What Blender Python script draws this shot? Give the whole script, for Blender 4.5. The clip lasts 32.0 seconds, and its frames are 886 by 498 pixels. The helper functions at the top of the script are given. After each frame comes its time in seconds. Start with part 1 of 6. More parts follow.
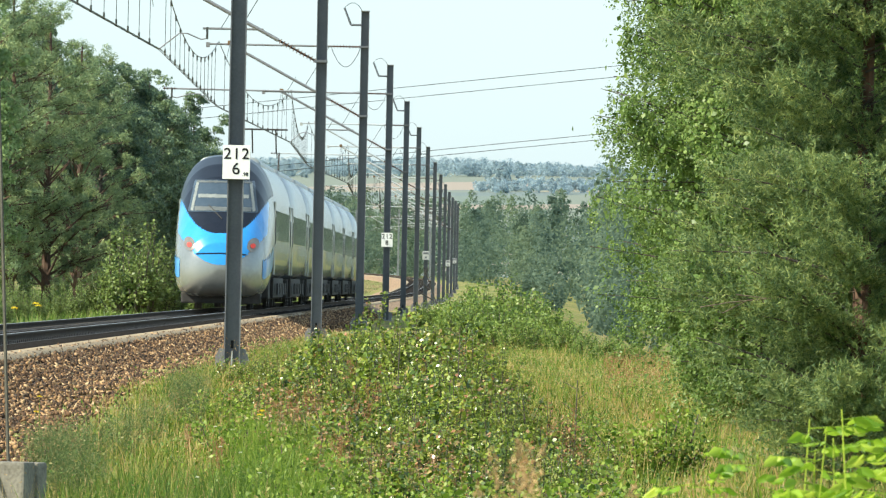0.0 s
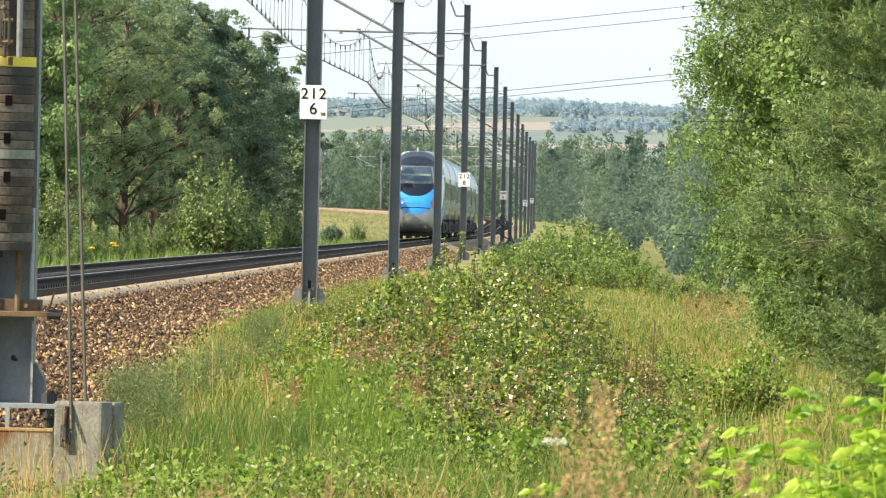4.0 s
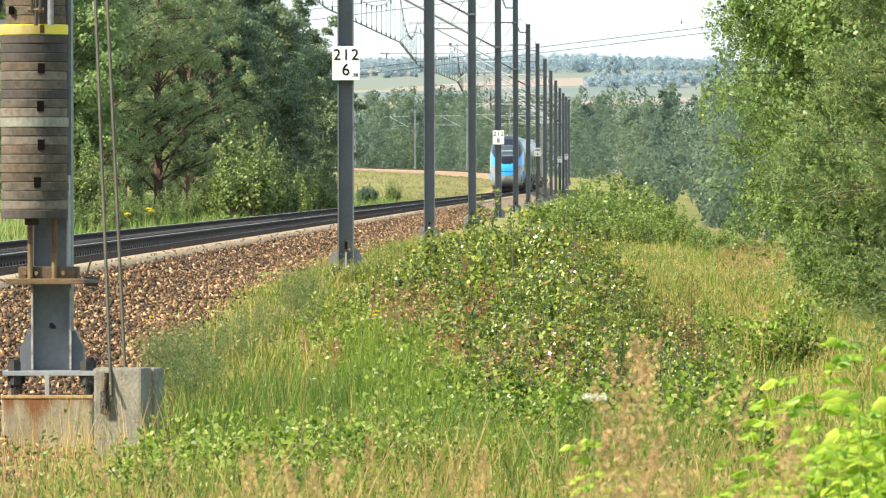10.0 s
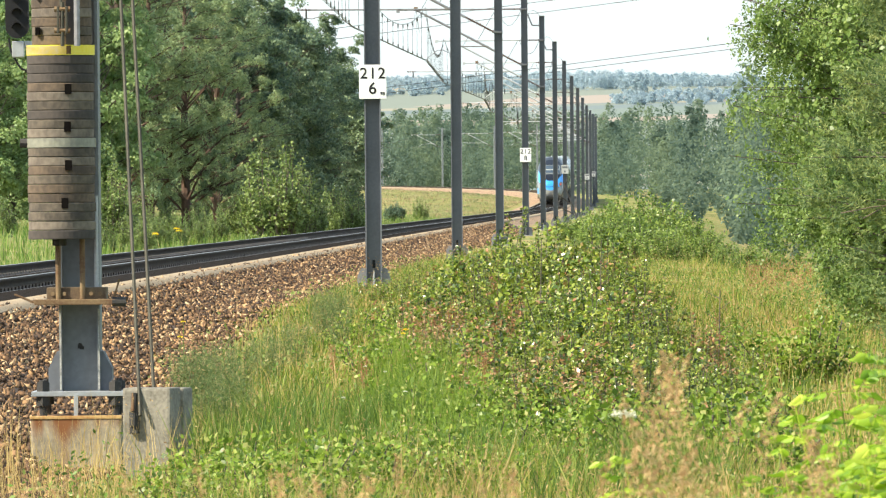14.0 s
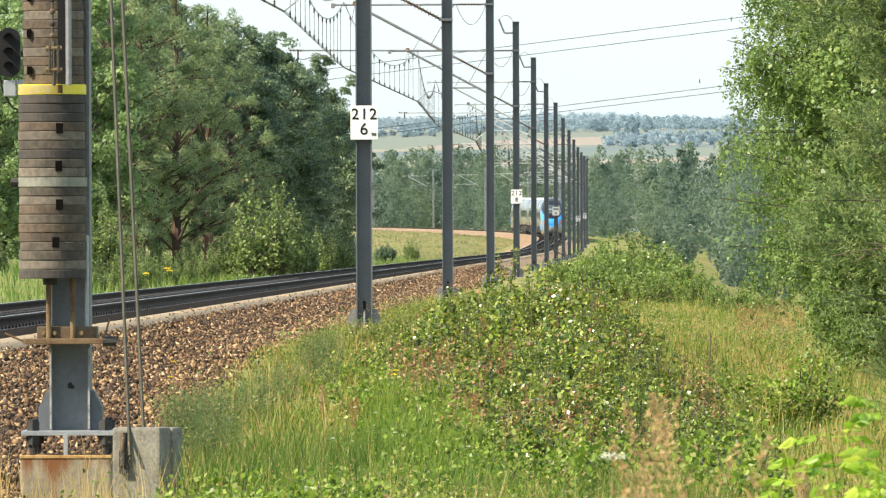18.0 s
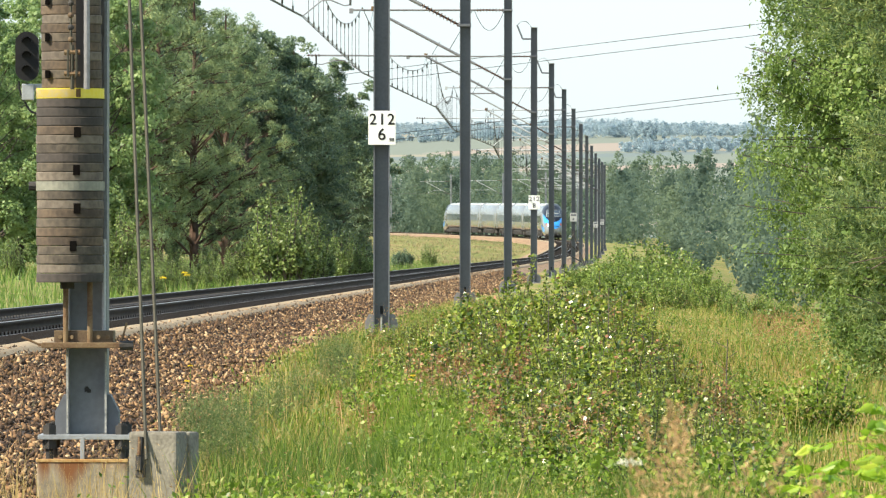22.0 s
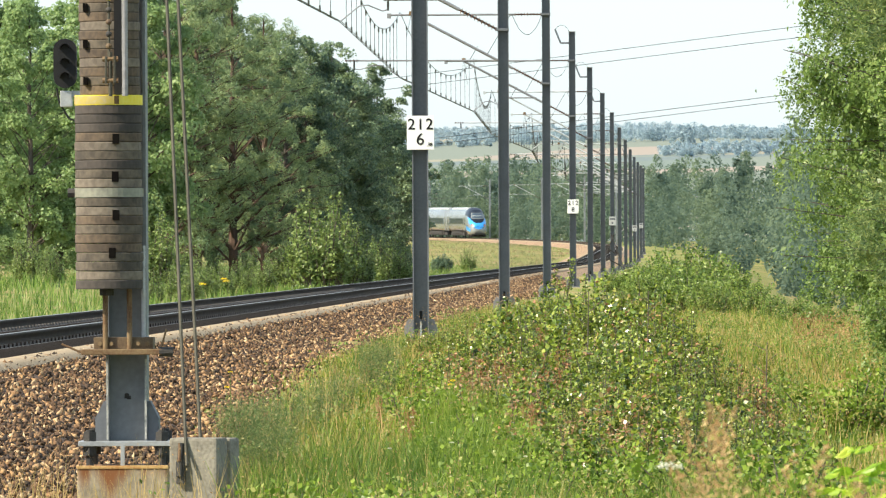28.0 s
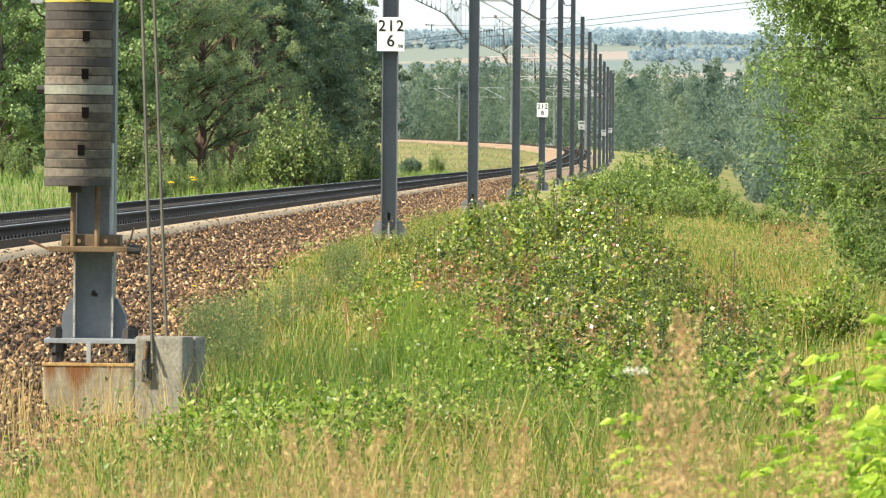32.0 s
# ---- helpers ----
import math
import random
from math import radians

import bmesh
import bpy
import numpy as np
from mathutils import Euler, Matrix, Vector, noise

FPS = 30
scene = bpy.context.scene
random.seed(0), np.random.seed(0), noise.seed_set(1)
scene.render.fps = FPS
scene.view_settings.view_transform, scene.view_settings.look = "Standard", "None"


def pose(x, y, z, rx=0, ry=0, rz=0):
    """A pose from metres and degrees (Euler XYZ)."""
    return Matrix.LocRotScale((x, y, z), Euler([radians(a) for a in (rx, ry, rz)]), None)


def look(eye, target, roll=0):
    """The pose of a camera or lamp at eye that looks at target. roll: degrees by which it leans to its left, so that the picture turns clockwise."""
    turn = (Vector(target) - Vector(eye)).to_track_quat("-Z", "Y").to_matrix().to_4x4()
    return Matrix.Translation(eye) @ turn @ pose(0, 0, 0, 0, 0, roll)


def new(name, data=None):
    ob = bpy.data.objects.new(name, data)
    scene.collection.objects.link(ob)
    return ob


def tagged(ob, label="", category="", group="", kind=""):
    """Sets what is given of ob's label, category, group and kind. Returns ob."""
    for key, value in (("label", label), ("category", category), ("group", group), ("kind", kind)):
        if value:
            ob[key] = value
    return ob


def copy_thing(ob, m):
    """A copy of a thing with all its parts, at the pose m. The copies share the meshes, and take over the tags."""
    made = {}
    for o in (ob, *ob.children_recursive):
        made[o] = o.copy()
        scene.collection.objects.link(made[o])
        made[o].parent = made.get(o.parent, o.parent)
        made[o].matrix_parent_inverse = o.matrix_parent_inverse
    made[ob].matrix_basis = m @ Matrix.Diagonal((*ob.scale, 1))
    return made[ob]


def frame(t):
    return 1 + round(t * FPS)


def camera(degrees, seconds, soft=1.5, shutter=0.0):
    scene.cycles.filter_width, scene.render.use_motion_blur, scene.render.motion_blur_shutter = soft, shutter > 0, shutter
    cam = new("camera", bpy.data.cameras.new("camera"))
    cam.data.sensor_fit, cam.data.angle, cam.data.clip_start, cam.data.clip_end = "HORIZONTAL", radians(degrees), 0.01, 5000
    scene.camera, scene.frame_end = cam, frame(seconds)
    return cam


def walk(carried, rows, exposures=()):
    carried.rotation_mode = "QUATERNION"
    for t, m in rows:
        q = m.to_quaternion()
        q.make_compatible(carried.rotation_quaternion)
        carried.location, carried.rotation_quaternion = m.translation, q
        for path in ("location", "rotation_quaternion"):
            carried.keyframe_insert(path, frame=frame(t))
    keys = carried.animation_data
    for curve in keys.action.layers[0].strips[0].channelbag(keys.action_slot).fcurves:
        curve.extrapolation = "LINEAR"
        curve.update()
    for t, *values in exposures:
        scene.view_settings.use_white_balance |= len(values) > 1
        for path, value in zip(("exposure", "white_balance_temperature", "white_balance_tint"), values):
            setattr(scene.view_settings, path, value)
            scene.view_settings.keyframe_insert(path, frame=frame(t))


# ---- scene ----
EYE = 1.3
cam = camera(5.441, 32.0, soft=1.2)
cam.data.dof.use_dof = True
cam.data.dof.focus_distance = 100.0
cam.data.dof.aperture_fstop = 45.0
# seconds, yaw, pitch, roll: the camera stands still and is panned
TURNS = [
    (0, 0.3041, 0.2222, -1.19),
    (0.5, 0.2216, 0.0254, -1.36),
    (1, 0.6173, 0.0343, -1.27),
    (1.5, 0.8532, -0.0730, -1.37),
    (2, 0.8178, -0.0437, -1.41),
    (2.5, 0.6781, -0.0789, -1.31),
    (3, 0.6826, -0.0009, -1.28),
    (3.5, 0.7448, -0.0768, -1.28),
    (5.5, 0.8533, -0.2512, -0.75),
    (6, 0.9534, -0.2906, -0.80),
    (6.5, 0.8681, -0.3480, -0.74),
    (7, 0.7375, -0.3276, -0.66),
    (7.5, 0.7221, -0.3345, -0.58),
    (8, 0.7660, -0.3469, -0.39),
    (8.5, 0.9439, -0.3290, -0.28),
    (9, 1.1087, -0.3371, -0.17),
    (9.5, 1.1433, -0.3556, -0.01),
    (10, 0.9947, -0.4140, 0.10),
    (10.5, 0.9116, -0.4248, 0.23),
    (11, 0.8381, -0.3665, 0.18),
    (11.5, 0.8062, -0.3959, 0.36),
    (12, 0.9373, -0.3905, 0.41),
    (12.5, 1.0890, -0.3757, 0.40),
    (13, 1.1976, -0.3884, 0.48),
    (13.5, 1.1330, -0.3378, 0.51),
    (15.5, 1.3285, -0.2434, 0.33),
    (16, 1.2475, -0.1025, 0.46),
    (16.5, 1.1709, 0.0140, 0.73),
    (17, 1.1414, 0.0435, 0.71),
    (17.5, 1.1280, -0.0081, 0.56),
    (18, 1.1073, -0.0494, 0.19),
    (18.5, 1.0931, -0.0671, -0.03),
    (19, 1.1019, -0.1271, -0.18),
    (19.5, 1.1539, -0.0960, -0.17),
    (20, 1.2004, -0.0908, -0.18),
    (20.5, 1.1953, -0.0853, -0.10),
    (21, 1.1932, -0.0667, -0.11),
    (21.5, 1.1663, -0.0536, 0.05),
    (22, 1.2140, -0.0154, -0.05),
    (22.5, 1.2598, 0.0012, -0.05),
    (23, 1.2120, -0.0040, -0.04),
    (23.5, 1.2220, -0.0191, 0.01),
    (24, 1.2061, -0.0516, 0.06),
    (24.5, 1.2004, -0.0818, 0.17),
    (25, 1.2097, -0.0704, 0.20),
    (25.5, 1.2667, -0.0161, 0.24),
    (26, 1.3795, -0.0045, 0.22),
    (26.5, 1.4324, 0.0539, 0.27),
    (28.5, 1.4600, -0.0163, 0.28),
    (29, 1.4880, -0.0515, 0.20),
    (29.5, 1.4269, -0.0844, 0.17),
    (30, 1.3575, -0.1528, -0.00),
    (30.5, 1.3555, -0.2600, -0.27),
    (31, 1.1518, -0.2761, -0.47),
    (31.5, 1.2546, -0.4175, -0.52),
    (32, 1.2628, -0.5877, -0.53),
]
walk(cam, [(t, pose(0, 0, EYE, 90 + pitch, roll, yaw)) for t, yaw, pitch, roll in TURNS], exposures=[(0, 0.83, 6250, 4), (1, 0.90, 6400, 7.5), (3, 0.94, 6500, 10), (6, 0.98, 6500, 10), (9, 1.03, 6500, 10), (10, 1.10, 6500, 10), (13.5, 1.10, 6500, 10), (16, 0.97, 6500, 10), (24, 0.93, 6500, 10), (30, 0.98, 6500, 10), (32, 1.06, 6500, 10)])

# ---- light ----
SUN_DIR = Vector((0.66, 0.34, -0.65)).normalized()
world = bpy.data.worlds.new("world")
scene.world = world
world.use_nodes = True
_n = world.node_tree.nodes
_sky = _n.new("ShaderNodeTexSky")
_sky.sky_type = "NISHITA"
_sky.sun_disc = False
_sky.sun_elevation = math.asin(-SUN_DIR.z)
_sky.sun_rotation = math.atan2(-SUN_DIR.x, -SUN_DIR.y)
_sky.altitude = 150
_sky.air_density = 1.0
_sky.dust_density = 1.0
_sky.ozone_density = 1.0
_haze = _n.new("ShaderNodeMix")
_haze.data_type = "RGBA"
_haze.inputs[0].default_value = 0.62
_haze.inputs[7].default_value = (3.4, 4.25, 4.85, 1)
world.node_tree.links.new(_sky.outputs[0], _haze.inputs[6])
world.node_tree.links.new(_haze.outputs[2], _n["Background"].inputs[0])
_n["Background"].inputs[1].default_value = 0.13
sun = new("sun", bpy.data.lights.new("sun", "SUN"))
sun.data.energy = 4.7
sun.data.angle = radians(0.53)
sun.data.color = (1.0, 0.90, 0.71)
sun.matrix_world = look((-60, -30, 60), Vector((-60, -30, 60)) + SUN_DIR)

# ---- materials ----
def mat(name, a, b=None, rough=0.7, metal=0.0, scale=6.0, fine=60.0, bump=0.2, dist=0.01, mix=0.5, world_space=False, coat=0.0, stretch=(1, 1, 1), spec=0.5):
    """Two tones mixed by noise at two scales, with bump."""
    m = bpy.data.materials.new(name)
    m.use_nodes = True
    nt = m.node_tree
    N, Lk = nt.nodes, nt.links
    p = N["Principled BSDF"]
    b = b or tuple(c * 0.7 for c in a)
    tc = N.new("ShaderNodeTexCoord")
    mp = N.new("ShaderNodeMapping")
    mp.inputs["Scale"].default_value = stretch
    if world_space:
        geo = N.new("ShaderNodeNewGeometry")
        Lk.new(geo.outputs["Position"], mp.inputs[0])
    else:
        Lk.new(tc.outputs["Object"], mp.inputs[0])
    n1, n2 = N.new("ShaderNodeTexNoise"), N.new("ShaderNodeTexNoise")
    n1.inputs["Scale"].default_value, n2.inputs["Scale"].default_value = scale, fine
    n1.inputs["Detail"].default_value, n2.inputs["Detail"].default_value = 5, 3
    Lk.new(mp.outputs[0], n1.inputs[0])
    Lk.new(mp.outputs[0], n2.inputs[0])
    add = N.new("ShaderNodeMath")
    add.operation = "ADD"
    Lk.new(n1.outputs[0], add.inputs[0])
    mul = N.new("ShaderNodeMath")
    mul.operation = "MULTIPLY_ADD"
    mul.inputs[1].default_value, mul.inputs[2].default_value = 0.7, -0.35
    Lk.new(n2.outputs[0], mul.inputs[0])
    Lk.new(mul.outputs[0], add.inputs[1])
    ramp = N.new("ShaderNodeValToRGB")
    ramp.color_ramp.elements[0].position, ramp.color_ramp.elements[1].position = mix - 0.18, mix + 0.18
    ramp.color_ramp.elements[0].color, ramp.color_ramp.elements[1].color = (*a, 1), (*b, 1)
    Lk.new(add.outputs[0], ramp.inputs[0])
    Lk.new(ramp.outputs[0], p.inputs["Base Color"])
    p.inputs["Roughness"].default_value = rough
    p.inputs["Metallic"].default_value = metal
    p.inputs["Coat Weight"].default_value = coat
    p.inputs["Specular IOR Level"].default_value = spec
    if bump:
        bp = N.new("ShaderNodeBump")
        bp.inputs["Strength"].default_value, bp.inputs["Distance"].default_value = bump, dist
        Lk.new(n2.outputs[0], bp.inputs["Height"])
        Lk.new(bp.outputs[0], p.inputs["Normal"])
    return m


def leaf_mat(name, tones, rough=0.5, trans=0.45, spec=0.4, big=0.0, sway=1.6, deep=1.0, single=1.0):
    """Leaves: each island takes its own tone of the row; light also passes through them."""
    m = bpy.data.materials.new(name)
    m.use_nodes = True
    nt = m.node_tree
    N, Lk = nt.nodes, nt.links
    p = N["Principled BSDF"]
    geo = N.new("ShaderNodeNewGeometry")
    ramp = N.new("ShaderNodeValToRGB")
    cr = ramp.color_ramp
    while len(cr.elements) < len(tones):
        cr.elements.new(0.5)
    for i, (pos, col) in enumerate(tones):
        cr.elements[i].position, cr.elements[i].color = pos, (*col, 1)
    fac = geo.outputs["Random Per Island"]
    if single < 1:
        own = N.new("ShaderNodeMath")
        own.operation = "MULTIPLY_ADD"
        own.inputs[1].default_value, own.inputs[2].default_value = single, 0.5 - single / 2
        Lk.new(fac, own.inputs[0])
        fac = own.outputs[0]
    if big:
        nz = N.new("ShaderNodeTexNoise")
        nz.inputs["Scale"].default_value = big
        mpb = N.new("ShaderNodeMapping")
        mpb.inputs["Scale"].default_value = (1, deep, 1)
        Lk.new(geo.outputs["Position"], mpb.inputs[0])
        Lk.new(mpb.outputs[0], nz.inputs[0])
        mx = N.new("ShaderNodeMath")
        mx.operation = "MULTIPLY_ADD"
        mx.inputs[1].default_value, mx.inputs[2].default_value = sway, -sway / 2
        Lk.new(nz.outputs[0], mx.inputs[0])
        ad = N.new("ShaderNodeMath")
        ad.operation = "ADD"
        ad.use_clamp = True
        Lk.new(mx.outputs[0], ad.inputs[0])
        Lk.new(fac, ad.inputs[1])
        fac = ad.outputs[0]
    Lk.new(fac, ramp.inputs[0])
    Lk.new(ramp.outputs[0], p.inputs["Base Color"])
    p.inputs["Roughness"].default_value = rough
    p.inputs["Specular IOR Level"].default_value = spec
    tr = N.new("ShaderNodeBsdfTranslucent")
    Lk.new(ramp.outputs[0], tr.inputs[0])
    mixs = N.new("ShaderNodeMixShader")
    mixs.inputs[0].default_value = trans
    Lk.new(p.outputs[0], mixs.inputs[1])
    Lk.new(tr.outputs[0], mixs.inputs[2])
    Lk.new(mixs.outputs[0], N["Material Output"].inputs[0])
    return m


M_STEEL = mat("mast_paint", (0.13, 0.14, 0.155), (0.10, 0.108, 0.12), rough=0.55, metal=0.1, scale=1.5, fine=25, bump=0.08, dist=0.003)
M_GALV = mat("galvanised_steel", (0.42, 0.43, 0.43), (0.32, 0.33, 0.34), rough=0.45, metal=0.5, scale=3, fine=40, bump=0.08, dist=0.003)
M_TUBE = mat("weathered_tube", (0.28, 0.28, 0.285), (0.20, 0.195, 0.20), rough=0.5, metal=0.4, scale=2, fine=30, bump=0.1, dist=0.002)
M_RUST = mat("rusty_steel", (0.12, 0.062, 0.03), (0.21, 0.145, 0.075), rough=0.8, metal=0.2, scale=6, fine=70, bump=0.3, dist=0.003)
M_OLIVE = mat("ochre_bracket_paint", (0.145, 0.10, 0.052), (0.085, 0.052, 0.03), rough=0.75, scale=9, fine=70, bump=0.3, dist=0.002)
M_WIRE = mat("copper_wire", (0.05, 0.055, 0.05), (0.08, 0.08, 0.07), rough=0.5, metal=0.6, bump=0)
M_INSUL = mat("brown_insulator", (0.07, 0.04, 0.03), (0.10, 0.06, 0.04), rough=0.3, bump=0)
M_CONC = mat("weathered_concrete", (0.25, 0.23, 0.185), (0.125, 0.115, 0.092), rough=0.9, scale=5, fine=45, bump=0.35, dist=0.01)
# oily tone, darkened further for shade beside rails and sleeper ends
M_OILBED = mat("oily_shaded_track_bed", (0.011, 0.0085, 0.007), (0.022, 0.017, 0.013), rough=1.0, scale=3, fine=25, bump=0.6, dist=0.03, world_space=True, spec=0.05)
M_RAILSIDE = mat("rusty_rail", (0.075, 0.056, 0.038), (0.05, 0.036, 0.026), rough=0.85, metal=0.0, spec=0.15, scale=2, fine=30, bump=0.15, dist=0.003)
M_RAILTOP = mat("polished_rail_head", (0.36, 0.33, 0.30), (0.27, 0.245, 0.22), rough=0.42, metal=0.8, bump=0)
M_SLEEPER = mat("oily_sleeper", (0.012, 0.0095, 0.008), (0.024, 0.019, 0.016), rough=1.0, spec=0.05, scale=4, fine=40, bump=0.3)
M_CLIP = mat("worn_rail_clip", (0.26, 0.23, 0.205), (0.15, 0.13, 0.115), rough=0.6, metal=0.2, scale=6, fine=50, bump=0.1, dist=0.003)
M_BALLAST_FAR = mat("ballast_bed_far", (0.40, 0.26, 0.15), (0.13, 0.08, 0.045), rough=0.95, scale=1.5, fine=7, bump=0.8, dist=0.05, world_space=True)
M_DUST = mat("dusty_shoulder", (0.33, 0.255, 0.16), (0.24, 0.18, 0.11), rough=0.95, scale=3, fine=30, bump=0.4, dist=0.02, world_space=True)
M_STAY = mat("brown_stay_rod", (0.046, 0.044, 0.031), (0.08, 0.073, 0.052), rough=0.7, metal=0.3, scale=3, fine=30, bump=0.1, dist=0.002)
# dark tone carries the shade in the gaps between the loose stones
M_BALLAST = mat("ballast_bed", (0.105, 0.060, 0.034), (0.05, 0.03, 0.019), rough=0.95, scale=2.5, fine=18, bump=0.8, dist=0.05, world_space=True)
M_WHITE = mat("white_enamel", (0.82, 0.82, 0.80), (0.74, 0.74, 0.72), rough=0.45, scale=4, fine=30, bump=0.03)
M_BLACK = mat("black_paint", (0.010, 0.010, 0.012), (0.016, 0.016, 0.016), rough=0.6, spec=0.2, bump=0.05)
M_YELLOW = mat("yellow_paint", (0.74, 0.60, 0.02), (0.72, 0.62, 0.10), rough=0.6, scale=5, fine=35, bump=0.1)


def stone_mat(name, single):
    m = bpy.data.materials.new(name)
    m.use_nodes = True
    N, Lk = m.node_tree.nodes, m.node_tree.links
    geo = N.new("ShaderNodeNewGeometry")
    ramp = N.new("ShaderNodeValToRGB")
    cr = ramp.color_ramp
    tones = [(0.0, (0.022, 0.014, 0.009)), (0.35, (0.08, 0.044, 0.024)), (0.68, (0.18, 0.10, 0.048)), (0.88, (0.36, 0.215, 0.10)), (1.0, (0.54, 0.39, 0.225))]
    while len(cr.elements) < len(tones):
        cr.elements.new(0.5)
    for i, (pos, col) in enumerate(tones):
        cr.elements[i].position, cr.elements[i].color = pos, (*col, 1)
    own = N.new("ShaderNodeObjectInfo")
    Lk.new(own.outputs["Random"] if single else geo.outputs["Random Per Island"], ramp.inputs[0])
    Lk.new(ramp.outputs[0], N["Principled BSDF"].inputs["Base Color"])
    N["Principled BSDF"].inputs["Roughness"].default_value = 0.9
    return m


M_STONE = stone_mat("ballast_stone", False)
M_PIECE = stone_mat("loose_ballast_stone", True)

# ---- mesh helpers ----
def part(name, bm, material, parent=None, label=""):
    me = bpy.data.meshes.new(name)
    bm.to_mesh(me)
    bm.free()
    me.materials.append(material)
    ob = new(name, me)
    if parent is not None:
        ob.parent = parent
    if label:
        tagged(ob, label)
    return ob


def mesh_np(name, verts, faces, material, smooth=False):
    """A mesh from arrays: verts (n, 3), faces (m, k)."""
    verts, faces = np.asarray(verts, np.float32), np.asarray(faces, np.int32)
    me = bpy.data.meshes.new(name)
    k = faces.shape[1]
    me.vertices.add(len(verts))
    me.vertices.foreach_set("co", verts.ravel())
    me.loops.add(faces.size)
    me.loops.foreach_set("vertex_index", faces.ravel())
    me.polygons.add(len(faces))
    me.polygons.foreach_set("loop_start", np.arange(0, faces.size, k, dtype=np.int32))
    me.update(calc_edges=True)
    me.materials.append(material)
    if smooth:
        me.polygons.foreach_set("use_smooth", np.ones(len(faces), bool))
    return me


def joined(chunks):
    """One (verts, faces) pair out of many with equal face size."""
    vs, fs, n = [], [], 0
    for v, f in chunks:
        vs.append(v)
        fs.append(np.asarray(f) + n)
        n += len(v)
    return np.concatenate(vs), np.concatenate(fs)


def box(bm, x0, x1, y0, y1, z0, z1, bevel=0.0):
    r = bmesh.ops.create_cube(bm, size=1.0)
    for v in r["verts"]:
        v.co = Vector((x0 + (v.co.x + 0.5) * (x1 - x0), y0 + (v.co.y + 0.5) * (y1 - y0), z0 + (v.co.z + 0.5) * (z1 - z0)))
    if bevel:
        es = list({e for v in r["verts"] for e in v.link_edges})
        bmesh.ops.bevel(bm, geom=es, offset=bevel, segments=2, affect="EDGES", profile=0.6)
    return bm


def rod(bm, a, b, r0, r1=None, seg=8):
    """A tapered round bar from a to b."""
    a, b = Vector(a), Vector(b)
    r1 = r0 if r1 is None else r1
    d = b - a
    m = Matrix.Translation((a + b) / 2) @ d.to_track_quat("Z", "Y").to_matrix().to_4x4()
    bmesh.ops.create_cone(bm, cap_ends=True, segments=seg, radius1=r0, radius2=r1, depth=d.length, matrix=m)
    return bm


def B():
    return bmesh.new()


# ---- plan: the track's line ----
LAT, CURVE_AT, EASE, RADIUS = -7.83, 983.0, 200.0, 2195.0
_S = np.arange(-100.0, 2300.0, 5.0)
_H = np.cumsum(np.clip((_S - CURVE_AT) / EASE, 0, 1) / RADIUS) * 5.0
_X = LAT - np.concatenate([[0], np.cumsum(np.sin(_H[:-1]) * 5.0)])
_Y = -100.0 + np.concatenate([[0], np.cumsum(np.cos(_H[:-1]) * 5.0)])


def rail_z(s):
    d = (np.asarray(s, float) - 830.0) / 40.0
    return 0.455 + 0.0050 * 40.0 * np.where(d > 30, d, np.log1p(np.exp(np.minimum(d, 30))))


def track(s, lat=0.0, up=0.0):
    """A point of the line: metres along it, to its right and above the rails."""
    h = np.interp(s, _S, _H)
    return Vector((float(np.interp(s, _S, _X) + lat * np.cos(h)), float(np.interp(s, _S, _Y) + lat * np.sin(h)), float(rail_z(s) + up)))


def heading(s):
    return float(np.interp(s, _S, _H))


def smooth(a, b, v):
    t = np.clip((np.asarray(v, float) - a) / (b - a), 0, 1)
    return t * t * (3 - 2 * t)


def wob(x, y, k):
    return np.sin(x * k + 1.3 * np.sin(y * k * 0.7)) * np.cos(y * k * 0.83 + 0.9 * np.sin(x * k * 0.6))


def ground_z(x, y):
    """Height of the ground sheet."""
    x, y = np.asarray(x, float), np.asarray(y, float)
    yy = np.clip(y, -100, 1990)
    q = x - np.interp(yy, _Y, _X)
    zr = rail_z(np.interp(yy, _Y, _S))
    zr = zr - smooth(1700, 2300, y) * (zr - 0.455)
    near = smooth(120, 62, y)
    edge = 11.2 + 6.0 * smooth(135, 105, y) - 2.0 * smooth(175, 250, y)
    left = zr - 0.62 + 0.42 * smooth(-5.5, -11, q)
    right = zr - 0.52 - 0.50 * near - 0.10 * smooth(4.5, 9, q)
    z = np.where(q < 0, left, right)
    fall = np.clip(q - edge, 0, 40)
    depth = 6.5 * smooth(1500, 900, y) + 0.8
    z = z - depth * (1 - np.exp(-fall * 0.45 / depth))
    z = z + (0.04 * wob(x, y, 0.7) + 0.025 * wob(x, y, 2.1)) * smooth(1500, 900, y)
    hill = smooth(2000, 4300, y) * (49 + 7 * wob(x, y, 0.006)) + 2.5 * smooth(1500, 2100, y) * wob(x, y, 0.004)
    return z + hill

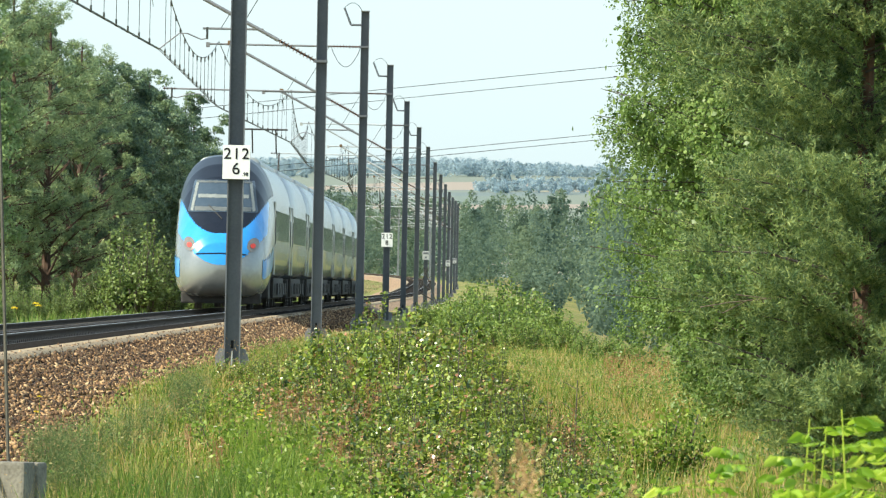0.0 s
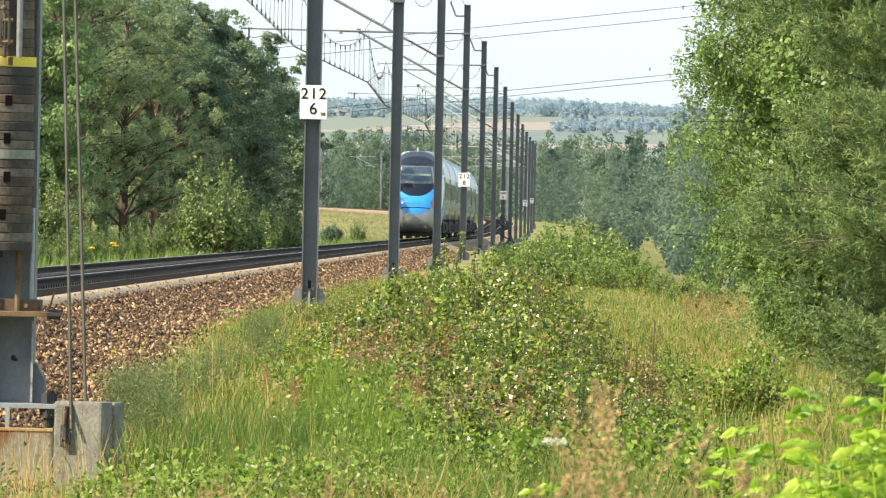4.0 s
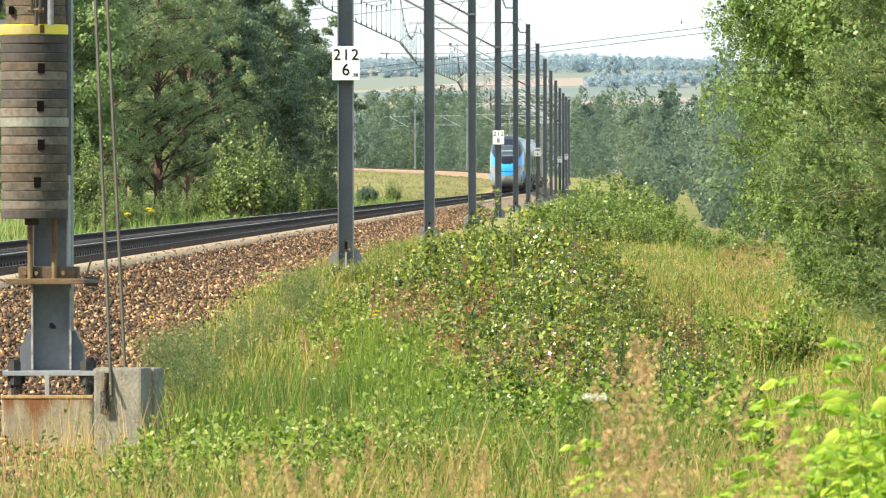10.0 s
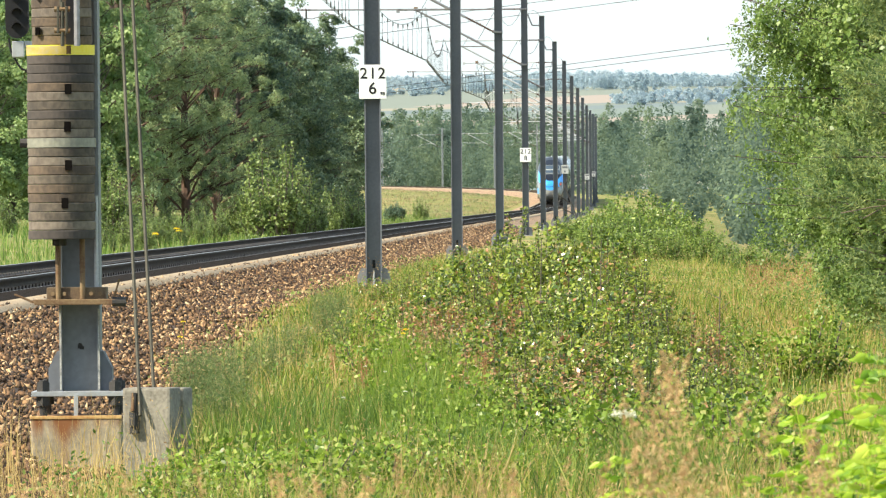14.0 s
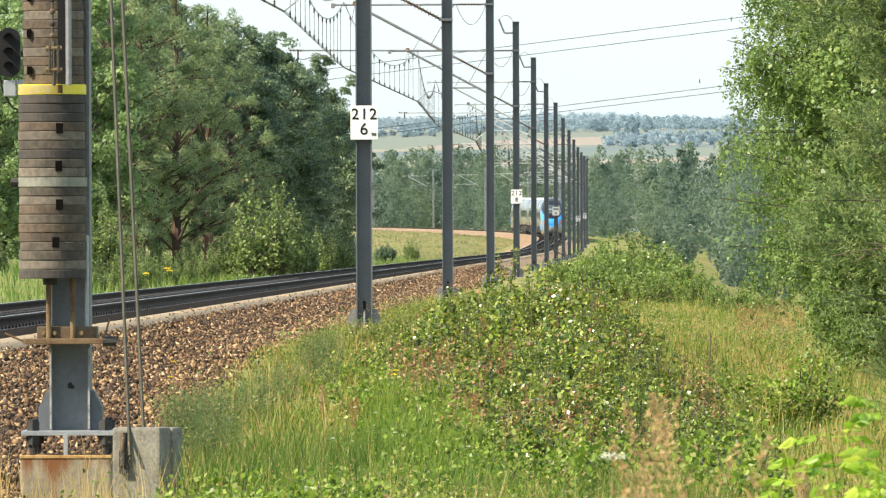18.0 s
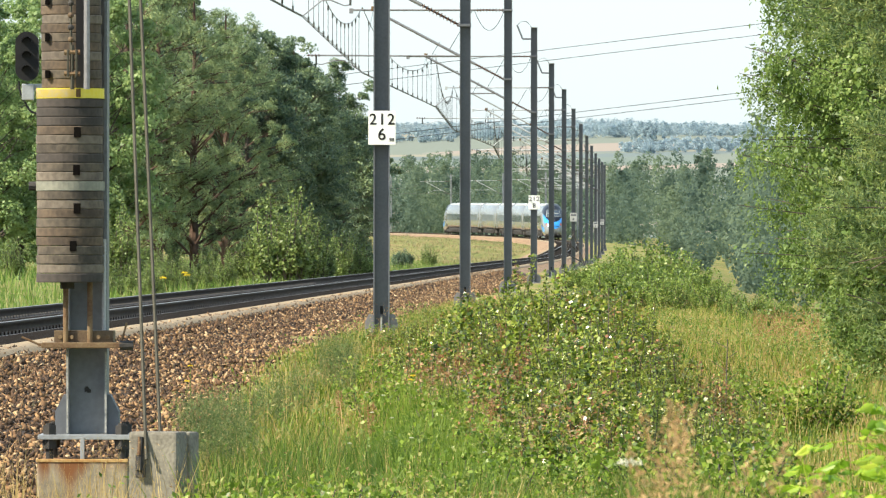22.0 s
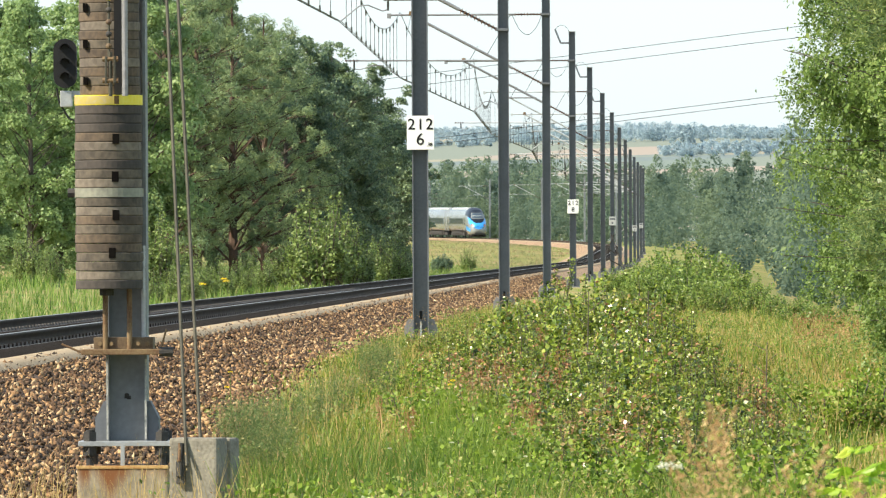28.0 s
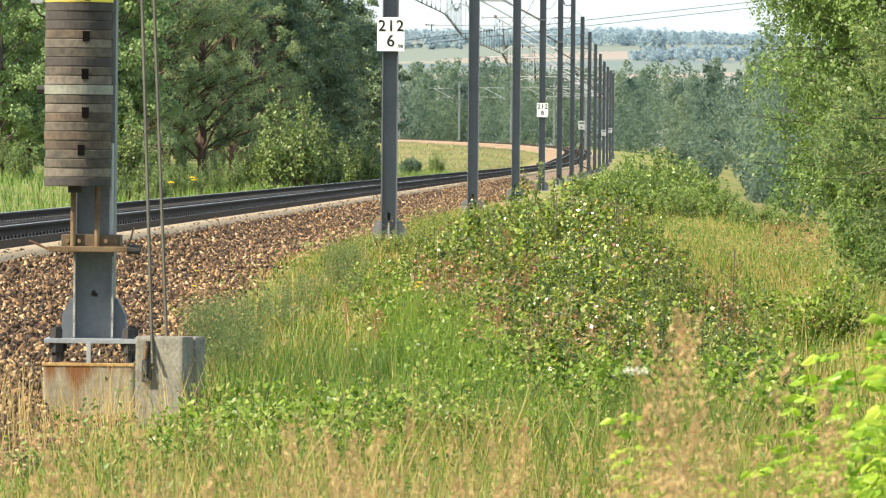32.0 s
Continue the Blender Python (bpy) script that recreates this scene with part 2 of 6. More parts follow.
# ---- ground ----
def ground_mat():
    m = bpy.data.materials.new("meadow_ground")
    m.use_nodes = True
    N, Lk = m.node_tree.nodes, m.node_tree.links
    p = N["Principled BSDF"]
    geo = N.new("ShaderNodeNewGeometry")

    def noise_of(scale, detail, stretch=None):
        n = N.new("ShaderNodeTexNoise")
        n.inputs["Scale"].default_value, n.inputs["Detail"].default_value = scale, detail
        if stretch:
            mp = N.new("ShaderNodeMapping")
            mp.inputs["Scale"].default_value = stretch
            Lk.new(geo.outputs["Position"], mp.inputs[0])
            Lk.new(mp.outputs[0], n.inputs[0])
        else:
            Lk.new(geo.outputs["Position"], n.inputs[0])
        return n

    def ramp_of(src, tones):
        r = N.new("ShaderNodeValToRGB")
        while len(r.color_ramp.elements) < len(tones):
            r.color_ramp.elements.new(0.5)
        for i, (pos, col) in enumerate(tones):
            r.color_ramp.elements[i].position, r.color_ramp.elements[i].color = pos, (*col, 1)
        Lk.new(src, r.inputs[0])
        return r

    near = ramp_of(noise_of(0.35, 8, (1, 0.5, 1)).outputs[0], [(0.3, (0.10, 0.14, 0.035)), (0.46, (0.17, 0.19, 0.055)), (0.6, (0.27, 0.22, 0.095)), (0.72, (0.33, 0.22, 0.12))])
    # far fields in strips across the slope, haze mixed into their tones
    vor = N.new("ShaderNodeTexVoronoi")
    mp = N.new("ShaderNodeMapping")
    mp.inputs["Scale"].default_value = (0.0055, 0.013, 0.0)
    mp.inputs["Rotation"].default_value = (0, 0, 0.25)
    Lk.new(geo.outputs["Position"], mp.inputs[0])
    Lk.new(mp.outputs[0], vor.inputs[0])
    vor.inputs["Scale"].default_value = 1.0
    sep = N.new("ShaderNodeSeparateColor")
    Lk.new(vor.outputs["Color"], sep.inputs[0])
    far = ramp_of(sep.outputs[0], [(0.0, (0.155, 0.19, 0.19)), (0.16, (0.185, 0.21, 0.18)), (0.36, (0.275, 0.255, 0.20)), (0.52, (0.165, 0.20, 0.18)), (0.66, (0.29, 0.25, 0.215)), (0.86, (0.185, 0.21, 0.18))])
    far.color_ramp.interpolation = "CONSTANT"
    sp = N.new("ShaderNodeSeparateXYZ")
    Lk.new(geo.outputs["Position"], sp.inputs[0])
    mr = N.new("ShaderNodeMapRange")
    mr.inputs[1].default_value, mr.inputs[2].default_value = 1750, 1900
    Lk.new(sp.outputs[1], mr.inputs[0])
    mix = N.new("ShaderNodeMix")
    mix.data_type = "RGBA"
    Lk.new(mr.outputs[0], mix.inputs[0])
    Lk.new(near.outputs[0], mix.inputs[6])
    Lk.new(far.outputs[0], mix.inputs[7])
    Lk.new(mix.outputs[2], p.inputs["Base Color"])
    p.inputs["Roughness"].default_value = 1.0
    p.inputs["Specular IOR Level"].default_value = 0.1
    b = N.new("ShaderNodeBump")
    b.inputs["Strength"].default_value, b.inputs["Distance"].default_value = 0.6, 0.1
    Lk.new(noise_of(3.0, 6).outputs[0], b.inputs["Height"])
    Lk.new(b.outputs[0], p.inputs["Normal"])
    return m


def build_ground():
    def steps(*spans):
        out = [spans[0][0]]
        for a, b, d in spans:
            out += list(np.arange(a + d, b + d * 0.5, d))
        return np.array(out)
    xs = steps((-3000, -600, 200), (-600, -120, 20), (-120, -30, 3), (-30, 20, 0.5), (20, 80, 3), (80, 600, 20), (600, 3000, 200))
    ys = steps((-300, -40, 20), (-40, 10, 5), (10, 260, 2), (260, 700, 8), (700, 1800, 15), (1800, 4980, 40))
    X, Y = np.meshgrid(xs, ys)
    V = np.stack([X, Y, ground_z(X, Y)], -1).reshape(-1, 3)
    nx, ny = len(xs), len(ys)
    i, j = np.meshgrid(np.arange(nx - 1), np.arange(ny - 1))
    a = (j * nx + i).ravel()
    F = np.stack([a, a + 1, a + nx + 1, a + nx], 1)
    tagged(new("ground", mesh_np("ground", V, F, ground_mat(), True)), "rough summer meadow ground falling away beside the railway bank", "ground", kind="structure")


build_ground()


# ---- track ----
def sweep(profile, s_list, closed=True):
    """The profile (lat, up) drawn along the line."""
    P = np.array(profile)
    V, n, k = [], len(s_list), len(P)
    for s in s_list:
        h = heading(s)
        c = track(s)
        for lat, up in P:
            V.append((c.x + lat * math.cos(h), c.y + lat * math.sin(h), c.z + up))
    F = []
    for i in range(n - 1):
        for j in range(k if closed else k - 1):
            a, b = i * k + j, i * k + (j + 1) % k
            F.append((a, b, b + k, a + k))
    return np.array(V), np.array(F)


S_LINE = list(range(-60, 980, 10)) + list(range(980, 1900, 10))
bed_profile = [(-4.6, -0.80), (-3.4, -0.52), (-1.75, -0.16), (-1.3, -0.13), (1.3, -0.13), (1.75, -0.16), (2.6, -0.53), (4.3, -1.28)]
v, f = sweep(bed_profile, S_LINE, False)
bed = mesh_np("ballast_bed", v, f, M_BALLAST)
bed.materials.append(M_BALLAST_FAR)
bed.materials.append(M_OILBED)
bed.polygons.foreach_set("material_index", np.where(np.isin(np.arange(len(f)) % (len(bed_profile) - 1), (2, 3, 4)), 2, (v[f[:, 0], 1] > 430).astype(np.int32)))
railway = tagged(new("ballast_bed", bed), "long brown crushed-stone ballast bed with sloping shoulders", "ballast", kind="structure")

v, f = sweep([(1.58, -0.14), (1.61, -0.118), (1.82, -0.148), (1.88, -0.20)], S_LINE, False)
strip = new("dust_strip", mesh_np("dust_strip", v, f, M_DUST))
strip.parent = railway
v, f = sweep([(-1.93, -0.20), (-1.86, -0.15), (-1.59, -0.112), (-1.56, -0.13)], S_LINE, False)
strip = new("dust_strip", mesh_np("dust_strip", v, f, M_DUST))
strip.parent = railway

tracks = tagged(new("railway_track"), "single railway track of rusty rails on dark sleepers", "railway track", kind="structure")
rail_profile = [(-0.075, -0.17), (0.075, -0.17), (0.075, -0.155), (0.012, -0.135), (0.012, -0.045), (0.036, -0.03), (0.036, 0.0), (-0.036, 0.0), (-0.036, -0.03), (-0.012, -0.045), (-0.012, -0.135), (-0.075, -0.155)]
for side in (-0.753, 0.753):
    v, f = sweep([(a + side, b) for a, b in rail_profile], S_LINE)
    me = mesh_np("rail", v, f, M_RAILSIDE)
    me.materials.append(M_RAILTOP)
    idx = np.zeros(len(f), np.int32)
    idx[6::12] = 1
    me.polygons.foreach_set("material_index", idx)
    r = new("rail", me)
    r.parent = tracks


def sleeper_mesh():
    bm = B()
    box(bm, -1.3, 1.3, -0.13, 0.13, -0.36, -0.175, 0.015)
    for s in (-0.753, 0.753):
        for d in (-0.15, 0.15):
            n = len(bm.faces)
            box(bm, s + d - 0.028, s + d + 0.028, -0.17, 0.17, -0.18, -0.128, 0.01)
            rod(bm, (s + d, 0, -0.13), (s + d, 0, -0.09), 0.018, seg=6)
            bm.faces.ensure_lookup_table()
            for f in bm.faces[n:]:
                f.material_index = 1
    return bm


# ---- catenary masts ----
MAST_LAT = 3.94
MAST_S = [140.0 + 66.7 * k for k in range(23)]
CONTACT_UP, TIE_UP, REG_UP, STRUT_UP, TOP_UP = 5.94, 7.78, 6.43, 5.75, 8.82
STAGGER = 0.34


def hbeam(bm, w, d, z0, z1, tf=0.018, tw=0.012, x=0.0):
    a, b, c, e = w / 2, w / 2 - tf, d / 2, tw / 2
    pts = [(-a, -c), (-b, -c), (-b, -e), (b, -e), (b, -c), (a, -c), (a, c), (b, c), (b, e), (-b, e), (-b, c), (-a, c)]
    lo = [bm.verts.new((x + p, q, z0)) for p, q in pts]
    hi = [bm.verts.new((x + p, q, z1)) for p, q in pts]
    for i in range(12):
        bm.faces.new((lo[i], lo[(i + 1) % 12], hi[(i + 1) % 12], hi[i]))
    bm.faces.new(lo[::-1])
    bm.faces.new(hi)
    return bm


def insulator(bm, a, b, r=0.05, n=9):
    a, b = Vector(a), Vector(b)
    rod(bm, a, b, r * 0.45, seg=8)
    for i in range(n):
        c = a.lerp(b, (i + 0.5) / n)
        d = (b - a).normalized() * 0.012
        rod(bm, c - d, c + d, r * 1.25, r * 0.7, seg=10)
    return bm


def tube_path(bm, pts, r, seg=7):
    for a, b in zip(pts, pts[1:]):
        rod(bm, a, b, r, seg=seg)
    return bm


def make_mast(long_reg, post_mat=M_STEEL, tube_mat=M_TUBE):
    """A steel mast with its cantilever; the track lies to its left (-x), z = 0 at rail level."""
    th = new("catenary_mast")
    low = -0.47
    bm = hbeam(B(), 0.24, 0.24, low - 0.25, TOP_UP)
    part("post", bm, post_mat, th)
    bm = B()
    box(bm, -0.13, 0.13, -0.13, 0.13, TOP_UP, TOP_UP + 0.03, 0.005)
    part("cap", bm, M_GALV, th)
    # foot with gussets, a middle rib and a black box for the slot's shade
    for sx in (-1, 1):
        bm = B()
        vs = [bm.verts.new(p) for p in ((sx * 0.12, 0, low), (sx * 0.25, 0, low), (sx * 0.25, 0, low + 0.18), (sx * 0.19, 0, low + 0.3), (sx * 0.12, 0, low + 0.3))]
        f = bm.faces.new(vs)
        r = bmesh.ops.extrude_face_region(bm, geom=[f])
        for g in r["geom"]:
            if isinstance(g, bmesh.types.BMVert):
                g.co.y += 0.02
        bmesh.ops.recalc_face_normals(bm, faces=bm.faces)
        part("gusset", bm, M_TUBE, th)
    part("rib", box(B(), -0.012, 0.012, -0.12, -0.006, low, low + 0.26), M_GALV, th)
    part("slot_shade", box(B(), -0.022, 0.022, -0.022, -0.007, low + 0.30, low + 0.42, 0.004), M_BLACK, th)
    part("base_plate", box(B(), -0.25, 0.25, -0.25, 0.25, low - 0.03, low, 0.004), M_TUBE, th)
    part("foundation", box(B(), -0.27, 0.27, -0.27, 0.27, low - 0.9, low - 0.03, 0.02), M_CONC, th)
    # upper tie with an insulator beside the mast
    part("tie_tube", rod(B(), (-0.95, 0, TIE_UP), (-4.56, 0, TIE_UP), 0.03), tube_mat, th)
    part("tie_insulator", insulator(B(), (-0.12, 0, TIE_UP), (-0.95, 0, TIE_UP)), M_INSUL, th)
    part("tie_end", box(B(), -4.66, -4.54, -0.03, 0.03, TIE_UP - 0.10, TIE_UP + 0.05, 0.01), tube_mat, th)
    # slanting strut
    a = Vector((-0.12, 0, STRUT_UP))
    b = Vector((-3.95, 0, TIE_UP))
    c = a.lerp(b, 0.22)
    part("strut_insulator", insulator(B(), a, c, 0.055, 11), M_INSUL, th)
    part("strut_tube", rod(B(), c, b, 0.042), tube_mat, th)
    part("messenger_clamp", box(B(), -4.02, -3.88, -0.05, 0.05, TIE_UP - 0.03, TIE_UP + 0.11, 0.02), M_RUST, th)
    bm = B()
    box(bm, -0.16, 0.13, -0.14, 0.14, STRUT_UP - 0.03, STRUT_UP + 0.03, 0.005)
    part("mast_clamp", bm, M_STEEL, th)
    part("mast_clamp", box(B(), -0.16, 0.13, -0.14, 0.14, TIE_UP - 0.03, TIE_UP + 0.03, 0.005), M_STEEL, th)
    # registration tube and steady arm
    joint = a.lerp(b, (REG_UP - STRUT_UP) / (TIE_UP - STRUT_UP))
    end = -5.85 if long_reg else -2.55
    start = joint.x if long_reg else joint.x + 0.1
    if long_reg:
        part("registration_tube", rod(B(), (start, 0, REG_UP), (end, 0, REG_UP + 0.02), 0.026), tube_mat, th)
        part("tube_end_insulator", insulator(B(), (end + 0.35, 0, REG_UP + 0.02), (end - 0.05, 0, REG_UP + 0.02), 0.045, 4), M_INSUL, th)
        bx = end + 0.22
    else:
        part("registration_tube", rod(B(), (start, 0, REG_UP), (end - 0.1, 0, REG_UP), 0.026), tube_mat, th)
        bx = end
    part("drop_bracket", box(B(), bx - 0.025, bx + 0.025, -0.025, 0.025, REG_UP - 0.24, REG_UP + 0.03, 0.006), M_WIRE, th)
    wx = -3.94 + (-STAGGER if long_reg else STAGGER)
    pts = [(bx, 0, REG_UP - 0.22), (bx + (wx - bx) * 0.12, 0, REG_UP - 0.25), (bx + (wx - bx) * 0.42, 0, REG_UP - 0.12), (bx + (wx - bx) * 0.6, 0, REG_UP - 0.13), (wx, 0, CONTACT_UP + 0.02)]
    part("steady_arm", tube_path(B(), pts, 0.016), tube_mat, th)
    part("hanger_wire", rod(B(), (joint.x - 0.6, 0, REG_UP + 0.42), (joint.x - 0.85, 0, REG_UP), 0.008, seg=5), M_WIRE, th)
    # feeder bracket on the mast's head
    part("head_bracket", tube_path(B(), [(-0.1, 0, TOP_UP - 0.4), (-0.42, 0, TOP_UP - 0.4), (-0.62, 0, TOP_UP + 0.1)], 0.034), M_STEEL, th)
    part("feeder_loop", tube_path(B(), [(-0.62 + 0.74 * i / 7, 0.02, TOP_UP + 0.1 - 0.55 * (i / 7) ** 2 + 0.25 * math.sin(math.pi * i / 7)) for i in range(8)], 0.009, 5), M_WIRE, th)
    part("jumper_wire", tube_path(B(), [(-1.0 + 0.1 * i, -0.05, TIE_UP + 0.02 - 0.62 * (1 - ((i - 4.5) / 4.5) ** 2)) for i in range(10)], 0.009, 5), M_WIRE, th)
    part("strut_stay", rod(B(), a.lerp(b, 0.42), (-1.05, 0, TIE_UP - 0.02), 0.010, seg=5), M_WIRE, th)
    return th


def put_mast(th, s, lat):
    p = track(s, lat)
    th.matrix_world = pose(p.x, p.y, p.z, 0, 0, math.degrees(heading(s)))


M_BRIGHT = mat("bright_aluminium_tube", (0.66, 0.67, 0.66), (0.52, 0.53, 0.53), rough=0.35, metal=0.45, scale=2, fine=30, bump=0.05, dist=0.002)
proto = [make_mast(True), make_mast(False), make_mast(True, M_STEEL, M_BRIGHT), make_mast(False, M_STEEL, M_BRIGHT), make_mast(True, M_GALV, M_BRIGHT), make_mast(False, M_GALV, M_BRIGHT)]
for k, s in enumerate(MAST_S):
    # every second one pushes off; tubes are bare metal further on, posts too on the curve
    kind = k % 2 + (0 if k < 4 else 2 if k < 14 else 4)
    ob = proto[kind] if k in (0, 1, 4, 5, 14, 15) else copy_thing(proto[kind], Matrix.Identity(4))
    put_mast(ob, s, MAST_LAT)
    if k < 14:
        tagged(ob, "dark grey steel catenary mast with a tubular cantilever over the track", "catenary mast", "masts beside the track")
    else:
        tagged(ob, "distant pale catenary mast on the outer side of the curve", "catenary mast", "masts along the far curve")

# ---- wires ----
def wire_pts(base_up, sag, spread=0.0):
    pts = []
    marks = [MAST_S[0] - 66.7, *MAST_S]
    for k, (a, b) in enumerate(zip(marks, marks[1:])):
        for i in range(12):
            t = i / 12
            s = a + (b - a) * t
            st = (STAGGER if k % 2 == 0 else -STAGGER) * (1 - 2 * t)
            pts.append(track(s, st + spread, base_up - sag * 4 * t * (1 - t)))
    return pts


def wire(name, pts, r, parent=None):
    cu = bpy.data.curves.new(name, "CURVE")
    cu.dimensions = "3D"
    cu.bevel_depth = r
    cu.bevel_resolution = 0
    sp = cu.splines.new("POLY")
    sp.points.add(len(pts) - 1)
    for p, q in zip(sp.points, pts):
        p.co = (*q, 1)
    tmp = bpy.data.objects.new(name, cu)
    scene.collection.objects.link(tmp)
    me = bpy.data.meshes.new_from_object(tmp)
    bpy.data.objects.remove(tmp)
    me.name = name
    me.materials.append(M_WIRE)
    ob = new(name, me)
    if parent is not None:
        ob.parent = parent
    return ob


catenary = tagged(new("overhead_line"), "overhead contact line hung from a sagging messenger wire by droppers", "overhead line")
wire("contact_wire", wire_pts(CONTACT_UP, 0.0, -0.02), 0.013, catenary)
wire("contact_wire", wire_pts(CONTACT_UP, 0.0, 0.03), 0.013, catenary)
wire("messenger_wire", wire_pts(TIE_UP + 0.08, 1.15), 0.013, catenary)
marks = [MAST_S[0] - 66.7, *MAST_S]
for k, (a, b) in enumerate(zip(marks, marks[1:])):
    if k > 9:
        break
    n = 14
    for i in range(1, n):
        t = i / n
        s = a + (b - a) * t
        st = (STAGGER if k % 2 == 0 else -STAGGER) * (1 - 2 * t)
        top = TIE_UP + 0.08 - 1.15 * 4 * t * (1 - t)
        bm = B()
        rod(bm, track(s, st, CONTACT_UP), track(s, st, top), 0.007, seg=4)
        rod(bm, track(s, st, CONTACT_UP - 0.02), track(s, st, CONTACT_UP + 0.12), 0.022, seg=5)
        rod(bm, track(s, st, top - 0.12), track(s, st, top + 0.01), 0.022, seg=5)
        part("dropper", bm, M_WIRE, catenary)
# V-shaped suspension ropes beside each support
for s in MAST_S[:9]:
    for d in (-5, 5):
        part("stitch_rope", rod(B(), track(s, 0, TIE_UP + 0.08), track(s + d, 0, TIE_UP - 0.75), 0.008, seg=4), M_WIRE, catenary)

# power line far off across the sky
line = tagged(new("power_line"), "thin power line wires crossing the sky far behind the railway", "power line")
for x0, z0, x1, z1 in ((-60, 8.3, 60, 22.9), (-60, 7.6, 60, 22.1), (-60, 3.9, 60, 18.2), (-60, 3.5, 60, 17.8)):
    pts = []
    for i in range(25):
        t = i / 24
        pts.append(Vector((x0 + (x1 - x0) * t, 640, z0 + (z1 - z0) * t)))
    wire("line_wire", pts, 0.02, line)


# ---- kilometre signs ----
def text_mesh(name, body, size, x, z, y, parent, material):
    cu = bpy.data.curves.new(name, "FONT")
    cu.body, cu.size, cu.align_x, cu.align_y, cu.extrude, cu.offset = body, size, "CENTER", "CENTER", 0.002, size * 0.008
    tmp = bpy.data.objects.new(name, cu)
    scene.collection.objects.link(tmp)
    me = bpy.data.meshes.new_from_object(tmp)
    bpy.data.objects.remove(tmp)
    me.materials.clear()
    me.materials.append(material)
    ob = new(name, me)
    ob.parent = parent
    ob.matrix_local = pose(x, y, z, 90, 0, 0)
    return ob


def km_sign(s, z_mid, rows_of_text, w=0.41, h=0.51, label=""):
    p = track(s, MAST_LAT)
    th = tagged(new("kilometre_sign"), label or "white kilometre sign with black numbers on a mast", "sign", "kilometre signs")
    th.matrix_world = pose(p.x + 0.01, p.y - 0.16, z_mid)
    part("plate", box(B(), -w / 2, w / 2, 0, 0.012, -h / 2, h / 2, 0.004), M_WHITE, th)
    for body, size, x, z in rows_of_text:
        text_mesh("number", body, size, x, z, -0.003, th, M_BLACK)
    part("clamp", box(B(), -0.15, 0.15, 0.012, 0.05, -0.06, 0.06, 0.004), M_GALV, th)
    return th


km_sign(MAST_S[0], 3.08, [("2", 0.235, -0.135, 0.12), ("1", 0.235, 0.0, 0.12), ("2", 0.235, 0.135, 0.12), ("6", 0.25, -0.004, -0.105), (".98", 0.075, 0.135, -0.18)], label="white kilometre sign reading 212 over 6 on a mast")
km_sign(MAST_S[3], 2.91, [("2", 0.235, -0.135, 0.12), ("1", 0.235, 0.0, 0.12), ("2", 0.235, 0.135, 0.12), ("8", 0.235, 0.0, -0.12)], label="white kilometre sign reading 212 over 8 on a mast")
# white enamel greyed so the far plates look dimmed by haze
M_HAZEWHITE = mat("haze_dimmed_enamel", (0.42, 0.43, 0.42), (0.33, 0.34, 0.34), rough=0.6, scale=5, fine=40, bump=0.05)
for k, zz in ((6, 3.0), (10, 3.1), (12, 3.2)):
    p = track(MAST_S[k], MAST_LAT)
    th = tagged(new("kilometre_sign"), "small far white kilometre sign on a mast", "sign", "kilometre signs")
    th.matrix_world = pose(p.x, p.y - 0.16, p.z + zz - 0.45)
    part("plate", box(B(), -0.2, 0.2, 0, 0.012, -0.25, 0.25, 0.004), M_HAZEWHITE, th)
    part("bar", box(B(), -0.15, 0.15, -0.006, -0.001, 0.06, 0.18), M_STEEL, th)
    part("bar", box(B(), -0.05, 0.05, -0.006, -0.001, -0.18, -0.06), M_STEEL, th)

# ---- train ----
def paint(name, col, rough=0.28, metal=0.3, coat=0.5):
    return mat(name, col, tuple(c * 0.85 for c in col), rough=rough, metal=metal, scale=0.8, fine=9, bump=0, coat=coat)


M_SILVER = paint("silver_train_paint", (0.344, 0.357, 0.348), rough=0.24, metal=0.6, coat=0.0)
M_TBLUE = paint("bright_blue_train_paint", (0.03, 0.30, 0.78), metal=0.0)
M_NAVY = mat("dark_blue_train_paint", (0.010, 0.014, 0.024), (0.014, 0.018, 0.03), rough=0.3, bump=0, spec=0.16)
M_SCREEN = mat("windscreen_glass", (0.035, 0.055, 0.08), (0.05, 0.07, 0.095), rough=0.12, bump=0, spec=0.7)
M_GLASS = mat("dark_train_glass", (0.03, 0.036, 0.04), (0.04, 0.046, 0.05), rough=0.06, bump=0, spec=1.0)
M_UNDER = mat("train_underframe", (0.025, 0.024, 0.023), (0.05, 0.045, 0.04), rough=0.8)
# paler than the sides: part of the roof's sunlight is in this colour
M_ROOF = paint("sunlit_train_roof", (0.42, 0.45, 0.45), rough=0.4, metal=0.2, coat=0.0)
M_DASH = mat("grey_dashboard", (0.12, 0.13, 0.13), (0.08, 0.09, 0.09), rough=0.5, bump=0)
M_LAMPGLASS = mat("lamp_glass", (0.30, 0.27, 0.24), (0.22, 0.20, 0.18), rough=0.2, metal=0.4, bump=0)
M_PALE = mat("pale_screen_grey", (0.24, 0.255, 0.24), (0.17, 0.185, 0.18), rough=0.4, bump=0)
M_TAIL = bpy.data.materials.new("red_tail_lamp")
M_TAIL.use_nodes = True
M_TAIL.node_tree.nodes["Principled BSDF"].inputs["Base Color"].default_value = (0.6, 0.04, 0.03, 1)
M_TAIL.node_tree.nodes["Principled BSDF"].inputs["Emission Color"].default_value = (1.0, 0.10, 0.05, 1)
M_TAIL.node_tree.nodes["Principled BSDF"].inputs["Emission Strength"].default_value = 0.12


